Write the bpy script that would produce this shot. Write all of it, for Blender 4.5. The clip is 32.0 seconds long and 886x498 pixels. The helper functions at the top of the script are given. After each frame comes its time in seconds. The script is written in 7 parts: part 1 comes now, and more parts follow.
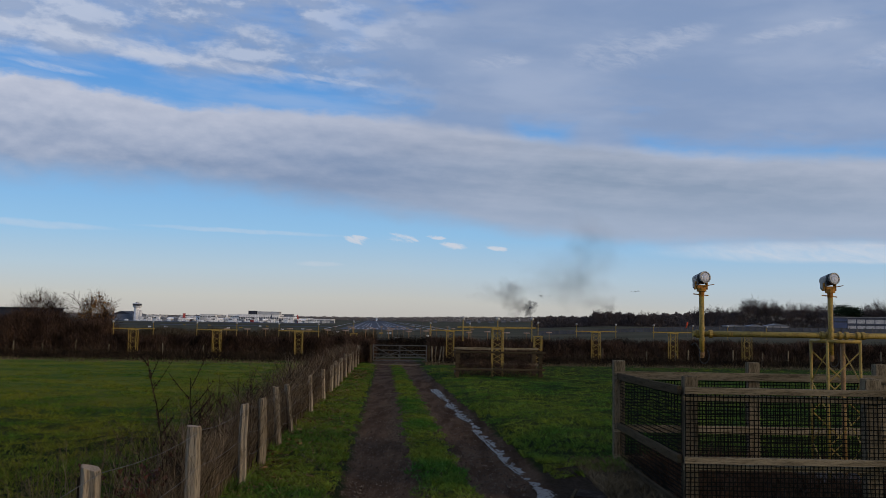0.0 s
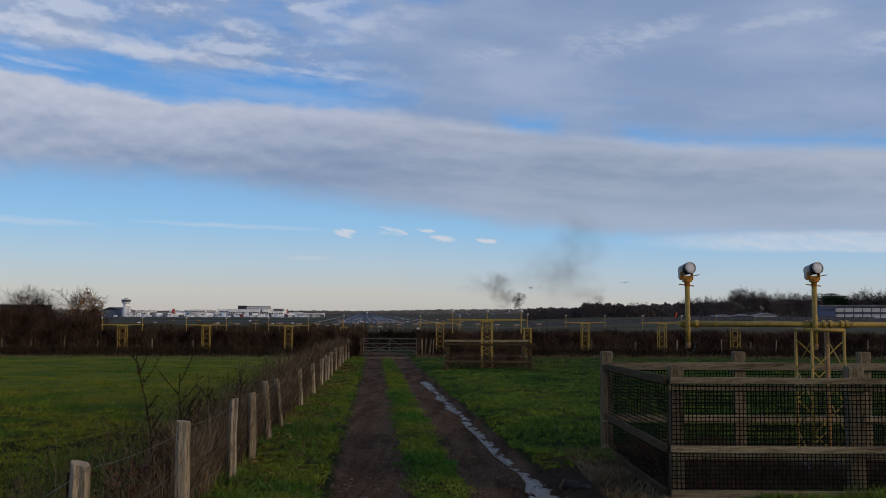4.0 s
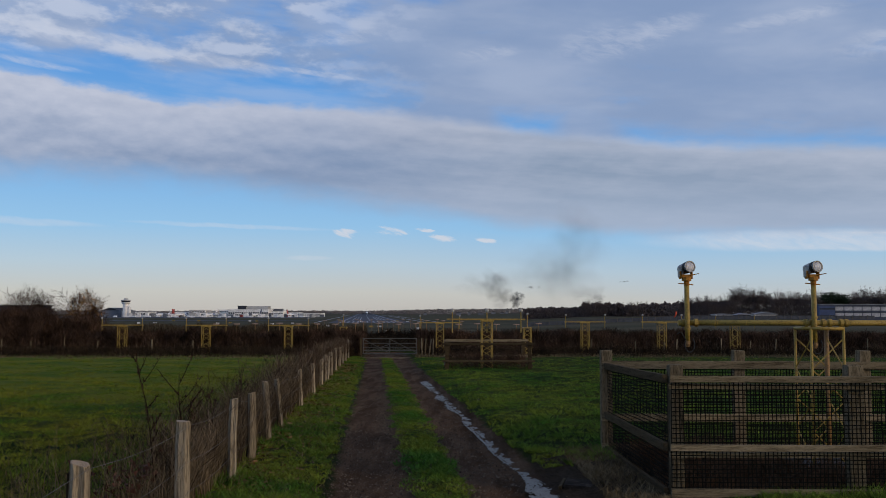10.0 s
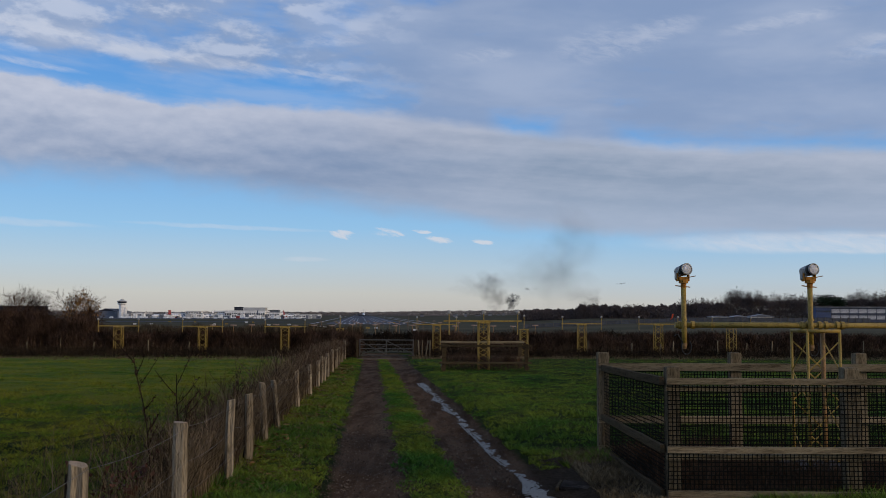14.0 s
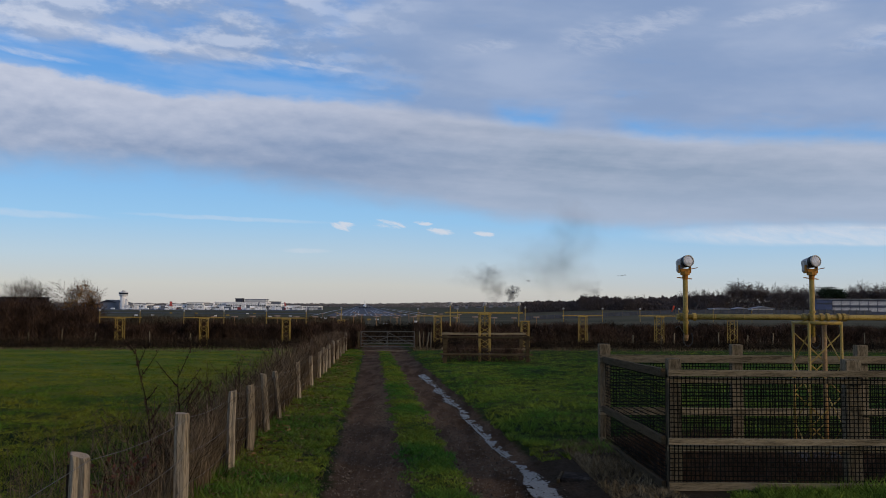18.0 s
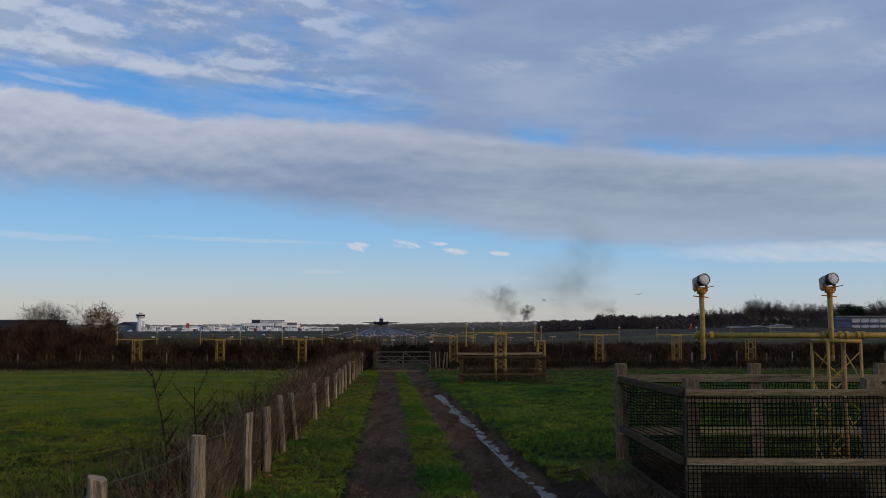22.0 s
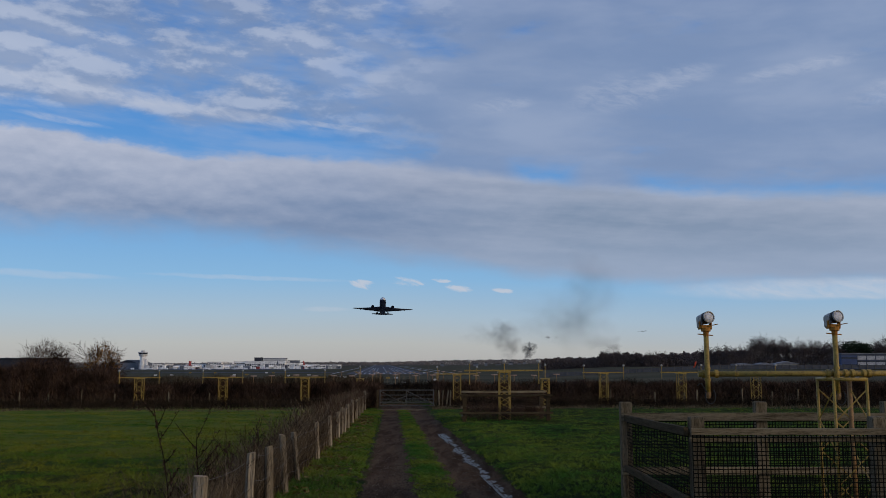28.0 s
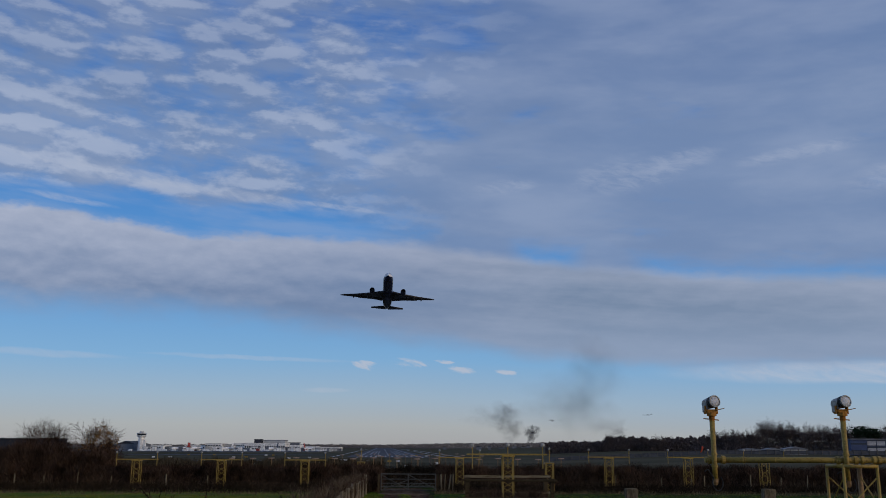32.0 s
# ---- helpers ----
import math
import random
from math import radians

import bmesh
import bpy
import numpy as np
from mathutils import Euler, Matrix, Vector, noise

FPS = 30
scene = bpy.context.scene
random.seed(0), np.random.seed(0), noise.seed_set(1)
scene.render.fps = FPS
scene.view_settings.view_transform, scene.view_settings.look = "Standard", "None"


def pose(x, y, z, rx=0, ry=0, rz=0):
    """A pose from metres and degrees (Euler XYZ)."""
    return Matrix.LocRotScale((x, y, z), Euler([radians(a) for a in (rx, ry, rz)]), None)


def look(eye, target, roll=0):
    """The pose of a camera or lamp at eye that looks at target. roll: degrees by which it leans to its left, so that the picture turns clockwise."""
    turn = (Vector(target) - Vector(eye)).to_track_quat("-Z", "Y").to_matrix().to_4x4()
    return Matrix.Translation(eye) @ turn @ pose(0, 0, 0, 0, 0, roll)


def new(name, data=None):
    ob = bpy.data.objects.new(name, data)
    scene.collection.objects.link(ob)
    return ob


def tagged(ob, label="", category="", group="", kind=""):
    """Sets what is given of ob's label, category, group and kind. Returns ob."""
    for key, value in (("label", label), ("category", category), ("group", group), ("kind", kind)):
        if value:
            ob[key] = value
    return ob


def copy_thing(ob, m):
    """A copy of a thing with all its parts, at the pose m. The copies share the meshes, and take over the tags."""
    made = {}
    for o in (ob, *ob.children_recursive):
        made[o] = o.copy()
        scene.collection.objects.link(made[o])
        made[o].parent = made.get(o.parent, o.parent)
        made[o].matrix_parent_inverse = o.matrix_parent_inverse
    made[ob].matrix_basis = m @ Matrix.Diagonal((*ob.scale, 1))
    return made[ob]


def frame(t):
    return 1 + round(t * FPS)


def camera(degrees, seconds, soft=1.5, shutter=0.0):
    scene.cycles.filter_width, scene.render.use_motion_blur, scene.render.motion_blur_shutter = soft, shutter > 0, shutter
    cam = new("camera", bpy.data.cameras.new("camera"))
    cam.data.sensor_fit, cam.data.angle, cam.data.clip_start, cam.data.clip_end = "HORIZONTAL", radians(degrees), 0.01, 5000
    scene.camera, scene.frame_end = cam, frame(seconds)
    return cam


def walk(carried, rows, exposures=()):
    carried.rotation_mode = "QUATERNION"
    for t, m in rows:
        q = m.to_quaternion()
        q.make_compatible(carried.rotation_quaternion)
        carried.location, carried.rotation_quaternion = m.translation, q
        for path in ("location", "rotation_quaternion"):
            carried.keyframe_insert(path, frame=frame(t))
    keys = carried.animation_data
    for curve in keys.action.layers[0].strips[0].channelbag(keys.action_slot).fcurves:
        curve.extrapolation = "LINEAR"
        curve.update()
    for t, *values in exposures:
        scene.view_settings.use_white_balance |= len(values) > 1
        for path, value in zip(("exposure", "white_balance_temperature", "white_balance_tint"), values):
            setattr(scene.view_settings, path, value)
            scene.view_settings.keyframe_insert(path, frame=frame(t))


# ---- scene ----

# the way of the camera: seconds, place, yaw, pitch, roll; a phone held by hand on one spot
PATH = [
    (0, -0.033, 0.057, 1.800, 0.693, 4.490, -0.830),
    (0.5, -0.009, -0.017, 1.808, 0.852, 4.653, -0.742),
    (1, -0.000, -0.010, 1.805, 0.687, 4.634, -0.515),
    (1.5, 0.001, -0.014, 1.807, 0.486, 4.595, -0.463),
    (2, -0.007, -0.014, 1.805, 0.589, 4.507, -0.443),
    (2.5, -0.010, -0.018, 1.808, 0.502, 4.650, -0.336),
    (3, -0.006, -0.017, 1.806, 0.472, 4.497, -0.291),
    (3.5, -0.003, 0.002, 1.804, 0.155, 4.137, -0.212),
    (5.5, -0.005, -0.006, 1.801, -0.002, 3.960, -0.220),
    (6, -0.003, -0.007, 1.803, -0.002, 3.910, -0.158),
    (6.5, -0.005, 0.002, 1.802, -0.227, 3.752, -0.184),
    (7, -0.001, -0.005, 1.802, -0.212, 3.763, -0.142),
    (7.5, -0.005, -0.011, 1.800, -0.265, 3.898, -0.202),
    (8, -0.006, -0.002, 1.803, -0.108, 3.843, -0.185),
    (8.5, 0.001, -0.016, 1.803, 0.035, 3.737, -0.096),
    (9, -0.001, -0.010, 1.802, -0.108, 3.867, -0.023),
    (9.5, -0.002, -0.008, 1.803, -0.095, 4.022, -0.059),
    (10, -0.000, -0.002, 1.800, 0.055, 4.015, -0.076),
    (10.5, -0.002, -0.007, 1.801, 0.105, 4.014, -0.069),
    (11, -0.004, -0.010, 1.803, 0.264, 4.030, -0.017),
    (11.5, -0.002, -0.013, 1.802, 0.171, 4.137, 0.002),
    (12, -0.001, -0.000, 1.800, 0.266, 3.903, 0.116),
    (12.5, 0.003, 0.006, 1.800, 0.212, 3.782, 0.112),
    (13, -0.000, 0.002, 1.800, -0.000, 3.922, -0.009),
    (13.5, -0.006, -0.005, 1.800, -0.053, 4.013, -0.098),
    (14, -0.009, -0.016, 1.801, -0.160, 4.117, -0.212),
    (14.5, -0.008, -0.013, 1.800, 0.083, 4.083, -0.191),
    (16.5, -0.008, -0.006, 1.798, -0.058, 3.585, -0.289),
    (17, -0.015, -0.005, 1.798, -0.060, 3.694, -0.292),
    (17.5, -0.013, -0.006, 1.796, -0.219, 3.525, -0.248),
    (18, -0.014, -0.003, 1.799, -0.095, 3.588, -0.277),
    (18.5, -0.006, -0.008, 1.797, -0.057, 3.597, -0.216),
    (19, -0.011, -0.011, 1.800, -0.005, 3.693, -0.271),
    (19.5, -0.015, -0.019, 1.800, 0.088, 3.924, -0.287),
    (20, -0.015, -0.009, 1.797, 0.166, 3.848, -0.218),
    (20.5, -0.010, -0.009, 1.798, 0.430, 3.991, -0.082),
    (21, -0.010, -0.013, 1.799, 0.696, 4.526, -0.009),
    (21.5, -0.009, -0.009, 1.802, 0.802, 4.648, 0.118),
    (22, -0.009, -0.011, 1.804, 0.911, 4.855, 0.105),
    (22.5, -0.012, -0.014, 1.803, 0.858, 4.908, -0.145),
    (23, -0.012, -0.019, 1.803, 0.751, 5.084, -0.088),
    (23.5, -0.011, -0.008, 1.801, 0.839, 4.904, 0.001),
    (24, -0.006, -0.007, 1.799, 0.649, 4.863, 0.024),
    (24.5, -0.006, -0.007, 1.802, 0.596, 4.981, 0.130),
    (25, -0.008, -0.009, 1.803, 0.634, 5.145, -0.012),
    (25.5, -0.007, -0.007, 1.804, 0.893, 5.270, 0.075),
    (27.5, -0.013, 0.011, 1.809, 0.927, 6.740, 0.221),
    (28, -0.011, -0.024, 1.815, 1.123, 7.232, 0.165),
    (28.5, -0.013, -0.025, 1.809, 1.152, 8.074, -0.000),
    (29, -0.018, -0.040, 1.814, 1.286, 8.597, 0.014),
    (29.5, -0.013, -0.035, 1.813, 1.283, 8.940, 0.056),
    (30, -0.015, -0.017, 1.818, 1.131, 9.571, 0.067),
    (30.5, -0.011, -0.002, 1.820, 1.222, 10.386, -0.052),
    (31, -0.009, -0.014, 1.823, 1.543, 11.037, -0.122),
    (31.5, -0.011, -0.018, 1.821, 1.424, 11.736, -0.361),
    (32, -0.002, -0.014, 1.824, 1.286, 12.374, -0.196),
]
cam = camera(52.5, 32.0, soft=0.6)
walk(cam, [(t, pose(x, y, z, 90 + p, r, w)) for t, x, y, z, w, p, r in PATH],
     exposures=[(0, -0.03, 6450, 10), (2, -0.06, 6450, 10), (6, 0.0, 6450, 10), (16, 0.02, 6450, 10), (19, 0.08, 6450, 10), (20.5, 0.0, 6450, 10), (22.5, -0.08, 6430, 10), (25, -0.12, 6350, 10), (28, -0.21, 6200, 10), (30, -0.30, 6050, 10), (32, -0.40, 5950, 10)])

# ---- plan (metres) ----
SLOPE = -0.02          # the land falls gently away from the camera as far as the airfield
FLAT = -6.0            # the airfield
TRACK = -0.0765        # sideways metres of track and fence per metre ahead
RUNWAY = -0.0886       # the same for the runway
AXIS = 5.1             # the runway's axis beside the camera


def land(x, y):
    """Height of the bare land, without ruts."""
    z = SLOPE * y if y < 270 else (FLAT + 0.6 * math.exp(-(y - 270) / 30.0))
    return z if y > -60 else 1.2


def axis(y):
    return AXIS + RUNWAY * y


# ---- light ----
SUN_TO = Vector((0.84, -0.46, 0.26)).normalized()
sun = new("sun", bpy.data.lights.new("sun", "SUN"))
sun.data.energy, sun.data.angle, sun.data.color = 1.6, radians(8.0), (1.0, 0.76, 0.48)
sun.matrix_world = look((0, 0, 40), Vector((0, 0, 40)) - SUN_TO)


class Nodes:
    """Short hand for node trees."""

    def __init__(self, tree):
        self.tree = tree
        tree.nodes.clear()

    def add(self, kind, **values):
        node = self.tree.nodes.new(kind)
        for key, value in values.items():
            setattr(node, key, value)
        return node

    def join(self, a, b):
        if isinstance(a, (int, float, tuple)):
            b.default_value = a
        else:
            self.tree.links.new(a, b)

    def math(self, op, a, b=0.0, c=0.0, clamp=False):
        node = self.add("ShaderNodeMath", operation=op, use_clamp=clamp)
        for value, slot in zip((a, b, c), node.inputs):
            self.join(value, slot)
        return node.outputs[0]

    def step(self, x, lo, hi):
        node = self.add("ShaderNodeMapRange", interpolation_type="SMOOTHSTEP")
        for value, slot in zip((x, lo, hi, 0.0, 1.0), node.inputs):
            self.join(value, slot)
        return node.outputs[0]

    def lin(self, x, lo, hi, a, b):
        node = self.add("ShaderNodeMapRange")
        for value, slot in zip((x, lo, hi, a, b), node.inputs):
            self.join(value, slot)
        return node.outputs[0]

    def xyz(self, x, y, z):
        node = self.add("ShaderNodeCombineXYZ")
        for value, slot in zip((x, y, z), node.inputs):
            self.join(value, slot)
        return node.outputs[0]

    def noise(self, vector, scale, detail=4.0, rough=0.5, warp=0.0):
        node = self.add("ShaderNodeTexNoise")
        self.join(vector, node.inputs["Vector"])
        node.inputs["Scale"].default_value = scale
        node.inputs["Detail"].default_value = detail
        node.inputs["Roughness"].default_value = rough
        node.inputs["Distortion"].default_value = warp
        return node.outputs[0]

    def mix(self, fac, a, b, blend="MIX"):
        node = self.add("ShaderNodeMix", data_type="RGBA", blend_type=blend)
        self.join(fac, node.inputs[0])
        for value, slot in ((a, node.inputs[6]), (b, node.inputs[7])):
            self.join((*value, 1.0) if isinstance(value, tuple) and len(value) == 3 else value, slot)
        return node.outputs[2]


def make_world():
    """Clear winter sky with a long grey cloud bank, a broken sheet above it and a pale horizon."""
    world = bpy.data.worlds.new("world")
    world.use_nodes = True
    scene.world = world
    n = Nodes(world.node_tree)
    sky = n.add("ShaderNodeTexSky", sky_type="NISHITA", sun_disc=False, sun_elevation=math.asin(SUN_TO.z),
                sun_rotation=math.atan2(SUN_TO.x, SUN_TO.y), air_density=1.0, dust_density=0.6, ozone_density=1.5)
    way = n.add("ShaderNodeTexCoord").outputs["Generated"]
    part3 = n.add("ShaderNodeSeparateXYZ")
    n.join(way, part3.inputs[0])
    x, y, z = part3.outputs
    flat = n.math("SQRT", n.math("ADD", n.math("MULTIPLY", x, x), n.math("MULTIPLY", y, y)))
    u = n.math("MULTIPLY", n.math("ARCTAN2", x, y), 1.59)
    v = n.math("MULTIPLY", n.math("DIVIDE", z, n.math("MAXIMUM", flat, 0.05)), 1.59)
    soft = n.xyz(u, n.math("MULTIPLY", v, 3.2), 0.0)
    big = n.noise(soft, 2.2, 5.0, 0.55)
    fine = n.noise(soft, 8.0, 6.0, 0.6)
    puff = n.noise(n.xyz(u, n.math("MULTIPLY", v, 2.0), 3.0), 13.0, 5.0, 0.55)
    puff_up = n.noise(n.xyz(u, n.math("ADD", n.math("MULTIPLY", v, 2.0), 0.03), 3.0), 13.0, 5.0, 0.55)
    swell = n.math("SUBTRACT", puff, puff_up)
    row = n.math("ADD", n.math("MULTIPLY", v, 2.5), n.math("MULTIPLY", u, 0.05))
    flock = n.noise(n.xyz(u, row, 1.7), 9.0, 5.0, 0.56)
    veil = n.noise(n.xyz(u, n.math("ADD", n.math("MULTIPLY", v, 3.0), n.math("MULTIPLY", u, 0.25)), 5.0), 3.2, 4.0, 0.55, 0.2)
    wob = n.math("ADD", n.math("MULTIPLY", n.math("SUBTRACT", big, 0.5), 0.018), n.math("MULTIPLY", n.math("SUBTRACT", puff, 0.5), n.lin(u, -0.6, 0.1, 0.050, 0.028)))
    vd = n.math("ADD", v, wob)
    # clear sky, from the pale horizon up
    ramp = n.add("ShaderNodeValToRGB")
    n.join(n.math("ADD", v, n.lin(u, -0.1, 0.45, 0.0, 0.022)), ramp.inputs[0])
    stops = ((0.0, (0.525, 0.50, 0.48)), (0.035, (0.55, 0.555, 0.54)), (0.085, (0.445, 0.575, 0.695)), (0.15, (0.28, 0.53, 0.81)),
             (0.26, (0.17, 0.42, 0.79)), (0.42, (0.10, 0.32, 0.73)), (0.8, (0.055, 0.19, 0.56)), (1.0, (0.05, 0.16, 0.48)))
    els = ramp.color_ramp.elements
    while len(els) < len(stops):
        els.new(0.5)
    for el, (at, colour) in zip(els, stops):
        el.position, el.color = at, (*colour, 1.0)
    clear = n.mix(0.88, n.mix(1.0, sky.outputs[0], (0.10, 0.10, 0.10), "MULTIPLY"), ramp.outputs[0])
    # thin haze of ice cloud in the clear gaps
    thin = n.noise(n.xyz(u, n.math("ADD", n.math("MULTIPLY", v, 6.0), n.math("MULTIPLY", u, 0.5)), 2.0), 4.0, 4.0, 0.55, 0.2)
    clear = n.mix(n.math("MULTIPLY", n.math("MULTIPLY", n.step(thin, 0.38, 0.70), n.step(v, 0.27, 0.40)), 0.50), clear, (0.36, 0.47, 0.68))

    def curve(points):
        """A bent line over u."""
        total = points[0][1]
        for (ua, va), (ub, vb) in zip(points, points[1:]):
            total = n.math("ADD", total, n.lin(u, ua, ub, 0.0, vb - va))
        return total
    # the long bank: billowed top, soft base
    top = curve(((-0.856, 0.3846), (-0.725, 0.3923), (-0.608, 0.3813), (-0.521, 0.3759), (-0.466, 0.3647), (-0.238, 0.3708), (-0.1, 0.3633), (0, 0.354), (0.199, 0.3254), (0.354, 0.308), (0.484, 0.296), (0.741, 0.277)))
    base = curve(((-0.781, 0.2311), (-0.608, 0.2301), (-0.411, 0.2282), (-0.277, 0.2088), (0, 0.177), (0.144, 0.1534), (0.297, 0.1405), (0.741, 0.1251)))
    edge = n.lin(u, -0.3, 0.2, 0.034, 0.018)
    rise = n.step(n.math("ADD", v, n.math("MULTIPLY", wob, 0.9)), n.math("SUBTRACT", base, edge), n.math("ADD", base, edge))
    dtop = n.math("SUBTRACT", top, vd)
    fall = n.step(dtop, -0.004, n.lin(u, -0.6, 0.2, 0.010, 0.026))
    bank = n.math("MULTIPLY", rise, fall)
    # the sheet above: a thin veil, closed to the right, with soft rounded heaps to the left
    foot = curve(((-0.819, 0.4264), (-0.725, 0.4256), (-0.565, 0.4238), (-0.484, 0.4064), (-0.316, 0.4157), (-0.179, 0.3975), (-0.06, 0.3657), (0.04, 0.3499), (0.199, 0.3413), (0.316, 0.317), (0.448, 0.299), (0.741, 0.278)))
    over = n.step(n.math("ADD", v, n.math("MULTIPLY", n.math("SUBTRACT", fine, 0.5), 0.05)), n.math("SUBTRACT", foot, n.lin(u, -0.4, 0.1, 0.008, 0.022)), n.math("ADD", foot, n.lin(u, -0.4, 0.1, 0.020, 0.030)))
    gap1 = n.math("MULTIPLY", n.step(u, 0.07, 0.13), n.math("SUBTRACT", 1.0, n.step(u, 0.17, 0.23)))
    gap2 = n.math("MULTIPLY", n.step(u, 0.28, 0.36), n.lin(u, 0.46, 0.60, 1.0, 0.75))
    slit = n.math("MAXIMUM", gap1, gap2)
    closed = n.math("MULTIPLY", n.math("MULTIPLY", n.step(u, -0.22, -0.08), n.math("SUBTRACT", 1.0, n.math("MULTIPLY", slit, 0.85))), n.step(v, 0.27, 0.31))
    over = n.math("MAXIMUM", over, n.math("MULTIPLY", closed, 0.95))
    loose = n.math("SUBTRACT", 1.0, n.step(n.math("SUBTRACT", u, n.math("MULTIPLY", n.math("MAXIMUM", n.math("SUBTRACT", v, 0.5), 0.0), 0.55)), -0.34, 0.06))

    def heaps(lift):
        """Soft rounded heaps in loose rows; the value falls off towards their rims."""
        wu = n.math("ADD", u, n.math("MULTIPLY", n.math("SUBTRACT", fine, 0.5), 0.07))
        wv = n.math("ADD", n.math("MULTIPLY", n.math("ADD", v, lift), 2.1), n.math("ADD", n.math("MULTIPLY", u, 0.12), n.math("MULTIPLY", n.math("SUBTRACT", puff, 0.5), 0.05)))
        cell = n.add("ShaderNodeTexVoronoi", feature="SMOOTH_F1")
        n.join(n.xyz(wu, wv, 0.4), cell.inputs["Vector"])
        cell.inputs["Scale"].default_value = 9.5
        cell.inputs["Smoothness"].default_value = 0.35
        grain = n.noise(n.xyz(u, n.math("MULTIPLY", n.math("ADD", v, lift), 2.0), 9.0), 15.0, 5.0, 0.58)
        return n.math("ADD", n.math("SUBTRACT", 0.90, cell.outputs["Distance"]), n.math("MULTIPLY", n.math("SUBTRACT", grain, 0.5), 1.05))
    heap, heap_up = heaps(0.0), heaps(0.013)
    relief = n.math("SUBTRACT", heap, heap_up)
    drift = n.math("ADD", n.math("MULTIPLY", veil, 0.5), n.math("MULTIPLY", n.noise(n.xyz(u, n.math("MULTIPLY", v, 1.6), 6.0), 3.4, 3.0, 0.5), 0.5))
    heap = n.math("ADD", heap, n.math("MULTIPLY", n.math("SUBTRACT", drift, 0.47), 1.4))
    body = n.math("MULTIPLY", n.step(heap, -0.22, 0.58), loose)
    thin_veil = n.math("MULTIPLY", n.step(n.math("ADD", drift, n.math("MULTIPLY", n.math("SUBTRACT", flock, 0.5), 0.55)), n.lin(loose, 0.0, 1.0, 0.10, 0.36), n.lin(loose, 0.0, 1.0, 0.42, 0.66)), n.lin(loose, 0.0, 1.0, 1.0, 0.80))
    upper = n.math("MULTIPLY", over, n.math("MAXIMUM", thin_veil, n.math("MULTIPLY", body, 0.92)))

    def ovals(spots, bend=0.04):
        """Soft flat ovals of cloud."""
        total = 0.0
        for su, sv, lu, lv in spots:
            du = n.math("DIVIDE", n.math("SUBTRACT", u, su), lu)
            dv = n.math("DIVIDE", n.math("SUBTRACT", n.math("ADD", v, n.math("MULTIPLY", wob, 0.22)), n.math("SUBTRACT", sv, n.math("MULTIPLY", n.math("SUBTRACT", u, su), bend))), lv)
            total = n.math("ADD", total, n.math("SUBTRACT", 1.0, n.step(n.math("ADD", n.math("MULTIPLY", du, du), n.math("MULTIPLY", dv, dv)), 0.05, 1.6)), clamp=True)
        return total
    wisp = n.noise(n.xyz(u, n.math("ADD", n.math("MULTIPLY", v, 3.0), n.math("MULTIPLY", u, 0.7)), 8.0), 26.0, 6.0, 0.62, 0.5)
    small = ovals(((-0.174, 0.139, 0.026, 0.009), (-0.098, 0.143, 0.036, 0.009), (-0.034, 0.145, 0.022, 0.004), (-0.004, 0.131, 0.030, 0.007), (0.076, 0.126, 0.022, 0.005)), 0.12)
    small = n.math("MULTIPLY", n.step(small, 0.0, 0.35), n.step(n.math("ADD", n.math("MULTIPLY", small, 0.85), n.math("MULTIPLY", n.math("SUBTRACT", wisp, 0.5), 2.6)), 0.38, 1.10))
    plain = ovals(((0.626, 0.1182, 0.26, 0.017), (0.725, 0.1131, 0.18, 0.014), (-0.238, 0.0939, 0.04, 0.004), (-0.373, 0.1478, 0.16, 0.004), (-0.709, 0.1453, 0.12, 0.006)), 0.02)
    plain = n.math("MULTIPLY", plain, n.lin(wisp, 0.3, 0.7, 0.45, 1.0))
    glints = ovals(((0.30, 0.480, 0.10, 0.034), (0.38, 0.500, 0.08, 0.020), (0.59, 0.495, 0.10, 0.014), (0.76, 0.440, 0.10, 0.030), (0.08, 0.466, 0.06, 0.014), (-0.19, 0.490, 0.07, 0.014)), -0.10)
    glints = n.math("MULTIPLY", glints, n.step(n.math("ADD", n.math("MULTIPLY", wisp, 0.5), n.math("MULTIPLY", fine, 0.5)), 0.38, 0.66))
    lines = ovals(((-0.224, 0.4228, 0.08, 0.005), (-0.392, 0.4345, 0.12, 0.011), (-0.643, 0.4597, 0.17, 0.017), (-0.538, 0.4556, 0.06, 0.01), (-0.684, 0.4053, 0.07, 0.006)), 0.10)
    # colours of the clouds: lit tops, lavender-grey bodies
    depth = n.math("DIVIDE", dtop, n.math("SUBTRACT", top, base), clamp=True)
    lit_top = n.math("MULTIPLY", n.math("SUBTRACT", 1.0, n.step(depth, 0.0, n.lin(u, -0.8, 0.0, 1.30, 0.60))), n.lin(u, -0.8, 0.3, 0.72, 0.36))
    layer = n.noise(n.xyz(n.math("MULTIPLY", u, 0.8), n.math("ADD", n.math("MULTIPLY", v, 7.0), n.math("MULTIPLY", u, 0.6)), 4.0), 3.4, 5.0, 0.55)
    mottle = n.math("MULTIPLY", n.step(n.math("ADD", n.math("MULTIPLY", fine, 0.35), n.math("MULTIPLY", big, 0.65)), 0.34, 0.66), n.lin(u, -0.8, 0.5, 0.20, 0.26))
    streaks = n.math("MULTIPLY", n.math("SUBTRACT", layer, 0.48), n.lin(u, -0.4, 0.1, 0.15, 0.95))
    tone = n.math("ADD", n.math("ADD", mottle, streaks), n.math("ADD", n.math("MULTIPLY", swell, n.lin(u, -0.8, 0.0, 0.75, 0.20)), lit_top), clamp=True)
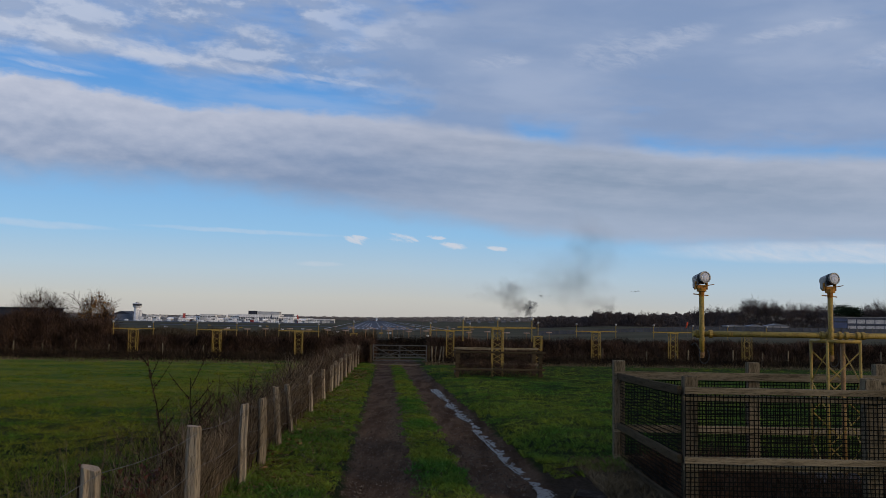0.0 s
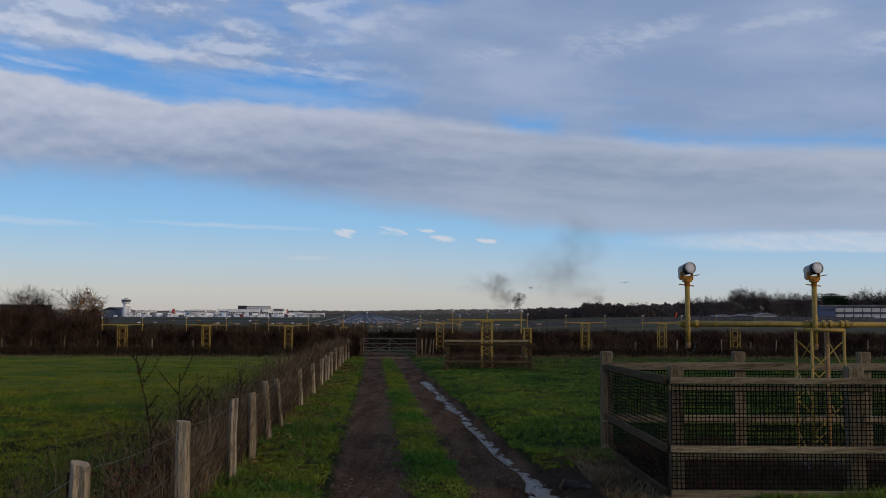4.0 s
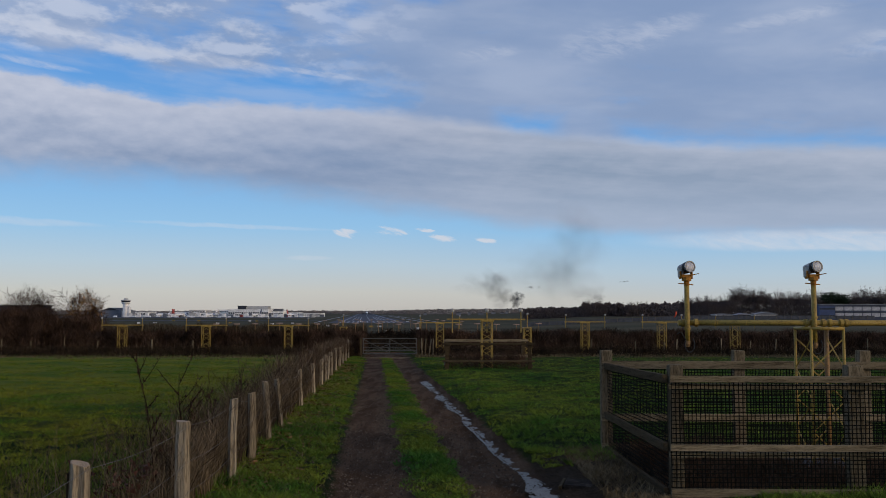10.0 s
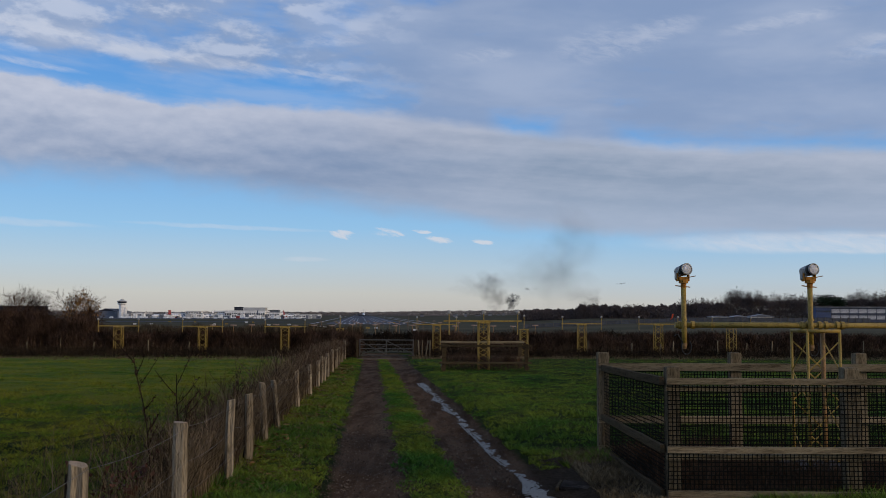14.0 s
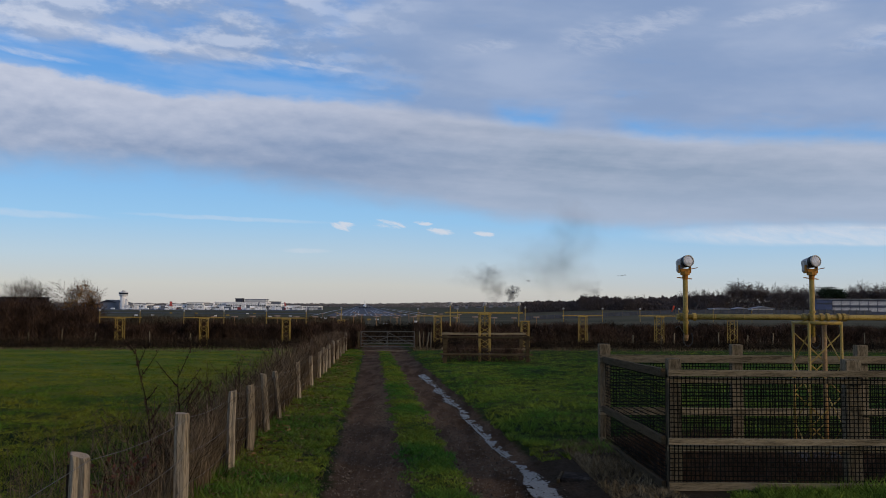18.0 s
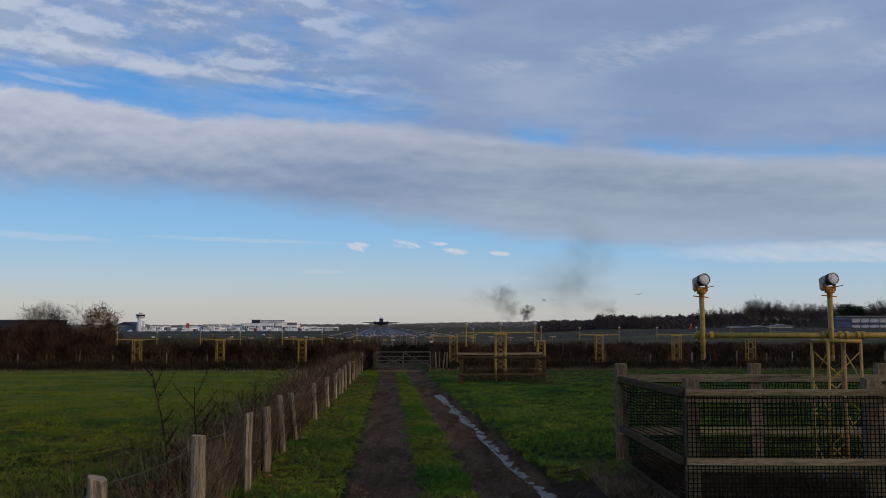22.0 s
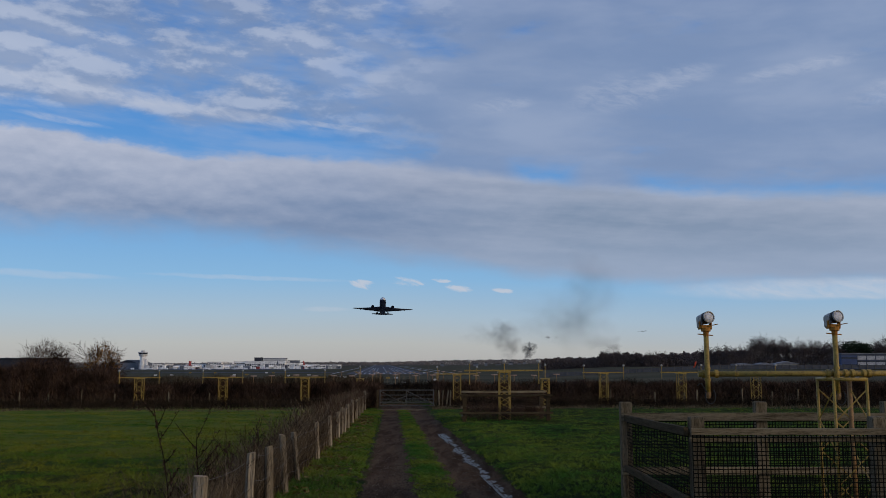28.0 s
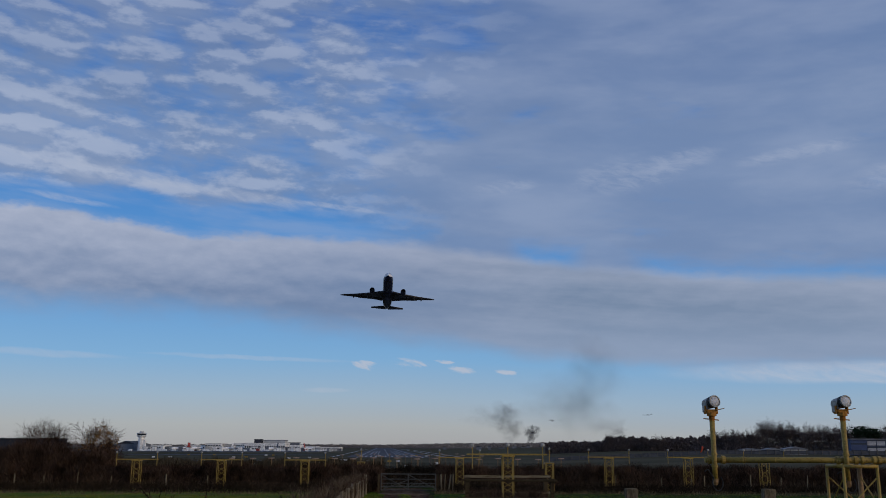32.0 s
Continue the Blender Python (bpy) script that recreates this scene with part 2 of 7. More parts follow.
    grey = n.mix(tone, n.mix(n.step(u, -0.3, 0.3), (0.220, 0.290, 0.435), (0.262, 0.326, 0.435)), (0.565, 0.59, 0.685))
    low = n.math("SUBTRACT", 1.0, n.step(v, n.math("SUBTRACT", base, 0.02), n.math("ADD", base, n.lin(u, -0.3, 0.4, 0.05, 0.13))))
    grey = n.mix(n.math("MULTIPLY", low, n.lin(u, -0.3, 0.3, 0.35, 0.75)), grey, (0.38, 0.455, 0.59))
    lit = n.math("MULTIPLY", n.step(n.math("ADD", n.math("MULTIPLY", heap, 0.40), n.math("MULTIPLY", relief, 1.8)), -0.05, 0.62), 0.80)
    puffy = n.math("MULTIPLY", n.math("MULTIPLY", body, lit), n.lin(v, 0.42, 0.80, 0.72, 0.50))
    haze = n.math("MULTIPLY", n.step(n.math("ADD", n.math("MULTIPLY", veil, 0.5), n.math("MULTIPLY", big, 0.5)), 0.40, 0.66), 0.26)
    white = n.mix(n.math("ADD", puffy, haze, clamp=True), n.mix(n.step(v, 0.45, 0.85), (0.245, 0.330, 0.505), (0.185, 0.265, 0.455)), (0.62, 0.66, 0.76))
    result = n.mix(n.math("MULTIPLY", upper, 0.94), clear, white)
    result = n.mix(n.math("MULTIPLY", lines, n.lin(wisp, 0.3, 0.70, 0.05, 0.55)), result, (0.60, 0.63, 0.72))
    result = n.mix(n.math("MULTIPLY", glints, 0.34), result, (0.62, 0.65, 0.74))
    result = n.mix(n.math("MULTIPLY", bank, 0.95), result, grey)
    result = n.mix(n.math("MULTIPLY", small, 0.62), result, (0.74, 0.70, 0.71))
    result = n.mix(n.math("MULTIPLY", plain, n.lin(u, 0.1, 0.5, 0.34, 0.62)), result, (0.68, 0.68, 0.72))
    back = n.add("ShaderNodeBackground")
    n.join(result, back.inputs[0])
    back.inputs[1].default_value = 1.0
    out = n.add("ShaderNodeOutputWorld")
    n.join(back.outputs[0], out.inputs[0])


make_world()
scene.view_settings.exposure = 0.0


# ---- materials ----
def material(name, low, high, third=None, scale=3.0, fine=40.0, rough=0.8, metal=0.0, bump=0.3, stretch=(1, 1, 1), glow=None, random_tint=0.0, space="Object", emit=0.0, island=0.0, grit=0.35):
    """A surface whose colour wanders at two scales, with fine relief."""
    mat = bpy.data.materials.new(name)
    mat.use_nodes = True
    n = Nodes(mat.node_tree)
    at = n.add("ShaderNodeTexCoord").outputs["Object"] if space == "Object" else n.add("ShaderNodeNewGeometry").outputs["Position"]
    size = n.add("ShaderNodeMapping")
    n.join(at, size.inputs[0])
    size.inputs["Scale"].default_value = stretch
    at = size.outputs[0]
    coarse = n.noise(at, scale, 5.0, 0.6)
    grain = n.noise(at, fine, 4.0, 0.6)
    colour = n.mix(n.step(coarse, 0.3, 0.7), low, high)
    if third:
        colour = n.mix(n.math("MULTIPLY", n.step(n.math("ADD", n.math("MULTIPLY", coarse, 0.4), n.math("MULTIPLY", grain, 0.6)), 0.50, 0.66), 0.8), colour, third)
    colour = n.mix(grit, colour, n.mix(n.step(grain, 0.25, 0.75), (0.2, 0.2, 0.2), (1.8, 1.8, 1.8)), "MULTIPLY")
    if random_tint:
        rnd = n.add("ShaderNodeObjectInfo").outputs["Random"]
        colour = n.mix(1.0, colour, n.mix(rnd, (1 - random_tint,) * 3, (1 + random_tint,) * 3), "MULTIPLY")
    if island:
        rnd = n.add("ShaderNodeNewGeometry").outputs["Random Per Island"]
        colour = n.mix(1.0, colour, n.mix(rnd, (1 - island,) * 3, (1 + island,) * 3), "MULTIPLY")
    bs = n.add("ShaderNodeBsdfPrincipled")
    n.join(colour, bs.inputs["Base Color"])
    n.join(n.lin(grain, 0.2, 0.8, max(rough - 0.12, 0.02), min(rough + 0.12, 1.0)), bs.inputs["Roughness"])
    bs.inputs["Metallic"].default_value = metal
    bs.inputs["Specular IOR Level"].default_value = 0.04 if rough >= 0.84 else 0.12 if rough >= 0.7 else 0.4
    if bump:
        relief = n.add("ShaderNodeBump")
        relief.inputs["Strength"].default_value = bump
        relief.inputs["Distance"].default_value = 0.02
        n.join(grain, relief.inputs["Height"])
        n.join(relief.outputs[0], bs.inputs["Normal"])
    if emit:
        bs.inputs["Emission Color"].default_value = (*glow, 1.0)
        bs.inputs["Emission Strength"].default_value = emit
    out = n.add("ShaderNodeOutputMaterial")
    n.join(bs.outputs[0], out.inputs[0])
    return mat


def ground_material():
    """Pasture with two wheel ruts of mud and stones; rough grass on the airfield."""
    mat = bpy.data.materials.new("ground")
    mat.use_nodes = True
    n = Nodes(mat.node_tree)
    at = n.add("ShaderNodeNewGeometry").outputs["Position"]
    part3 = n.add("ShaderNodeSeparateXYZ")
    n.join(at, part3.inputs[0])
    x, y, z = part3.outputs
    off = n.math("SUBTRACT", x, n.math("MULTIPLY", y, TRACK))
    edge = n.noise(at, 1.6, 5.0, 0.65)
    off = n.math("ADD", off, n.math("MULTIPLY", n.math("SUBTRACT", edge, 0.5), 0.42))
    along = n.xyz(x, n.math("MULTIPLY", y, 0.12), 0.0)
    fine = n.noise(at, 26.0, 6.0, 0.7)
    grit = n.noise(n.xyz(x, n.math("MULTIPLY", y, 0.13), 0.0), 30.0, 4.0, 0.7)
    worn = n.noise(along, 3.1, 5.0, 0.6)
    mid = n.noise(at, 3.1, 5.0, 0.6)
    wide = n.noise(n.xyz(n.math("MULTIPLY", x, 0.5), y, 0.0), 0.35, 4.0, 0.6)
    green = n.mix(n.step(wide, 0.35, 0.65), (0.014, 0.030, 0.005), (0.034, 0.042, 0.007))
    green = n.mix(n.math("MULTIPLY", n.step(mid, 0.45, 0.72), 0.6), green, (0.012, 0.028, 0.006))
    mud = n.mix(n.step(worn, 0.35, 0.65), (0.038, 0.021, 0.011), (0.084, 0.050, 0.028))
    specks = n.noise(at, 46.0, 4.0, 0.75)
    stony = n.math("MAXIMUM", n.math("SUBTRACT", 1.0, n.step(y, 9.0, 19.0)), n.step(n.noise(along, 2.3, 4.0, 0.6), 0.50, 0.62))
    mud = n.mix(n.math("MULTIPLY", n.step(specks, 0.56, 0.64), n.math("MULTIPLY", stony, 0.7)), mud, (0.135, 0.105, 0.076))
    mud = n.mix(n.math("MULTIPLY", n.math("SUBTRACT", 1.0, n.step(specks, 0.36, 0.43)), n.math("MULTIPLY", stony, 0.8)), mud, (0.010, 0.007, 0.005))
    mud = n.mix(n.step(n.noise(along, 1.1, 3.0), 0.50, 0.64), mud, n.mix(n.step(grit, 0.40, 0.62), (0.040, 0.024, 0.012), (0.125, 0.085, 0.052)))
    # left field's ground brightens with distance: its sunlight is painted in
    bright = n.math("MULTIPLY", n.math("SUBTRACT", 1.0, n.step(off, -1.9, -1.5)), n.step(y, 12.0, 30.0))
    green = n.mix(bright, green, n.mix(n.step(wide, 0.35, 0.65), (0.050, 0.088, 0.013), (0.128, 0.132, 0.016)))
    # shade between the near blades is painted in as darker ground
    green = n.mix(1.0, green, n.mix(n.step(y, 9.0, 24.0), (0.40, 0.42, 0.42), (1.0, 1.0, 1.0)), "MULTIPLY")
    left = n.math("MULTIPLY", n.step(off, -0.56, -0.42), n.math("SUBTRACT", 1.0, n.step(off, 0.36, 0.56)))
    right = n.math("MULTIPLY", n.step(off, 0.94, 1.16), n.math("SUBTRACT", 1.0, n.step(off, 2.08, 2.26)))
    rut = n.math("MAXIMUM", left, right)
    # the worn patch before the gate, and trodden earth beside the pen
    gate = n.math("MULTIPLY", n.step(n.math("ADD", y, n.math("MULTIPLY", edge, 8.0)), 50.0, 56.0), n.math("MULTIPLY", n.step(off, -1.0, -0.5), n.math("SUBTRACT", 1.0, n.step(off, 2.0, 2.6))))
    rut = n.math("MAXIMUM", n.math("MULTIPLY", rut, n.math("SUBTRACT", 1.0, n.step(y, 62.0, 64.0))), n.math("MULTIPLY", gate, n.math("SUBTRACT", 1.0, n.step(y, 74.0, 76.0))))
    ex = n.math("DIVIDE", n.math("SUBTRACT", x, 2.0), 1.15)
    ey = n.math("DIVIDE", n.math("SUBTRACT", y, 10.6), 3.3)
    trod = n.math("SUBTRACT", 1.0, n.step(n.math("ADD", n.math("ADD", n.math("MULTIPLY", ex, ex), n.math("MULTIPLY", ey, ey)), n.math("MULTIPLY", edge, 0.8)), 0.7, 1.6))
    # ground inside the pen, much darker than the pasture round it
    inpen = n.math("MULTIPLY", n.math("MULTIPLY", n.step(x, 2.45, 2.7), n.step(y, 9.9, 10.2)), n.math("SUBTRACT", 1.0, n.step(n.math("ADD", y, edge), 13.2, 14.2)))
    rut = n.math("MAXIMUM", rut, n.math("MULTIPLY", trod, 0.85))
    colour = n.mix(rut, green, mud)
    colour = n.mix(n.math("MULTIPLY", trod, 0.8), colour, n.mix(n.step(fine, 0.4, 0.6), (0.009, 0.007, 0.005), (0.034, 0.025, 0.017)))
    pen_ground = n.mix(n.step(fine, 0.4, 0.6), (0.006, 0.0045, 0.003), (0.020, 0.014, 0.008))
    colour = n.mix(n.math("MULTIPLY", inpen, n.math("SUBTRACT", 1.0, n.math("MULTIPLY", rut, 0.6))), colour, pen_ground)
    # airfield: olive grass in mown belts
    belt = n.noise(n.xyz(n.math("MULTIPLY", x, 0.002), n.math("MULTIPLY", y, 0.02), 0.0), 1.0, 4.0)
    olive = n.mix(n.step(belt, 0.35, 0.65), (0.044, 0.042, 0.024), (0.078, 0.070, 0.044))
    colour = n.mix(n.step(y, 74.0, 90.0), colour, olive)
    bs = n.add("ShaderNodeBsdfPrincipled")
    n.join(colour, bs.inputs["Base Color"])
    wet = n.math("MULTIPLY", rut, n.step(worn, 0.42, 0.56))
    n.join(n.lin(wet, 0.0, 1.0, 0.97, 0.88), bs.inputs["Roughness"])
    bs.inputs["Specular IOR Level"].default_value = 0.03
    relief = n.add("ShaderNodeBump")
    relief.inputs["Strength"].default_value = 0.9
    relief.inputs["Distance"].default_value = 0.022
    n.join(n.math("ADD", n.math("MULTIPLY", grit, 0.4), specks), relief.inputs["Height"])
    n.join(relief.outputs[0], bs.inputs["Normal"])
    out = n.add("ShaderNodeOutputMaterial")
    n.join(bs.outputs[0], out.inputs[0])
    return mat


def water_material():
    mat = bpy.data.materials.new("puddle_water")
    mat.use_nodes = True
    n = Nodes(mat.node_tree)
    at = n.add("ShaderNodeNewGeometry").outputs["Position"]
    bs = n.add("ShaderNodeBsdfPrincipled")
    colour = n.mix(n.noise(at, 6.0), (0.060, 0.050, 0.040), (0.115, 0.097, 0.080))
    n.join(colour, bs.inputs["Base Color"])
    bs.inputs["Roughness"].default_value = 0.36
    bs.inputs["Specular IOR Level"].default_value = 0.20
    bs.inputs["IOR"].default_value = 1.33
    relief = n.add("ShaderNodeBump")
    relief.inputs["Strength"].default_value = 0.5
    relief.inputs["Distance"].default_value = 0.02
    n.join(n.noise(at, 34.0), relief.inputs["Height"])
    n.join(relief.outputs[0], bs.inputs["Normal"])
    out = n.add("ShaderNodeOutputMaterial")
    n.join(bs.outputs[0], out.inputs[0])
    return mat


def smoke_material(low, high, size=0.055, calm=0.0):
    """Smoke that is as thick as the puff's own density says."""
    mat = bpy.data.materials.new("drifting_smoke")
    mat.use_nodes = True
    n = Nodes(mat.node_tree)
    at = n.add("ShaderNodeTexCoord").outputs["Object"]
    soot = n.add("ShaderNodeBsdfDiffuse")
    n.join(n.mix(n.noise(at, 0.03), low, high), soot.inputs[0])
    gap = n.add("ShaderNodeBsdfTransparent")
    both = n.add("ShaderNodeMixShader")
    split = n.add("ShaderNodeSeparateXYZ")
    n.join(n.add("ShaderNodeTexCoord").outputs["UV"], split.inputs[0])
    thick = split.outputs[0]
    curl = n.step(n.noise(at, size, 5.0, 0.58, 0.6), 0.30 - calm, 0.68 + calm)
    n.join(n.math("MULTIPLY", thick, n.math("ADD", 0.25, n.math("MULTIPLY", curl, 1.1)), clamp=True), both.inputs[0])
    n.join(gap.outputs[0], both.inputs[1])
    n.join(soot.outputs[0], both.inputs[2])
    out = n.add("ShaderNodeOutputMaterial")
    n.join(both.outputs[0], out.inputs[0])
    return mat


GROUND = ground_material()
WATER = water_material()
SOOT = smoke_material((0.06, 0.057, 0.065), (0.13, 0.125, 0.135))
GREY_SMOKE = smoke_material((0.15, 0.14, 0.145), (0.24, 0.225, 0.225), 0.04, 0.08)
THIN_SOOT = smoke_material((0.20, 0.19, 0.19), (0.28, 0.265, 0.26), 0.02, 0.25)
YELLOW = material("weathered_yellow_paint", (0.20, 0.128, 0.020), (0.42, 0.285, 0.050), (0.060, 0.040, 0.018), 7.0, 38.0, 0.55, 0.0, 0.3, grit=0.55)
FADED = material("rust_faded_paint", (0.20, 0.105, 0.035), (0.33, 0.20, 0.075), (0.07, 0.035, 0.018), 5.0, 40.0, 0.65, 0.0, 0.3, grit=0.5)
RUST = material("rusted_orange_bracket", (0.30, 0.12, 0.02), (0.46, 0.22, 0.04), (0.12, 0.05, 0.02), 14.0, 60.0, 0.7)
HOUSING = material("pale_grey_lamp_housing", (0.26, 0.25, 0.235), (0.46, 0.45, 0.42), (0.12, 0.115, 0.10), 14.0, 60.0, 0.45, 0.3, 0.1)
DARK = material("black_rubber_and_cable", (0.012, 0.012, 0.013), (0.03, 0.03, 0.03), None, 8.0, 50.0, 0.6)
NET = material("black_plastic_net", (0.004, 0.005, 0.004), (0.008, 0.009, 0.008), None, 8.0, 50.0, 0.85, 0.0, 0.0)
OLDWOOD = material("weathered_grey_timber", (0.085, 0.066, 0.040), (0.32, 0.262, 0.172), (0.020, 0.014, 0.009), 3.4, 22.0, 0.85, 0.0, 0.8, (6, 6, 0.6), random_tint=0.38, grit=0.9)
STAKEWOOD = material("split_stake_wood", (0.150, 0.118, 0.078), (0.40, 0.335, 0.240), (0.028, 0.019, 0.012), 3.0, 13.0, 0.85, 0.0, 0.9, (7, 7, 0.5), random_tint=0.3, grit=0.9)
RAILWOOD = material("weathered_grey_rail", (0.085, 0.066, 0.040), (0.33, 0.268, 0.170), (0.026, 0.019, 0.011), 2.6, 22.0, 0.85, 0.0, 0.7, (0.6, 6, 6), random_tint=0.18, grit=0.7)
BARK = material("dark_peeling_bark", (0.020, 0.014, 0.009), (0.058, 0.042, 0.027), (0.010, 0.007, 0.005), 5.0, 34.0, 0.9, 0.0, 0.8, (4, 4, 1), grit=0.6)
ENDGRAIN = material("sawn_end_grain", (0.24, 0.185, 0.125), (0.35, 0.28, 0.20), (0.14, 0.10, 0.07), 14.0, 70.0, 0.85, 0.0, 0.4)
STEEL = material("galvanised_steel", (0.27, 0.27, 0.27), (0.40, 0.40, 0.40), (0.18, 0.15, 0.12), 5.0, 50.0, 0.5, 0.75, 0.1)
WIRE = material("dull_fence_wire", (0.055, 0.046, 0.040), (0.11, 0.095, 0.082), None, 5.0, 50.0, 0.6, 0.4, 0.0)
BLADE = material("grass_blades", (0.036, 0.112, 0.019), (0.170, 0.215, 0.028), (0.008, 0.026, 0.006), 0.45, 3.2, 0.85, 0.0, 0.0, space="World", island=0.65)
DRYGRASS = material("dry_grass", (0.075, 0.056, 0.030), (0.19, 0.150, 0.088), (0.026, 0.018, 0.010), 1.2, 6.0, 0.85, 0.0, 0.0, space="World", island=0.4)
RUSTGRASS = material("withered_red_brown_grass", (0.050, 0.028, 0.017), (0.120, 0.074, 0.046), (0.014, 0.009, 0.006), 1.2, 6.0, 0.9, 0.0, 0.0, space="World", island=0.5)
STEM = material("dead_stems", (0.036, 0.026, 0.017), (0.205, 0.155, 0.098), (0.012, 0.009, 0.006), 2.2, 9.0, 0.85, 0.0, 0.0, space="World", island=0.5)
TWIG = material("dark_bare_twigs", (0.009, 0.0065, 0.004), (0.032, 0.022, 0.014), (0.060, 0.041, 0.024), 0.5, 4.0, 0.9, 0.0, 0.0, space="World", island=0.5)
HEDGE = material("brown_hedge_twigs", (0.016, 0.010, 0.007), (0.115, 0.070, 0.046), (0.005, 0.004, 0.003), 0.9, 5.0, 0.9, 0.0, 0.0, space="World", island=0.75)
SCRUB = material("brown_airfield_scrub", (0.030, 0.026, 0.016), (0.110, 0.086, 0.054), (0.012, 0.011, 0.008), 0.25, 1.5, 0.9, 0.0, 0.0, space="World", island=0.6)
# yellower copy of BLADE, sunlight of the left field put into its colour
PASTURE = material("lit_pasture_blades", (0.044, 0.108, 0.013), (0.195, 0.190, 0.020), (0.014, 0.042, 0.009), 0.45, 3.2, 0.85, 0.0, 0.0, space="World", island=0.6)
SEED = material("dry_dark_seeds", (0.018, 0.011, 0.008), (0.070, 0.042, 0.028), None, 9.0, 60.0, 0.9, 0.0, 0.0, space="World", island=0.6)
LITTER = material("old_brown_leaf", (0.070, 0.040, 0.018), (0.185, 0.115, 0.048), None, 3.0, 30.0, 0.85, 0.0, 0.0, space="World", island=0.6)
BRAMBLE = material("withered_bramble_leaf", (0.030, 0.011, 0.009), (0.085, 0.036, 0.022), None, 4.0, 30.0, 0.7, 0.0, 0.0, space="World", island=0.6)
BRONZE = material("bronze_dead_leaves", (0.16, 0.075, 0.022), (0.26, 0.135, 0.035), None, 0.7, 5.0, 0.8, 0.0, 0.0, space="World", island=0.4)
PALISADE = material("dull_blue_grey_palisade", (0.050, 0.055, 0.068), (0.085, 0.092, 0.108), None, 0.5, 5.0, 0.7, 0.2, 0.1)
# aerial haze is painted into the pale colour of the skyline trees
FARWOODS = material("haze_tinted_far_trees", (0.135, 0.122, 0.122), (0.185, 0.165, 0.155), None, 0.02, 0.2, 0.95, 0.0, 0.0, space="World", island=0.15)
# dark weathered wood, also used where a rail's shade is painted in
DARKRAIL = material("weathered_shade_dark_rail", (0.038, 0.028, 0.015), (0.095, 0.072, 0.042), (0.014, 0.010, 0.006), 3.5, 26.0, 0.85, 0.0, 0.7, (0.6, 6, 6), random_tint=0.25, grit=0.7)
GATEBAR = material("dull_weathered_steel", (0.075, 0.072, 0.065), (0.14, 0.132, 0.118), (0.06, 0.05, 0.04), 3.0, 30.0, 0.7, 0.2, 0.1)
# winter wood's brown is lightened, a slight haze put into the colour
WOODS = material("far_winter_trees", (0.062, 0.052, 0.052), (0.118, 0.094, 0.085), (0.042, 0.038, 0.042), 0.08, 0.6, 0.95, 0.0, 0.0, space="World", island=0.4)
PINE = material("dark_evergreen_needles", (0.012, 0.022, 0.012), (0.022, 0.036, 0.018), None, 0.1, 0.8, 0.9, 0.0, 0.0, space="World", island=0.4)
TARMAC = material("runway_tarmac", (0.055, 0.060, 0.072), (0.092, 0.098, 0.114), (0.04, 0.042, 0.048), 0.02, 0.3, 0.88, 0.0, 0.1, (1, 0.2, 1), space="World")
PAINT = material("white_runway_paint", (0.26, 0.28, 0.32), (0.42, 0.43, 0.46), None, 0.05, 0.4, 0.8, 0.0, 0.0, space="World")
WHITE = material("white_cladding", (0.68, 0.67, 0.65), (0.84, 0.83, 0.81), None, 0.05, 0.5, 0.6, 0.0, 0.1)
CONCRETE = material("pale_concrete", (0.36, 0.36, 0.36), (0.48, 0.48, 0.47), None, 0.1, 1.0, 0.8, 0.0, 0.1)
GREYSLATE = material("grey_roof_sheet", (0.10, 0.11, 0.13), (0.17, 0.18, 0.21), None, 0.1, 1.0, 0.6, 0.0, 0.1)
DARKSHED = material("dark_shed_cladding", (0.022, 0.025, 0.034), (0.040, 0.044, 0.056), None, 0.1, 1.0, 0.7, 0.0, 0.1)
BLUE = material("blue_cladding", (0.022, 0.040, 0.11), (0.035, 0.060, 0.15), None, 0.2, 2.0, 0.5, 0.0, 0.1)
NIGHTBLUE = material("dark_blue_cladding", (0.020, 0.030, 0.062), (0.034, 0.048, 0.090), None, 0.2, 2.0, 0.5, 0.0, 0.1)
DULLPANEL = material("dull_white_panel", (0.25, 0.26, 0.29), (0.42, 0.43, 0.46), None, 0.4, 3.0, 0.7, 0.0, 0.1)
PANE = material("dark_window_glass", (0.02, 0.025, 0.03), (0.05, 0.06, 0.07), None, 0.3, 2.0, 0.12, 0.0, 0.0)
RED = material("red_paint", (0.24, 0.035, 0.03), (0.33, 0.05, 0.04), None, 0.3, 2.0, 0.5, 0.0, 0.0)
ORANGE = material("orange_red_windsock_cloth", (0.50, 0.07, 0.03), (0.62, 0.10, 0.04), None, 1.0, 9.0, 0.8, 0.0, 0.1)
NAVY = material("navy_gloss_paint", (0.010, 0.014, 0.045), (0.016, 0.020, 0.060), None, 0.2, 3.0, 0.3, 0.0, 0.0)
SHELL = material("white_gloss_paint", (0.70, 0.71, 0.73), (0.80, 0.80, 0.80), None, 0.2, 3.0, 0.3, 0.0, 0.0)
ALLOY = material("grey_wing_skin", (0.050, 0.055, 0.075), (0.080, 0.086, 0.11), None, 0.3, 3.0, 0.45, 0.2, 0.0)
BEAM = material("landing_light_glow", (0.9, 0.9, 0.9), (1.0, 1.0, 1.0), None, 1.0, 5.0, 0.3, 0.0, 0.0, glow=(1.0, 0.95, 0.85), emit=60.0)


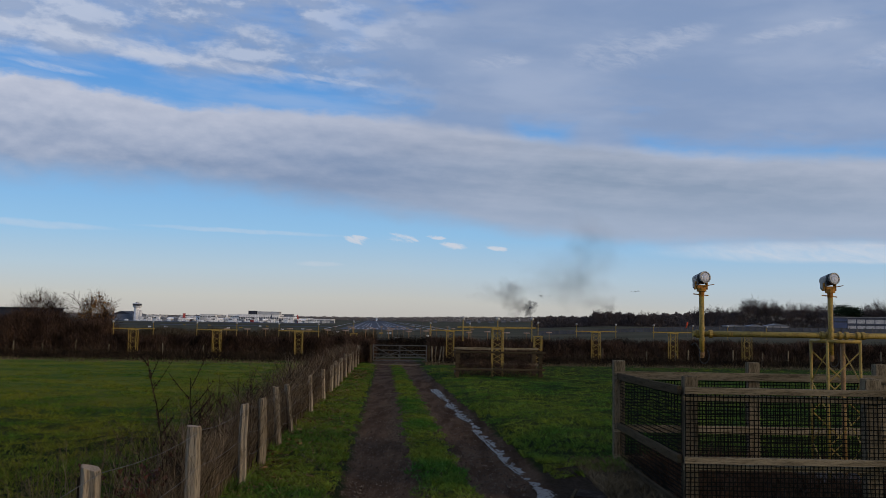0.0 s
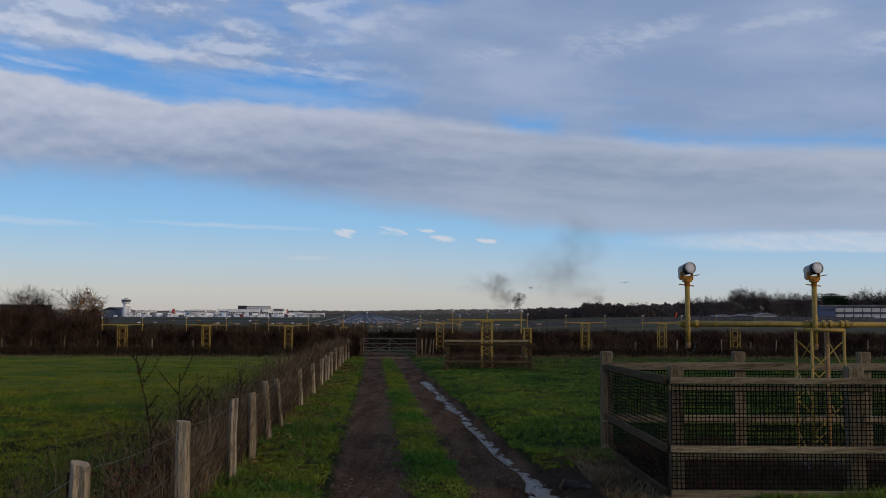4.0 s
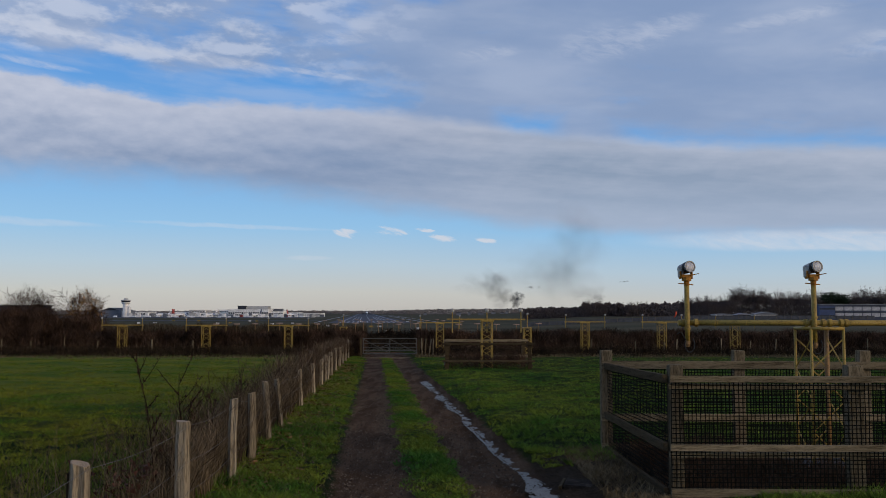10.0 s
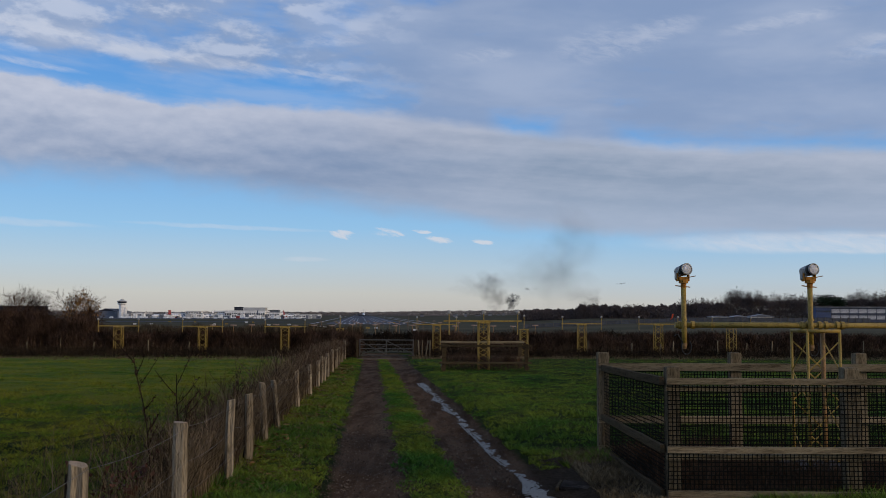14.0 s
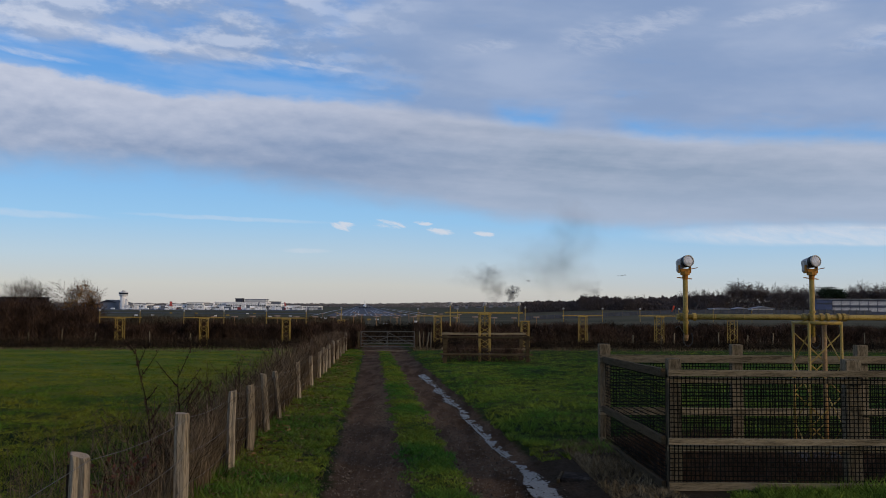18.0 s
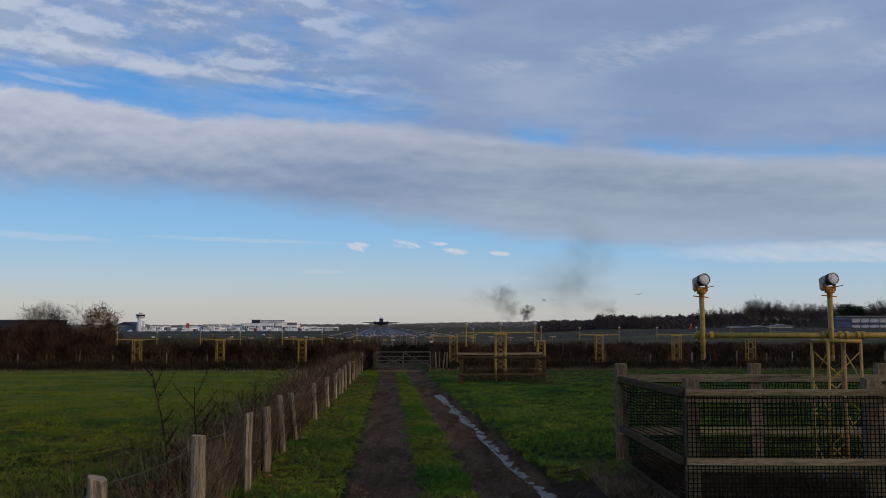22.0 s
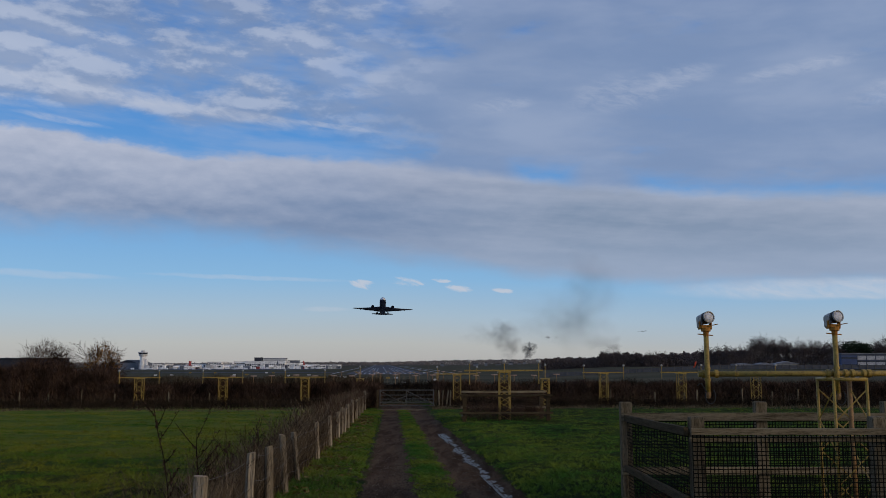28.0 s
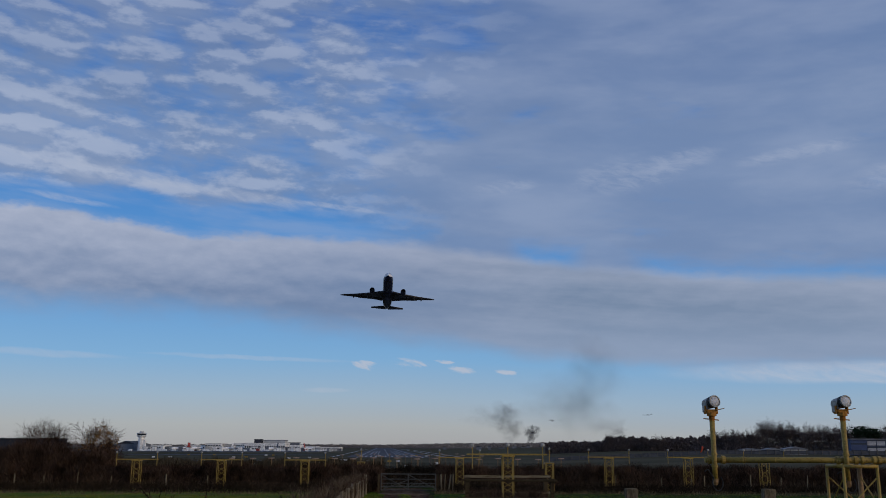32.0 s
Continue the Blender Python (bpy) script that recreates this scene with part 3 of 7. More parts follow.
def lens_material():
    mat = bpy.data.materials.new("clear_lamp_lens")
    mat.use_nodes = True
    n = Nodes(mat.node_tree)
    at = n.add("ShaderNodeTexCoord").outputs["Object"]
    bs = n.add("ShaderNodeBsdfPrincipled")
    ribs = n.add("ShaderNodeTexWave", wave_type="BANDS", bands_direction="X")
    ribs.inputs["Scale"].default_value = 22.0
    n.join(at, ribs.inputs["Vector"])
    n.join(n.mix(ribs.outputs[1], (0.42, 0.43, 0.45), (0.80, 0.80, 0.82)), bs.inputs["Base Color"])
    bs.inputs["Roughness"].default_value = 0.25
    bs.inputs["Metallic"].default_value = 0.0
    relief = n.add("ShaderNodeBump")
    relief.inputs["Strength"].default_value = 0.5
    relief.inputs["Distance"].default_value = 0.01
    n.join(ribs.outputs[1], relief.inputs["Height"])
    n.join(relief.outputs[0], bs.inputs["Normal"])
    out = n.add("ShaderNodeOutputMaterial")
    n.join(bs.outputs[0], out.inputs[0])
    return mat


LENS = lens_material()


# ---- mesh code ----
class Geo:
    """Collects the faces of one mesh."""

    def __init__(self):
        self.v, self.f = [], []

    def loft(self, rings, cap=True):
        start, k = len(self.v), len(rings[0])
        for ring in rings:
            self.v.extend(tuple(p) for p in ring)
        for i in range(len(rings) - 1):
            for j in range(k):
                a, b = start + i * k + j, start + i * k + (j + 1) % k
                self.f.append((a, b, b + k, a + k))
        if cap:
            self.f.append(tuple(start + j for j in reversed(range(k))))
            self.f.append(tuple(start + (len(rings) - 1) * k + j for j in range(k)))
        return self

    def pipe(self, points, radii, sides=8, wobble=0.0, rng=random):
        points = [Vector(p) for p in points]
        if not isinstance(radii, (list, tuple)):
            radii = [radii] * len(points)
        rings = []
        for i, p in enumerate(points):
            d = (points[min(i + 1, len(points) - 1)] - points[max(i - 1, 0)]).normalized()
            a = d.cross(Vector((0.13, 0.21, 1.0)) if abs(d.z) < 0.9 else Vector((0.0, 1.0, 0.0))).normalized()
            b = d.cross(a)
            rings.append([p + (a * math.cos(2 * math.pi * j / sides) + b * math.sin(2 * math.pi * j / sides)) * radii[i] * (1 + wobble * (rng.random() - 0.5)) for j in range(sides)])
        return self.loft(rings)

    def box(self, x0, y0, z0, x1, y1, z1, c=0.0):
        """A block with chamfered long edges."""
        c = min(c, (x1 - x0) / 3, (y1 - y0) / 3, (z1 - z0) / 3)
        if c <= 0:
            rings = [[(x0, y0, z), (x1, y0, z), (x1, y1, z), (x0, y1, z)] for z in (z0, z1)]
            return self.loft(rings)

        def ring(z, g):
            return [(x0 + c + g, y0 + g, z), (x1 - c - g, y0 + g, z), (x1 - g, y0 + c + g, z), (x1 - g, y1 - c - g, z),
                    (x1 - c - g, y1 - g, z), (x0 + c + g, y1 - g, z), (x0 + g, y1 - c - g, z), (x0 + g, y0 + c + g, z)]
        return self.loft([ring(z0, c * 0.7), ring(z0 + c, 0), ring(z1 - c, 0), ring(z1, c * 0.7)])

    def mesh(self, name, mat, smooth=False):
        me = bpy.data.meshes.new(name)
        me.from_pydata(self.v, [], self.f)
        me.materials.append(mat)
        if smooth:
            me.polygons.foreach_set("use_smooth", [True] * len(me.polygons))
        me.update()
        return me


def part(name, geo, mat, parent=None, label="", smooth=False, at=None):
    """Links a mesh as ONE object, under a thing or a part."""
    ob = new(name, geo if isinstance(geo, bpy.types.Mesh) else geo.mesh(name, mat, smooth))
    if parent is not None:
        ob.parent = parent
    if at is not None:
        ob.matrix_basis = at
    if label:
        ob["label"] = label
    return ob


def thing(name, label, category, group="", kind="", at=None):
    ob = new(name)
    ob.empty_display_size = 0.2
    if at is not None:
        ob.matrix_basis = at
    return tagged(ob, label, category, group, kind)


def triangles(name, mat, tri, label="", category="", kind="stuff", parent=None):
    """One mesh out of an array of triangles (n, 3, 3)."""
    n = len(tri)
    me = bpy.data.meshes.new(name)
    me.vertices.add(n * 3)
    me.vertices.foreach_set("co", tri.reshape(-1).astype(np.float32))
    me.loops.add(n * 3)
    me.loops.foreach_set("vertex_index", np.arange(n * 3, dtype=np.int32))
    me.polygons.add(n)
    me.polygons.foreach_set("loop_start", np.arange(0, n * 3, 3, dtype=np.int32))
    me.update(calc_edges=True)
    me.materials.append(mat)
    ob = new(name, me)
    if parent is not None:
        ob.parent = parent
    return tagged(ob, label, category, "", kind)


def blades(xy, height, width, lean, rng, zs, way=None):
    """Thin pointed blades: arrays of feet, heights, widths and lean; way turns the lean."""
    n = len(xy)
    a = rng.random(n) * 2 * np.pi
    b = rng.random(n) * 2 * np.pi if way is None else way
    foot = np.column_stack([xy, zs])
    side = np.column_stack([np.cos(a), np.sin(a), np.zeros(n)]) * (width / 2)[:, None]
    tip = foot + np.column_stack([np.cos(b) * lean * height, np.sin(b) * lean * height, height])
    return np.stack([foot - side, foot + side, tip], 1)


def plank(length, w, h, rng, mat_jit=0.004, segs=7):
    """A sawn rail along x, slightly bowed and worn."""
    geo, rings = Geo(), []
    c = min(w, h) * 0.07
    for i in range(segs + 1):
        t = i / segs
        x = (t - 0.5) * length
        dy, dz = (rng.random() - 0.5) * mat_jit * 2, (rng.random() - 0.5) * mat_jit * 2 - 0.006 * math.sin(t * math.pi)
        hw, hh = w / 2 * (1 + 0.05 * (rng.random() - 0.5)), h / 2 * (1 + 0.06 * (rng.random() - 0.5))
        rings.append([(x, y + dy, z + dz) for y, z in ((-hw, -hh + c), (-hw + c, -hh), (hw - c, -hh), (hw, -hh + c), (hw, hh - c), (hw - c, hh), (-hw + c, hh), (-hw, hh - c))])
    return geo.loft(rings)


def square_post(w, d, h, rng, skew=0.006):
    geo, rings = Geo(), []
    c = w * 0.05
    for z in (-0.25, 0.0, h * 0.33, h * 0.66, h - 0.02, h):
        g = 0.005 if z == h else 0.0
        ox, oy = (rng.random() - 0.5) * skew, (rng.random() - 0.5) * skew
        a, b = w / 2 - g, d / 2 - g
        rings.append([(x + ox, y + oy, z) for x, y in ((-a + c, -b), (a - c, -b), (a, -b + c), (a, b - c), (a - c, b), (-a + c, b), (-a, b - c), (-a, -b + c))])
    return geo.loft(rings)


def split_post(r, h, rng, lean=(0.0, 0.0)):
    """A cleft or round stake with an uneven, slanted top."""
    k = 14
    p2, p3, p5 = (rng.random() * 6.28 for _ in range(3))
    shape = [r * (1 + 0.17 * math.cos(2 * 6.2832 * j / k + p2) + 0.12 * math.cos(3 * 6.2832 * j / k + p3) + 0.06 * math.cos(5 * 6.2832 * j / k + p5) + 0.08 * (rng.random() - 0.5)) for j in range(k)]
    for j in rng.sample(range(k), 3):
        shape[j] *= 0.74
    tilt = (rng.random() - 0.5) * 0.4 * r
    geo, rings = Geo(), []
    sway, bow = [0.0, 0.0], 0.0
    for i, z in enumerate((-0.2, 0.0, h * 0.2, h * 0.4, h * 0.6, h * 0.8, h - 0.03, h)):
        s = (1.04 - 0.10 * i / 7) * (0.985 if z == h else 1.0)
        sway = [w + (rng.random() - 0.5) * 0.010 if i > 1 else w for w in sway]
        ring = []
        for j in range(k):
            q = 2 * math.pi * j / k
            rr = shape[j] * s * (1 + 0.07 * (rng.random() - 0.5))
            top = tilt * math.cos(q) * 1.6 if i >= 6 else 0.0
            ring.append((rr * math.cos(q) + lean[0] * z + sway[0], rr * math.sin(q) + lean[1] * z + sway[1], z + top))
        rings.append(ring)
    return geo.loft(rings)


# ---- ground ----
def ground_height(x, y):
    """The land with ruts, a grassy crown, and a low bank beside the track."""
    z = np.where(y < 270, SLOPE * y, FLAT + 0.6 * np.exp(-np.maximum(y - 270, 0) / 30.0))
    z = np.where(y < -60, 1.2, z)
    off = x - TRACK * y
    near = np.clip((66 - y) / 3, 0, 1) * np.clip((y + 6) / 4, 0, 1)
    dip = lambda c, w: np.exp(-((off - c) / w) ** 4)
    wob = 0.016 * np.sin(off * 9.0 + 1.5 * np.sin(y * 0.31)) * np.sin(y * 0.47 + 2 * np.sin(y * 0.13 + off)) + 0.012 * np.sin(x * 4.3 + 2.2 * np.sin(y * 0.9)) * np.sin(y * 1.1 + 2.5 * np.sin(x * 1.3))
    z = z + near * (-0.055 * dip(-0.05, 0.50) - 0.075 * dip(1.55, 0.52) + wob * 0.25)
    z = z - near * (0.006 * np.exp(-((off - 1.98) / 0.30) ** 4) + 0.030 * np.exp(-((off - 2.08) / 0.36) ** 4) * np.exp(-((y - 10.7) / 1.2) ** 4))
    rough = np.sin(x * 11.3 + 3 * np.sin(y * 2.1)) * np.sin(y * 8.7 + 2 * np.sin(x * 3.7)) + 0.7 * np.sin(x * 19.0 + y * 6.1) * np.sin(y * 14.3 - x * 5.0)
    fine = np.sin(x * 31.0 + 4 * np.sin(y * 5.3)) * np.sin(y * 23.0 + 3 * np.sin(x * 9.0))
    z = z + near * (0.015 * rough + 0.012 * fine) * np.exp(-((off - 1.85) / 0.55) ** 4)
    z = z + near * np.clip((y - 13) / 5, 0, 1) * 0.11 / (1 + np.exp(np.clip(-(off - 2.45) / 0.09, -50, 50))) + near * 0.06 / (1 + np.exp(np.clip((off + 0.8) / 0.12, -50, 50)))
    z = z + 4.0 * np.clip((x - 45) / 90, 0, 1) ** 1 * np.clip((y - 300) / 200, 0, 1)
    field = np.clip((np.abs(off - 0.7) - 2.2) / 2, 0, 1)
    z = z + near * field * (0.05 * np.sin(x * 0.9 + 0.4 * y) * np.sin(y * 0.55) + 0.03 * np.sin(x * 2.1) * np.sin(y * 1.7 + x) + 0.035 * np.sin(x * 5.3 + 2.0 * np.sin(y * 1.9)) * np.sin(y * 3.1 + 2.0 * np.sin(x * 1.4)))
    return z


def ground_at(x, y):
    return float(ground_height(np.array([float(x)]), np.array([float(y)]))[0])


def spread(parts):
    return np.unique(np.round(np.concatenate([np.arange(*p) for p in parts]), 3))


def build_ground():
    xs = spread([(-4600, -400, 300), (-400, -60, 20), (-60, -12, 1.5), (-12, -7, 0.4), (-7, -2.5, 0.14), (-2.5, 2.6, 0.065), (2.6, 6, 0.14), (6, 14, 0.35), (14, 60, 1.5), (60, 400, 20), (400, 4700, 300)])
    ys = spread([(-1200, -80, 80), (-80, -5, 5), (-5, 4, 0.6), (4, 30, 0.12), (30, 68, 0.25), (68, 140, 3), (140, 420, 10), (420, 4900, 160)])
    gx, gy = np.meshgrid(xs, ys)
    gz = ground_height(gx.ravel(), gy.ravel())
    co = np.column_stack([gx.ravel(), gy.ravel(), gz])
    nx, ny = len(xs), len(ys)
    i, j = np.meshgrid(np.arange(nx - 1), np.arange(ny - 1))
    a = (j * nx + i).ravel()
    quads = np.column_stack([a, a + 1, a + nx + 1, a + nx])
    me = bpy.data.meshes.new("ground")
    me.vertices.add(len(co))
    me.vertices.foreach_set("co", co.ravel().astype(np.float32))
    me.loops.add(quads.size)
    me.loops.foreach_set("vertex_index", quads.ravel().astype(np.int32))
    me.polygons.add(len(quads))
    me.polygons.foreach_set("loop_start", np.arange(0, quads.size, 4, dtype=np.int32))
    me.update(calc_edges=True)
    me.polygons.foreach_set("use_smooth", [True] * len(quads))
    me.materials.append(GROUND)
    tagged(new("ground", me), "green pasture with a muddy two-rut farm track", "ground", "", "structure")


def build_water():
    """Rainwater standing along the outer edge of the rut, ribbed by tyre treads and broken by mud."""
    geo = Geo()
    rng = random.Random(44)
    y = 8.3
    while y < 33.0:
        step = 0.022 + 0.0022 * (y - 8.0)
        pool = max(0.0, 1 - abs(y - 10.6) / 1.5)
        wide = 0.15 + 0.035 * math.sin(y * 2.1) + 0.04 * math.sin(y * 0.83 + 1) + 0.09 * pool + 0.03 * max(0.0, (y - 15) / 8)
        c = TRACK * y + 1.93 + 0.04 * math.sin(y * 1.7) + 0.03 * max(0.0, 1 - abs(y - 10.5) / 3.0) - 0.1 * max(0.0, (y - 22) / 10)
        lanes = max(8, int(wide * 2 / (0.016 + 0.0012 * (y - 8.0))))
        for k in range(lanes):
            f = (k + 0.5) / lanes * 2 - 1
            x = c + f * wide
            tread = math.sin(y * 44.0 + 12.0 * abs(f)) * 0.55 + math.sin(f * 17.0) * 0.9
            blot = math.sin(x * 9 + 2 * math.sin(y * 3.7)) * math.sin(y * 5.1 + 2 * math.sin(x * 6.0)) + 0.6 * math.sin(x * 23 + y * 7) * math.sin(y * 13 - x * 11)
            shore = 1.0 - abs(f) ** 3 * 1.5
            if 0.75 * tread * (0.5 + 0.5 * (1 - pool)) + 0.5 * blot + 1.1 * shore + 0.5 * (rng.random() - 0.5) < 0.42:
                continue
            w, z, n0 = wide / lanes, SLOPE * y - 0.061, len(geo.v)
            for dx, dy in ((-w, 0.0), (w, 0.0), (w, step), (-w, step)):
                geo.v.append((x + dx + 0.02 * dy, y + dy, z + SLOPE * dy))
            geo.f.append((n0, n0 + 1, n0 + 2, n0 + 3))
        y += step
    tagged(part("water", geo, WATER, None), "shallow rain puddles along a muddy rut", "puddle", "", "structure")


def build_stones():
    """Loose flints and gravel in the ruts."""
    rng = np.random.default_rng(5)
    n = 46000
    y = 6.0 + 24 * rng.random(n) ** 1.8
    c = rng.choice(np.array([-0.48, -0.25, 0.15, 0.42, 1.05, 1.2, 1.5, 1.75]), n)
    off = c + 0.13 * rng.normal(size=n) + 0.05 * np.sin(y * 1.3)
    x = off + TRACK * y
    z = ground_height(x, y)
    r = 0.003 + 0.017 * rng.random(n) ** 6
    octa = np.array([[1, 0, 0], [0, 1, 0], [-1, 0, 0], [0, -1, 0], [0, 0, 1]])
    faces = ((0, 1, 4), (1, 2, 4), (2, 3, 4), (3, 0, 4))
    tri = []
    pts = np.stack([x, y, z], 1)[:, None, :] + octa[None] * r[:, None, None] * (0.6 + 0.8 * rng.random((n, 5, 1)))
    for face in faces:
        tri.append(pts[:, face, :])
    triangles("gravel", material("flint_gravel", (0.032, 0.022, 0.015), (0.120, 0.094, 0.070), None, 9.0, 40.0, 0.85, space="World", island=0.7), np.concatenate(tri),
              "loose grey flints and gravel lying in the wheel ruts", "gravel")


def build_grass():
    """Blades of the pasture, the verge and the crown, thinning out with distance."""
    rng = np.random.default_rng(11)

    def field(name, label, n, ymin, ymax, power, offs, hmin, hmax, width, mat=BLADE, keep=None, clump=0.0, lean=0.55, tuft=0.0):
        y = ymin + (ymax - ymin) * rng.random(n) ** power
        off = offs(y, rng.random(n), n)
        x = off + TRACK * y
        if clump:
            k = np.sin(x * 2.9 + np.sin(y * 1.3) * 2) * np.sin(y * 2.3 + np.sin(x * 1.7) * 2)
            ok = rng.random(n) < 1 - clump + clump * np.clip(k + 0.5, 0, 1)
            x, y = x[ok], y[ok]
        if keep is not None:
            ok = keep(x, y)
            x, y = x[ok], y[ok]
        m = len(x)
        way = None
        if tuft:
            # blades gather into tufts and splay out of their hearts
            cell = tuft * (1 + np.floor(y / 12.0) * 0.35)
            ix, iy = np.floor(x / cell), np.floor(y / cell)
            jx = np.mod(np.sin(ix * 12.9898 + iy * 78.233) * 43758.5453, 1.0)
            jy = np.mod(np.sin(ix * 39.346 + iy * 11.135) * 24634.6345, 1.0)
            size = np.mod(np.sin(ix * 73.156 + iy * 52.235) * 14375.5964, 1.0)
            cx, cy = (ix + 0.15 + 0.7 * jx) * cell, (iy + 0.15 + 0.7 * jy) * cell
            x, y = cx + (x - (ix + 0.5) * cell) * 0.85, cy + (y - (iy + 0.5) * cell) * 0.85
            way = np.arctan2(y - cy, x - cx) + rng.normal(size=m) * 0.6
            hmul = 0.45 + 1.0 * size ** 1.5
        h = (hmul if tuft else 1.0) * (hmin + (hmax - hmin) * rng.random(m) ** 1.6) * (0.55 + 0.9 * (0.5 + 0.5 * np.sin(x * 1.7 + 2 + np.sin(y * 2.1)) * np.sin(y * 1.1 + np.sin(x * 2.7)))) * np.clip(1.05 - y / 75.0, 0.3, 1.0)
        w = width * (0.7 + 0.6 * rng.random(m)) * (1 + y / 20.0)
        tri = blades(np.column_stack([x, y]), h, w, lean * (0.4 + rng.random(m)), rng, ground_height(x, y) - 0.004, way)
        triangles(name, mat, tri, label, "grass")

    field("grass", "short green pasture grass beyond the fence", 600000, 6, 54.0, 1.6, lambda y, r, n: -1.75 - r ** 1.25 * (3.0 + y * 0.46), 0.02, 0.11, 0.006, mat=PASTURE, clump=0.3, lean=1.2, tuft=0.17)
    out_of_pen = lambda x, y: ~(((x > 2.5) & (x < 8.6) & (y > 9.9) & (y < 13.9)) | (((x - 1.9) / 1.25) ** 2 + ((y - 10.2) / 2.9) ** 2 < 0.75 + 0.35 * np.sin(x * 5) * np.sin(y * 4)))
    field("grass", "short green pasture grass beside the track", 480000, 8, 56.4, 1.5, lambda y, r, n: 2.22 + r ** 1.15 * (1.2 + y * 0.55), 0.02, 0.12, 0.0062, keep=out_of_pen, clump=0.35, lean=1.2, tuft=0.20)
    field("grass", "low grass on the crown between the ruts", 100000, 6, 60, 1.9, lambda y, r, n: 0.75 + (r - 0.5) * 0.72 * (0.8 + 0.4 * np.sin(y * 1.9) ** 2), 0.015, 0.07, 0.006, clump=0.35, lean=1.3, tuft=0.12)
    field("grass", "light tufts on the crown between the ruts", 38000, 6, 60, 1.8, lambda y, r, n: 0.75 + (r - 0.5) * 0.60, 0.015, 0.06, 0.008, mat=PASTURE, clump=0.6, lean=1.3, tuft=0.13)
    field("grass", "rough grass on the verge below the fence", 150000, 5.5, 60, 1.9, lambda y, r, n: -0.60 - 1.2 * r - 0.06 * np.sin(y * 3.1), 0.02, 0.10, 0.0062, clump=0.5, lean=1.3, tuft=0.15)
    field("grass", "lighter yellow-green tufts on the verge below the fence", 90000, 5.5, 60, 1.7, lambda y, r, n: -0.60 - 1.1 * r ** 1.2, 0.02, 0.085, 0.0062, mat=PASTURE, clump=0.8, lean=1.3, tuft=0.15)
    field("grass", "trodden grass about the start of the track", 40000, -4.0, 6.0, 1.0, lambda y, r, n: np.where(r < 0.5, -0.62 - 8.0 * r, 2.25 + 8.0 * (r - 0.5)), 0.02, 0.10, 0.009, lean=1.1)
    field("dead_grass", "dry straws in the rough verge below the fence", 9000, 5.5, 45, 1.7, lambda y, r, n: -0.55 - 1.25 * r ** 0.7, 0.03, 0.13, 0.006, mat=DRYGRASS, clump=0.5, lean=1.1)
    field("dead_grass", "dry straws and old leaves among the pasture grass", 16000, 8, 54, 1.5, lambda y, r, n: -1.9 - r ** 1.25 * (3.0 + y * 0.46), 0.03, 0.12, 0.006, mat=DRYGRASS, clump=0.8, lean=1.1)
    field("dead_grass", "brown dead grass inside the netted pen", 52000, 10.0, 13.6, 1.0, lambda y, r, n: 2.55 + r * 5.8 - TRACK * y, 0.05, 0.30, 0.007, mat=RUSTGRASS, clump=0.5, lean=0.7, tuft=0.22)
    field("grass_tussock", "rank yellow-green grass at the foot of the pen", 9000, 9.25, 9.9, 1.0, lambda y, r, n: 3.4 + r * 3.6 - TRACK * y, 0.05, 0.17, 0.009, lean=1.0)
    field("dead_grass", "dry trampled grass beside the pen", 7000, 9.3, 14.0, 1.0, lambda y, r, n: 1.75 + r * 0.8 - TRACK * y, 0.03, 0.10, 0.008, mat=DRYGRASS, clump=0.5, lean=1.2)
    field("dead_grass", "pale dead grass stalks along the hedge foot", 15000, 55.8, 63.5, 1.0, lambda y, r, n: 2.6 + r * 42, 0.15, 0.75, 0.012, mat=DRYGRASS, clump=0.6, lean=0.25)
    field("dead_grass", "pale dead grass stalks along the hedge foot", 12000, 53.6, 63.5, 1.0, lambda y, r, n: -2.3 - r * 36, 0.10, 0.60, 0.012, mat=DRYGRASS, clump=0.6, lean=0.25)


# ---- fence along the track ----
FENCE = ((5.11, 1.05, 0.062, 0.02), (7.87, 1.01, 0.066, 0.0), (10.65, 0.99, 0.056, 0.015), (12.3, 0.945, 0.056, 0.0), (14.4, 0.98, 0.048, -0.085), (16.3, 0.915, 0.052, -0.107),
         (20.6, 0.90, 0.052, -0.05), (24.8, 0.89, 0.055, -0.03), (28.2, 0.89, 0.056, 0.0), (30.3, 0.97, 0.05, 0.0), (31.9, 0.89, 0.06, 0.02), (34.4, 0.965, 0.065, -0.02),
         (38.4, 1.04, 0.065, 0.0), (42.5, 0.98, 0.065, 0.02), (46.3, 1.0, 0.07, 0.0), (51.3, 0.98, 0.07, 0.0), (56.4, 1.22, 0.07, -0.01))


def fence_x(y):
    return -1.664 + TRACK * y


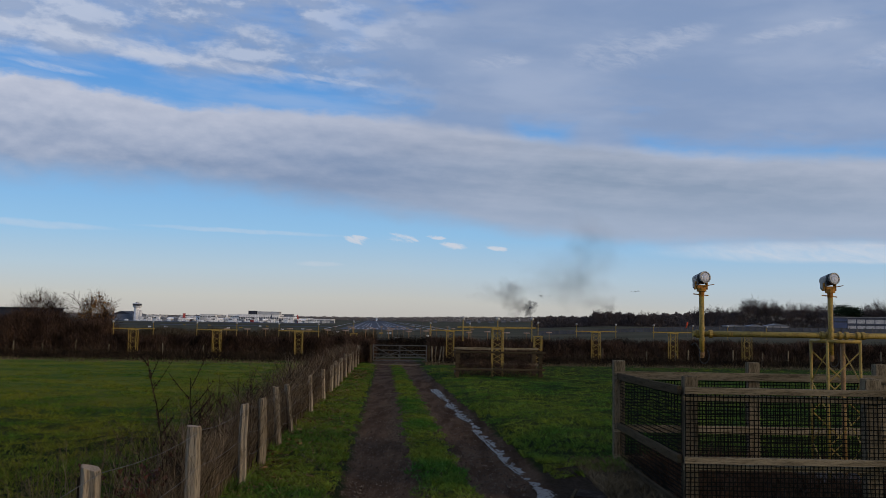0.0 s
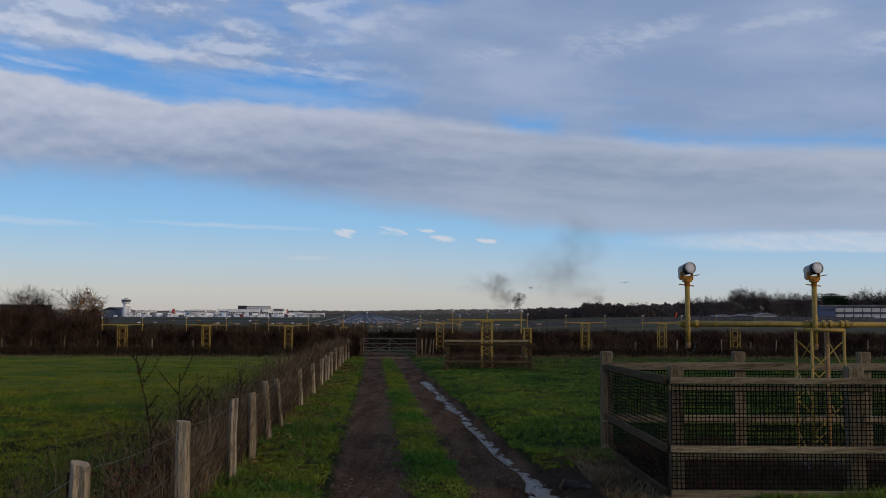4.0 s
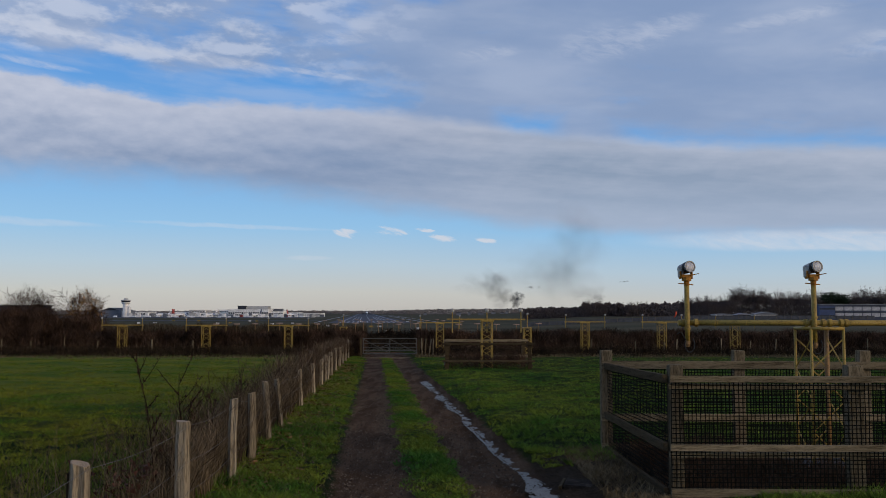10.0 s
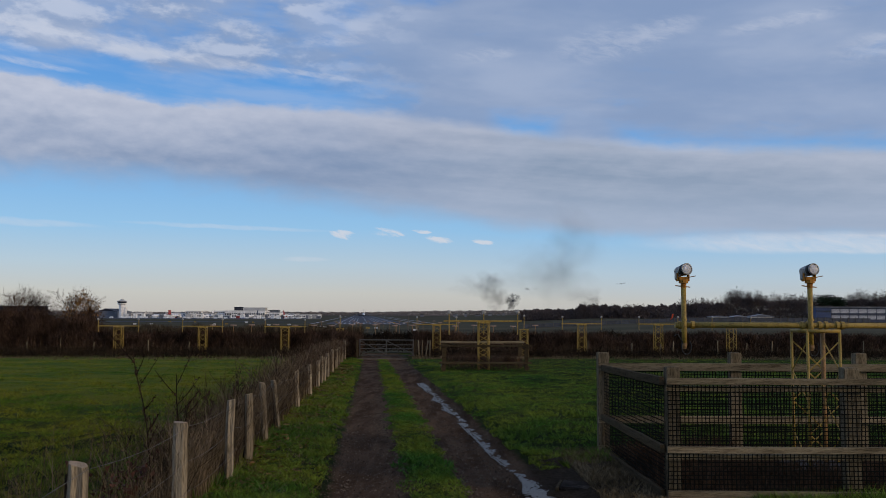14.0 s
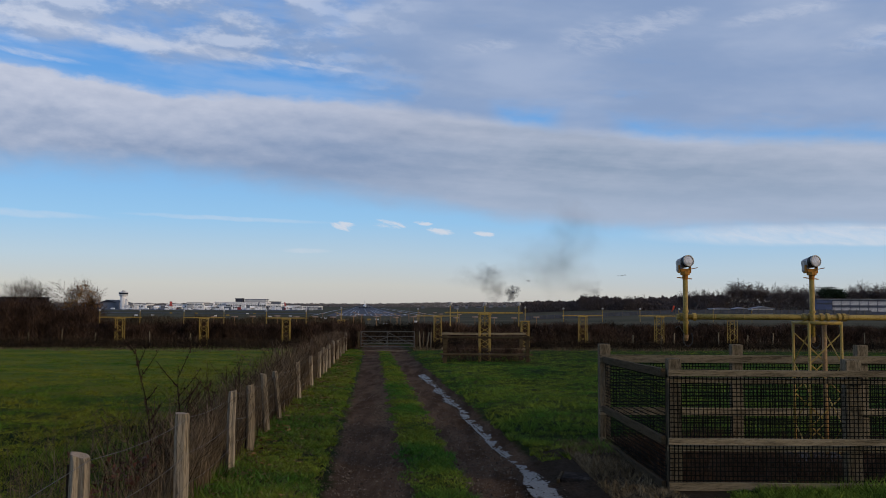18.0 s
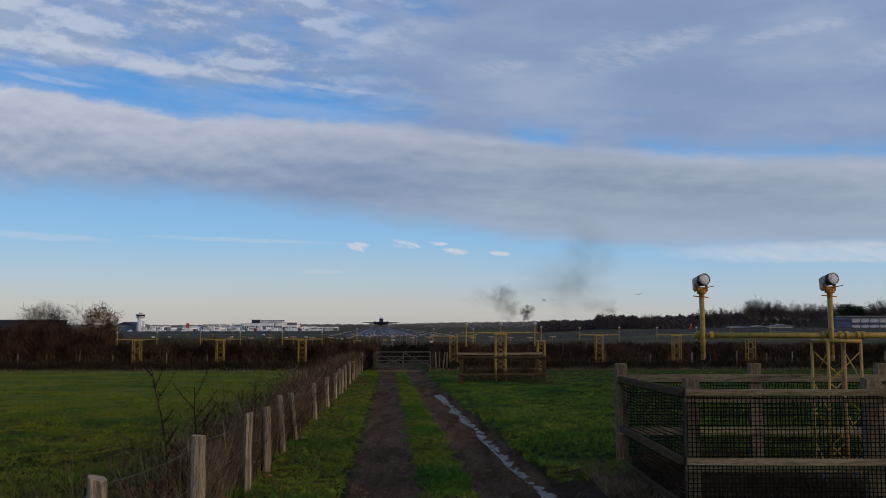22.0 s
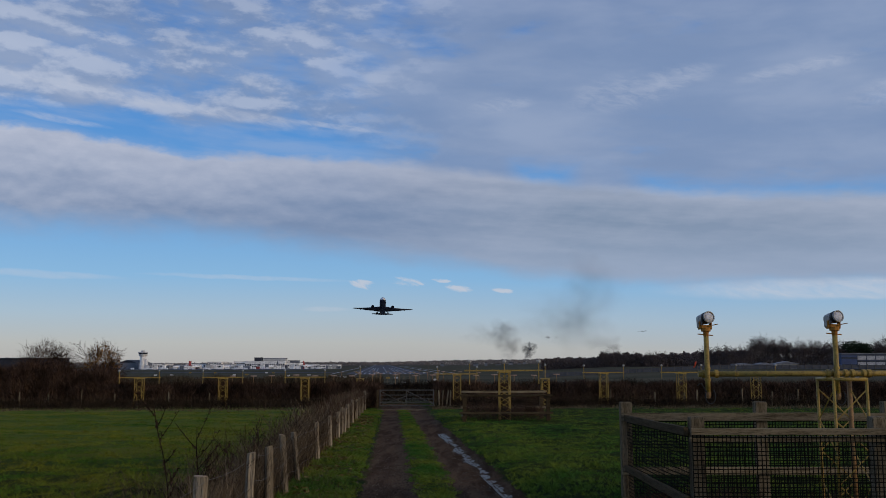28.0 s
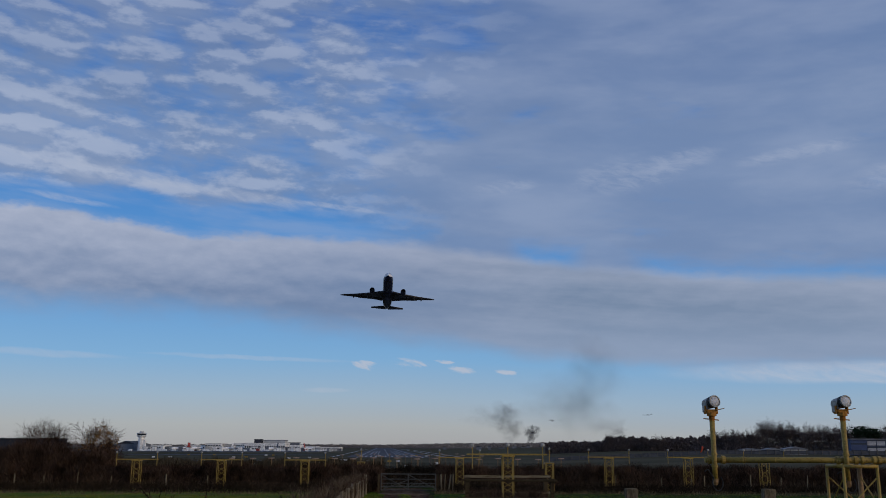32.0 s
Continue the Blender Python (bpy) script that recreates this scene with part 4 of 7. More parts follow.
def build_fence():
    rng = random.Random(3)
    fence = thing("post_and_wire_fence", "old cleft-stake and wire stock fence along the track", "fence")
    for y, h, r, lean in FENCE:
        x = fence_x(y)
        post = part("post", split_post(r, h, rng, (lean, 0.02 * (rng.random() - 0.5))), STAKEWOOD, fence, at=pose(x, y, SLOPE * y), label="grey cleft timber stake")
        top = [v.co.copy() for v in list(post.data.vertices)[-14:]]
        mid = sum(top, Vector()) / 14
        cut = Geo()
        cut.loft([[mid + (v - mid) * 0.98 + Vector((0, 0, -0.004)) for v in top], [mid + (v - mid) * 0.95 + Vector((0, 0, 0.004)) for v in top]])
        part("cut_top", cut, ENDGRAIN, post, "pale sawn end grain")
        if rng.random() < 0.65:
            # old bark still clings to one side of the stake
            side, rings = Geo(), []
            a0 = rng.uniform(2.4, 3.4)
            for k in range(9):
                z = 0.02 + (h * rng.uniform(0.82, 0.97) if k == 8 else h * 0.105 * k)
                half = rng.uniform(0.55, 1.0) * (0.3 if k == 8 else 1.0)
                outer = [(1.09 + 0.10 * rng.random()) * r for _ in range(5)]
                arc = [a0 + half * (j / 2 - 1) for j in range(5)]
                rings.append([(q * math.cos(a) + lean * z, q * math.sin(a), z) for a, q in zip(arc, outer)] + [(0.8 * r * math.cos(a) + lean * z, 0.8 * r * math.sin(a), z) for a in reversed(arc)])
            part("bark", side.loft(rings), BARK, post, "dark peeling bark")
    ends = [(0.8, 1.0)] + [(y, h) for y, h, r, l in FENCE] + [(58.5, 1.1)]
    for level in (0.92, 0.62, 0.36):
        for (y0, h0), (y1, h1) in zip(ends, ends[1:]):
            geo, pts = Geo(), []
            for k in range(5):
                t = k / 4
                y = y0 + (y1 - y0) * t
                x = fence_x(y) + 0.07
                pts.append((x, y, ground_at(x - 0.07, y) + level * (h0 + (h1 - h0) * t) - 0.05 * math.sin(t * math.pi)))
            geo.pipe(pts, 0.0017, 5)
            part("wire", geo, WIRE, fence, "rusty barbed wire")


def stems(name, label, mat, n, ymin, ymax, power, offs, hmin, hmax, width, rng, branch=3, lean=0.25, base=STEM):
    """Dead upright stems with side twigs."""
    y = ymin + (ymax - ymin) * rng.random(n) ** power
    off = offs(y, rng, n)
    x = off + TRACK * y
    z = ground_height(x, y)
    h = hmin + (hmax - hmin) * rng.random(n) ** 1.5
    w = width * (0.6 + 0.8 * rng.random(n)) * (1 + y / 25)
    tri = [blades(np.column_stack([x, y]), h, w, lean * rng.random(n), rng, z)]
    axis_ = tri[0][:, 2] - np.column_stack([x, y, z])
    for k in range(branch):
        f = 0.25 + 0.65 * rng.random(n)
        foot = np.column_stack([x, y, z]) + axis_ * f[:, None]
        hh = h * (0.15 + 0.3 * rng.random(n))
        tri.append(blades(foot[:, :2], hh, w * 0.6, 0.5 + 0.9 * rng.random(n), rng, foot[:, 2]))
    triangles(name, mat, np.concatenate(tri), label, "brush")


def build_fence_brush():
    rng = np.random.default_rng(21)
    stems("brush", "dead brown weed stems tangled along the fence", STEM, 1650, 7.9, 58, 1.25, lambda y, g, n: -1.74 - np.abs(g.normal(size=n)) * 0.34, 0.25, 1.0, 0.0085, rng, 5)
    stems("brush", "dark leafless bramble twigs in the fence line", TWIG, 1900, 8.2, 58, 1.2, lambda y, g, n: -1.78 - np.abs(g.normal(size=n)) * 0.34, 0.3, 1.0, 0.0065, rng, 6, 0.6)
    stems("brush", "young brown hedge growing through the far fence", STEM, 2900, 18, 60, 0.85, lambda y, g, n: -1.86 - np.abs(g.normal(size=n)) * 0.32, 0.5, 1.15, 0.011, rng, 6, 0.35)
    stems("brush", "red-brown young hedge growing through the far fence", HEDGE, 3600, 24, 60, 0.75, lambda y, g, n: -1.82 - np.abs(g.normal(size=n)) * 0.28, 0.4, 1.15, 0.010, rng, 6, 0.45)
    stems("brush", "dense brown twigs behind the stakes of the fence", STEM, 1300, 9.0, 40, 1.4, lambda y, g, n: -1.72 - np.abs(g.normal(size=n)) * 0.22, 0.35, 0.95, 0.0085, rng, 6, 0.30)
    stems("brush", "grey-brown dead stalks leaning on the fence wires", STEM, 1000, 6.8, 26, 1.3, lambda y, g, n: -1.70 - np.abs(g.normal(size=n)) * 0.30, 0.35, 0.95, 0.0045, rng, 3, 0.55)
    stems("brush", "dark tangle of thin shoots low in the fence line", TWIG, 2000, 9.6, 45, 1.3, lambda y, g, n: -1.95 - np.abs(g.normal(size=n)) * 0.25, 0.2, 0.75, 0.008, rng, 6, 0.6)
    # last year's leaves lie in the verge and along the field's edge
    n = 5200
    y = 6.0 + 40 * rng.random(n) ** 1.6
    off = np.where(rng.random(n) < 0.6, -0.75 - 1.0 * rng.random(n) ** 0.7, -2.0 - 2.2 * rng.random(n) ** 2)
    x = off + TRACK * y
    keep = np.sin(x * 3.1 + 2 * np.sin(y * 0.9)) * np.sin(y * 1.3 + x) + 0.9 * rng.random(n) > 0.25
    x, y = x[keep], y[keep]
    n = len(x)
    c = np.column_stack([x, y, ground_height(x, y) + 0.012 + 0.05 * rng.random(n)])
    flat = np.array([1.0, 1.0, 0.35])
    size = (0.018 * (1 + y / 25))[:, None]
    a, b = rng.normal(size=(n, 3)) * size * flat, rng.normal(size=(n, 3)) * size * flat
    triangles("fallen_leaves", LITTER, np.stack([c - a, c + b, c + a], 1), "old brown leaves fallen in the verge grass", "leaves")
    # withered dark red bramble leaves low in the brush
    n = 3000
    y = 6.5 + 26 * rng.random(n) ** 1.7
    hub = np.sin(y * 2.6) * np.sin(y * 0.9 + 1.0)
    y = y[hub > -0.1]
    n = len(y)
    x = -1.95 - np.abs(rng.normal(size=n)) * 0.28 + TRACK * y
    c = np.column_stack([x, y, ground_height(x, y) + 0.08 + 0.5 * rng.random(n) ** 1.4])
    a, b = rng.normal(size=(n, 3)) * 0.022, rng.normal(size=(n, 3)) * 0.022
    triangles("bramble_leaves", BRAMBLE, np.stack([c - a, c + b, c + a], 1), "withered dark red bramble leaves in the fence line", "leaves")
    stems("dead_grass", "tall pale dead grass straws in the pasture edge", DRYGRASS, 620, 5.4, 30, 1.6, lambda y, g, n: -2.1 - np.abs(g.normal(size=n)) * (0.5 + y * 0.03), 0.4, 0.95, 0.0042, rng, 1, 0.5)
    stems("dead_grass", "long pale straws leaning out of the fence foot", DRYGRASS, 460, 5.4, 10.5, 1.0, lambda y, g, n: -1.75 - g.random(n) ** 1.5 * 1.9, 0.35, 0.85, 0.005, rng, 1, 0.6)


def twig_tree(rng, height, spread_, levels, mat_name, limb_r, droop=0.0, first=0.25, kids=(4, 5, 5, 4)):
    """Skeleton of a leafless tree: lists of pipe points per level, and tips."""
    limbs, tips = [], []

    def grow(p, d, length, r, level):
        pts, radii = [p], [r]
        q, dd = p.copy(), d.copy()
        n = 4 if level < 2 else 3
        for k in range(n):
            dd = (dd + Vector((rng.random() - 0.5, rng.random() - 0.5, rng.random() - 0.35 - droop)) * (0.08 if level == 0 else 0.22 + 0.1 * level)).normalized()
            q = q + dd * length / n
            pts.append(q.copy())
            radii.append(r * (1 - 0.75 * (k + 1) / n))
        limbs.append((level, pts, radii))
        if level >= levels:
            tips.append(pts)
            return
        for k in range(kids[level]):
            t = first + (1 - first) * (k + rng.random()) / kids[level]
            i = min(int(t * n), n - 1)
            s = pts[i].lerp(pts[i + 1], t * n - i)
            turn = rng.random() * 2 * math.pi
            side = dd.orthogonal().normalized()
            side.rotate(Matrix.Rotation(turn, 3, dd).to_quaternion())
            way = (dd * (0.75 - 0.1 * level) + side * spread_ * (0.6 + 0.6 * rng.random())).normalized()
            grow(s, way, length * (0.48 + 0.22 * rng.random()), radii[i] * 0.55, level + 1)

    grow(Vector((0, 0, -0.2)), Vector((0, 0, 1)), height * 0.62, limb_r, 0)
    return limbs, tips


def bare_tree(name, label, at, seed, height, mat, spread_=0.8, levels=3, limb_r=None, kids=(6, 5, 5, 4), leaves=0, leaf_mat=None, thick=0.006, category="tree", group="", first=0.25):
    rng = random.Random(seed)
    limbs, tips = twig_tree(rng, height, spread_, levels, name, limb_r or height * 0.016, 0.0, first, kids)
    tree = thing(name, label, category, group, at=at)
    trunk, crown = Geo(), Geo()
    for level, pts, radii in limbs:
        if level == 0:
            trunk.pipe(pts, radii, 7, 0.15, rng)
        else:
            crown.pipe(pts, [max(r, thick) for r in radii], 5 if level == 1 else 3)
    part("trunk", trunk, mat, tree)
    part("crown", crown, mat, tree, "bare twiggy crown")
    if leaves:
        g = np.random.default_rng(seed)
        pts = np.array([tuple(p) for t in tips for p in t[1:]])
        pick = pts[g.integers(0, len(pts), leaves)] + g.normal(size=(leaves, 3)) * 0.06
        s = 0.06 + 0.06 * g.random(leaves)
        a, b = g.normal(size=(leaves, 3)), g.normal(size=(leaves, 3))
        a /= np.linalg.norm(a, axis=1)[:, None]
        b /= np.linalg.norm(b, axis=1)[:, None]
        tri = np.stack([pick, pick + a * s[:, None], pick + b * s[:, None]], 1)
        ob = triangles("leaves", leaf_mat, tri, "last bronze leaves", "", "stuff", tree)
    return tree


def build_saplings():
    for i, (y, off, h) in enumerate(((12.1, -1.78, 1.62), (11.5, -2.3, 1.45), (13.2, -2.05, 1.4), (17.5, -2.2, 1.5), (9.8, -2.1, 1.15), (21.0, -2.1, 1.5))):
        x = off + TRACK * y
        bare_tree("sapling", "leafless dark sapling in the fence line", pose(x, y, ground_at(x, y), 0, 0, 70 * i), 40 + i, h, TWIG, 0.42, 2, 0.009, (5, 4, 3), thick=0.0024, category="sapling", group="saplings along the fence", first=0.2)


def seeded_weed(at, seed, height, lean):
    """A dead dock: a stout leaning stem, short upright side stems, each set with clusters of dry seeds."""
    rng = random.Random(seed)
    weed = thing("seeded_weed", "tall dead dark brown weed set with dry seed clusters", "weed", "tall dead weeds along the fence", at=at)
    stem, pts = Geo(), []
    for k in range(7):
        t = k / 6
        pts.append(Vector((lean * t * t * height + 0.012 * rng.uniform(-1, 1), 0.02 * rng.uniform(-1, 1), t * height - 0.03)))
    stem.pipe(pts, [0.0075 * (1 - 0.6 * k / 6) for k in range(7)], 6)
    part("stem", stem, TWIG, weed)
    lines = [pts[2:]]
    twigs = Geo()
    for k in range(11):
        t = 0.26 + 0.66 * k / 10
        i = min(int(t * 6), 5)
        foot = pts[i].lerp(pts[i + 1], t * 6 - i)
        a = rng.random() * 6.28
        reach = (0.10 + 0.16 * rng.random()) * height
        way = Vector((0.85 * math.cos(a) + lean * 0.5, 0.85 * math.sin(a), 1.0)).normalized()
        line = [foot, foot + way * reach * 0.5 + Vector((0, 0, -0.01)), foot + way * reach]
        twigs.pipe(line, [0.0042, 0.0034, 0.002], 4)
        lines.append(line)
    part("side_stem", twigs, TWIG, weed, "thin upright side stems")
    g = np.random.default_rng(seed)
    c = []
    for line in lines:
        for p, q in zip(line, line[1:]):
            for k in range(10):
                if rng.random() < 0.42:
                    c += [tuple(p.lerp(q, k / 10 + 0.05))] * 3
    c = np.array(c) + g.normal(size=(len(c), 3)) * 0.007
    a, b = g.normal(size=c.shape) * 0.008, g.normal(size=c.shape) * 0.008
    triangles("seed", SEED, np.stack([c - a, c + b, c + a], 1), "dry dark seed clusters", "", "stuff", weed)


def build_weeds():
    for i, (y, off, h, lean) in enumerate(((8.4, -2.02, 1.62, -0.13), (8.5, -1.80, 1.38, -0.03), (9.6, -2.02, 1.05, 0.08), (11.4, -2.0, 1.05, -0.08), (12.6, -1.95, 1.02, 0.05), (14.8, -2.12, 1.1, -0.12), (18.5, -2.0, 1.2, 0.1), (10.3, -2.45, 0.85, -0.15))):
        x = off + TRACK * y
        seeded_weed(pose(x, y, ground_at(x, y), 0, 0, 12 * i), 500 + i, h, lean)


# ---- netted pen round the approach light ----
def netting(width, height, cell, bar, shear=0.0, rng=None):
    """Plastic net in the plane y = 0: real strands."""
    geo = Geo()
    n, m = int(width / cell), int(height / cell)
    for i in range(n + 1):
        x = i * width / n
        wav = [rng.uniform(-0.006, 0.006) for _ in range(4)]
        rings = []
        for k in range(4):
            z = height * k / 3
            xx = x + wav[k]
            rings.append([(xx - bar / 2, -0.0012, z), (xx + bar / 2, -0.0012, z), (xx + bar / 2, 0.0012, z), (xx - bar / 2, 0.0012, z)])
        geo.loft(rings, False)
    for j in range(m + 1):
        z = j * height / m
        rings = []
        for k in range(9):
            x = width * k / 8
            zz = z + rng.uniform(-0.007, 0.007)
            rings.append([(x, -0.0012, zz - bar / 2), (x, 0.0012, zz - bar / 2), (x, 0.0012, zz + bar / 2), (x, -0.0012, zz + bar / 2)])
        geo.loft(rings, False)
    return geo


def build_pen():
    rng = random.Random(8)
    pen = thing("netted_pen", "weathered timber rail pen with black netting on the grass", "fence")
    x0, dx, yf, yb = 2.57, 1.98, 10.07, 13.75
    xs = [x0 + dx * i for i in range(4)]
    zf, zb = SLOPE * yf, SLOPE * yb
    for i, x in enumerate(xs):
        w = 0.15 if i == 0 else 0.175
        part("post", square_post(w, 0.15, 1.42, rng), OLDWOOD, pen, at=pose(x, yf, zf))
        part("post", square_post(0.17, 0.15, 1.50, rng), OLDWOOD, pen, at=pose(x - (0.10, 0.08, 0.16, 0.2)[i], yb, zb, 0, 0.4 * (rng.random() - 0.5)))
    length = xs[-1] - xs[0] + 0.25
    mid = (xs[0] + xs[-1]) / 2 + 0.03
    for h, tall in ((1.275, 0.07), (0.53, 0.07), (0.04, 0.09)):
        part("rail", plank(length, 0.05, tall, rng), RAILWOOD, pen, at=pose(mid, yf - 0.146, zf + h))
    part("rail", plank(length, 0.04, 0.06, rng), RAILWOOD, pen, at=pose(mid, yf - 0.094, zf + 1.19))
    part("rail", plank(length, 0.04, 0.06, rng), RAILWOOD, pen, at=pose(mid, yf - 0.094, zf + 0.445))
    for h, tall in ((1.285, 0.115), (0.50, 0.11), (0.05, 0.11)):
        part("rail", plank(length, 0.05, tall, rng), RAILWOOD, pen, at=pose(mid - 0.1, yb - 0.10, zb + h))
    side = yb - yf + 0.15
    slope = math.degrees(math.atan2(zb - zf, yb - yf))
    # side rails turn from the sun: their shade is painted as darker wood
    for h, tall in ((1.27, 0.09), (0.53, 0.09), (0.03, 0.10)):
        part("rail", plank(side, 0.05, tall, rng), DARKRAIL, pen, at=pose(x0 - 0.13, (yf + yb) / 2, (zf + zb) / 2 + h, 0, 0, 90) @ pose(0, 0, 0, 0, -slope, 0))
    net = netting(dx * 3 + 0.15, 1.24, 0.046, 0.0105, 0, rng).mesh("netting", NET)
    part("netting", net, NET, pen, "black plastic netting", at=pose(x0 - 0.075, yf - 0.116, zf + 0.01))
    part("netting", net, NET, pen, "black plastic netting", at=pose(x0 - 0.16, yb - 0.07, zb + 0.02))
    net2 = netting(side - 0.1, 1.24, 0.046, 0.0105, 0, rng).mesh("netting", NET)
    part("netting", net2, NET, pen, "black plastic netting", at=pose(x0 - 0.10, yf - 0.06, zf + 0.01, 0, 0, 90) @ pose(0, 0, 0, 0, -slope, 0))


def build_slab():
    """A cracked dark cover slab that lies half sunk in the trodden earth."""
    slab = thing("cover_slab", "dark muddy cover slab lying beside the pen", "slab", at=pose(1.68, 10.75, ground_at(1.68, 10.75) - 0.016, 1, 2, -14))
    part("lid", Geo().box(-0.26, -0.20, -0.06, 0.26, 0.20, 0.025, 0.02), material("muddy_slab", (0.012, 0.009, 0.007), (0.034, 0.026, 0.020), (0.06, 0.048, 0.036), 4.0, 30.0, 0.9), slab)
    part("rim", Geo().box(-0.30, -0.24, -0.06, -0.263, 0.24, 0.018, 0.006), DARKRAIL, slab, "worn timber edge")


def lamp_head(parent, at):
    """Round approach lamp: housing, bezel, ribbed lens, bracket."""
    head = part("lamp_head", Geo().loft([[(r * math.cos(a), y, r * math.sin(a)) for a in [2 * math.pi * k / 20 for k in range(20)]]
                                         for y, r in ((0.215, 0.055), (0.20, 0.088), (0.12, 0.098), (-0.02, 0.102), (-0.055, 0.104))]), HOUSING, parent, "weathered pale grey lamp housing", True, at)
    ring = Geo()
    ring.loft([[(r * math.cos(a), y, r * math.sin(a)) for a in [2 * math.pi * k / 20 for k in range(20)]] for y, r in ((-0.05, 0.092), (-0.05, 0.108), (-0.075, 0.108), (-0.078, 0.090), (-0.066, 0.088))], False)
    part("bezel", ring, HOUSING, head, "worn metal ring", True)
    band = [[(r * math.cos(a), y, r * math.sin(a)) for a in [2 * math.pi * k / 20 for k in range(20)]] for y, r in ((0.03, 0.100), (0.028, 0.106), (-0.046, 0.109), (-0.05, 0.103))]
    part("gasket", Geo().loft(band, False), DARK, head, "black rubber gasket", True)
    part("lens", Geo().loft([[(r * math.cos(a), y, r * math.sin(a)) for a in [2 * math.pi * k / 20 for k in range(20)]] for y, r in ((-0.052, 0.090), (-0.066, 0.089), (-0.076, 0.065), (-0.081, 0.03))]), LENS, head, "clear ribbed glass lens", True)
    return head


def lamp_pole(parent, x, y, zpipe, ztop, zbot):
    pole = part("lamp_pole", Geo().pipe([(0, 0, zbot), (0, 0, zpipe), (0, 0, ztop)], [0.031, 0.033, 0.034], 14), YELLOW, parent, "yellow steel upright", True, pose(x, y, 0))
    cup = Geo().pipe([(0, 0, ztop - 0.02), (0, 0, ztop + 0.05), (0, 0, ztop + 0.055), (0, 0, ztop + 0.10)], [0.034, 0.04, 0.066, 0.062], 10)
    cup.box(-0.088, -0.02, ztop + 0.08, -0.07, 0.06, ztop + 0.19, 0.004).box(0.062, -0.02, ztop + 0.08, 0.08, 0.06, ztop + 0.19, 0.004).box(-0.07, -0.03, ztop + 0.09, 0.062, 0.05, ztop + 0.14, 0.01)
    cup.pipe([(0.05, -0.05, ztop + 0.13), (0.15, -0.07, ztop + 0.15)], 0.006, 5).pipe([(-0.11, 0.0, ztop + 0.02), (0.09, 0.0, ztop + 0.0)], 0.008, 5)
    part("bracket", cup, RUST, pole, "rusted orange bracket")
    # pale box built as the visible side of the lamp body
    back = Geo().box(-0.094, 0.0, ztop + 0.09, -0.025, 0.12, ztop + 0.27, 0.025)
    part("lamp_body_box", back, HOUSING, pole, "pale metal box")
    lamp_head(parent, pose(x + 0.012, y - 0.03, ztop + 0.235, -8, 0, 15) @ Matrix.Diagonal((0.74, 0.85, 0.74, 1.0)))
    for dz, rr in ((0.075, 0.042), (-0.075, 0.042)):
        part("clamp", Geo().pipe([(0, 0, zpipe + dz - 0.015), (0, 0, zpipe + dz + 0.015)], rr, 12), YELLOW, pole, smooth=False)
    loop = [(-0.02 - 0.13 * (1 - k / 8), -0.05, zbot + 0.12 + 0.03 * math.sin(k * 0.5)) for k in range(4)]
    loop += [(0.015 + 0.065 * math.sin(a), -0.05, zbot - 0.02 + 0.10 * math.cos(a)) for a in [-0.9 - 0.42 * k for k in range(12)]]
    part("cable", Geo().pipe(loop, 0.007, 6), DARK, pole, "loop of grey cable", True)
    part("cable_gland", Geo().pipe([(0, 0, zbot - 0.05), (0, 0, zbot - 0.01), (0, 0, zbot + 0.03)], [0.026, 0.040, 0.038], 12), FADED, pole, "rust-faded end fitting")


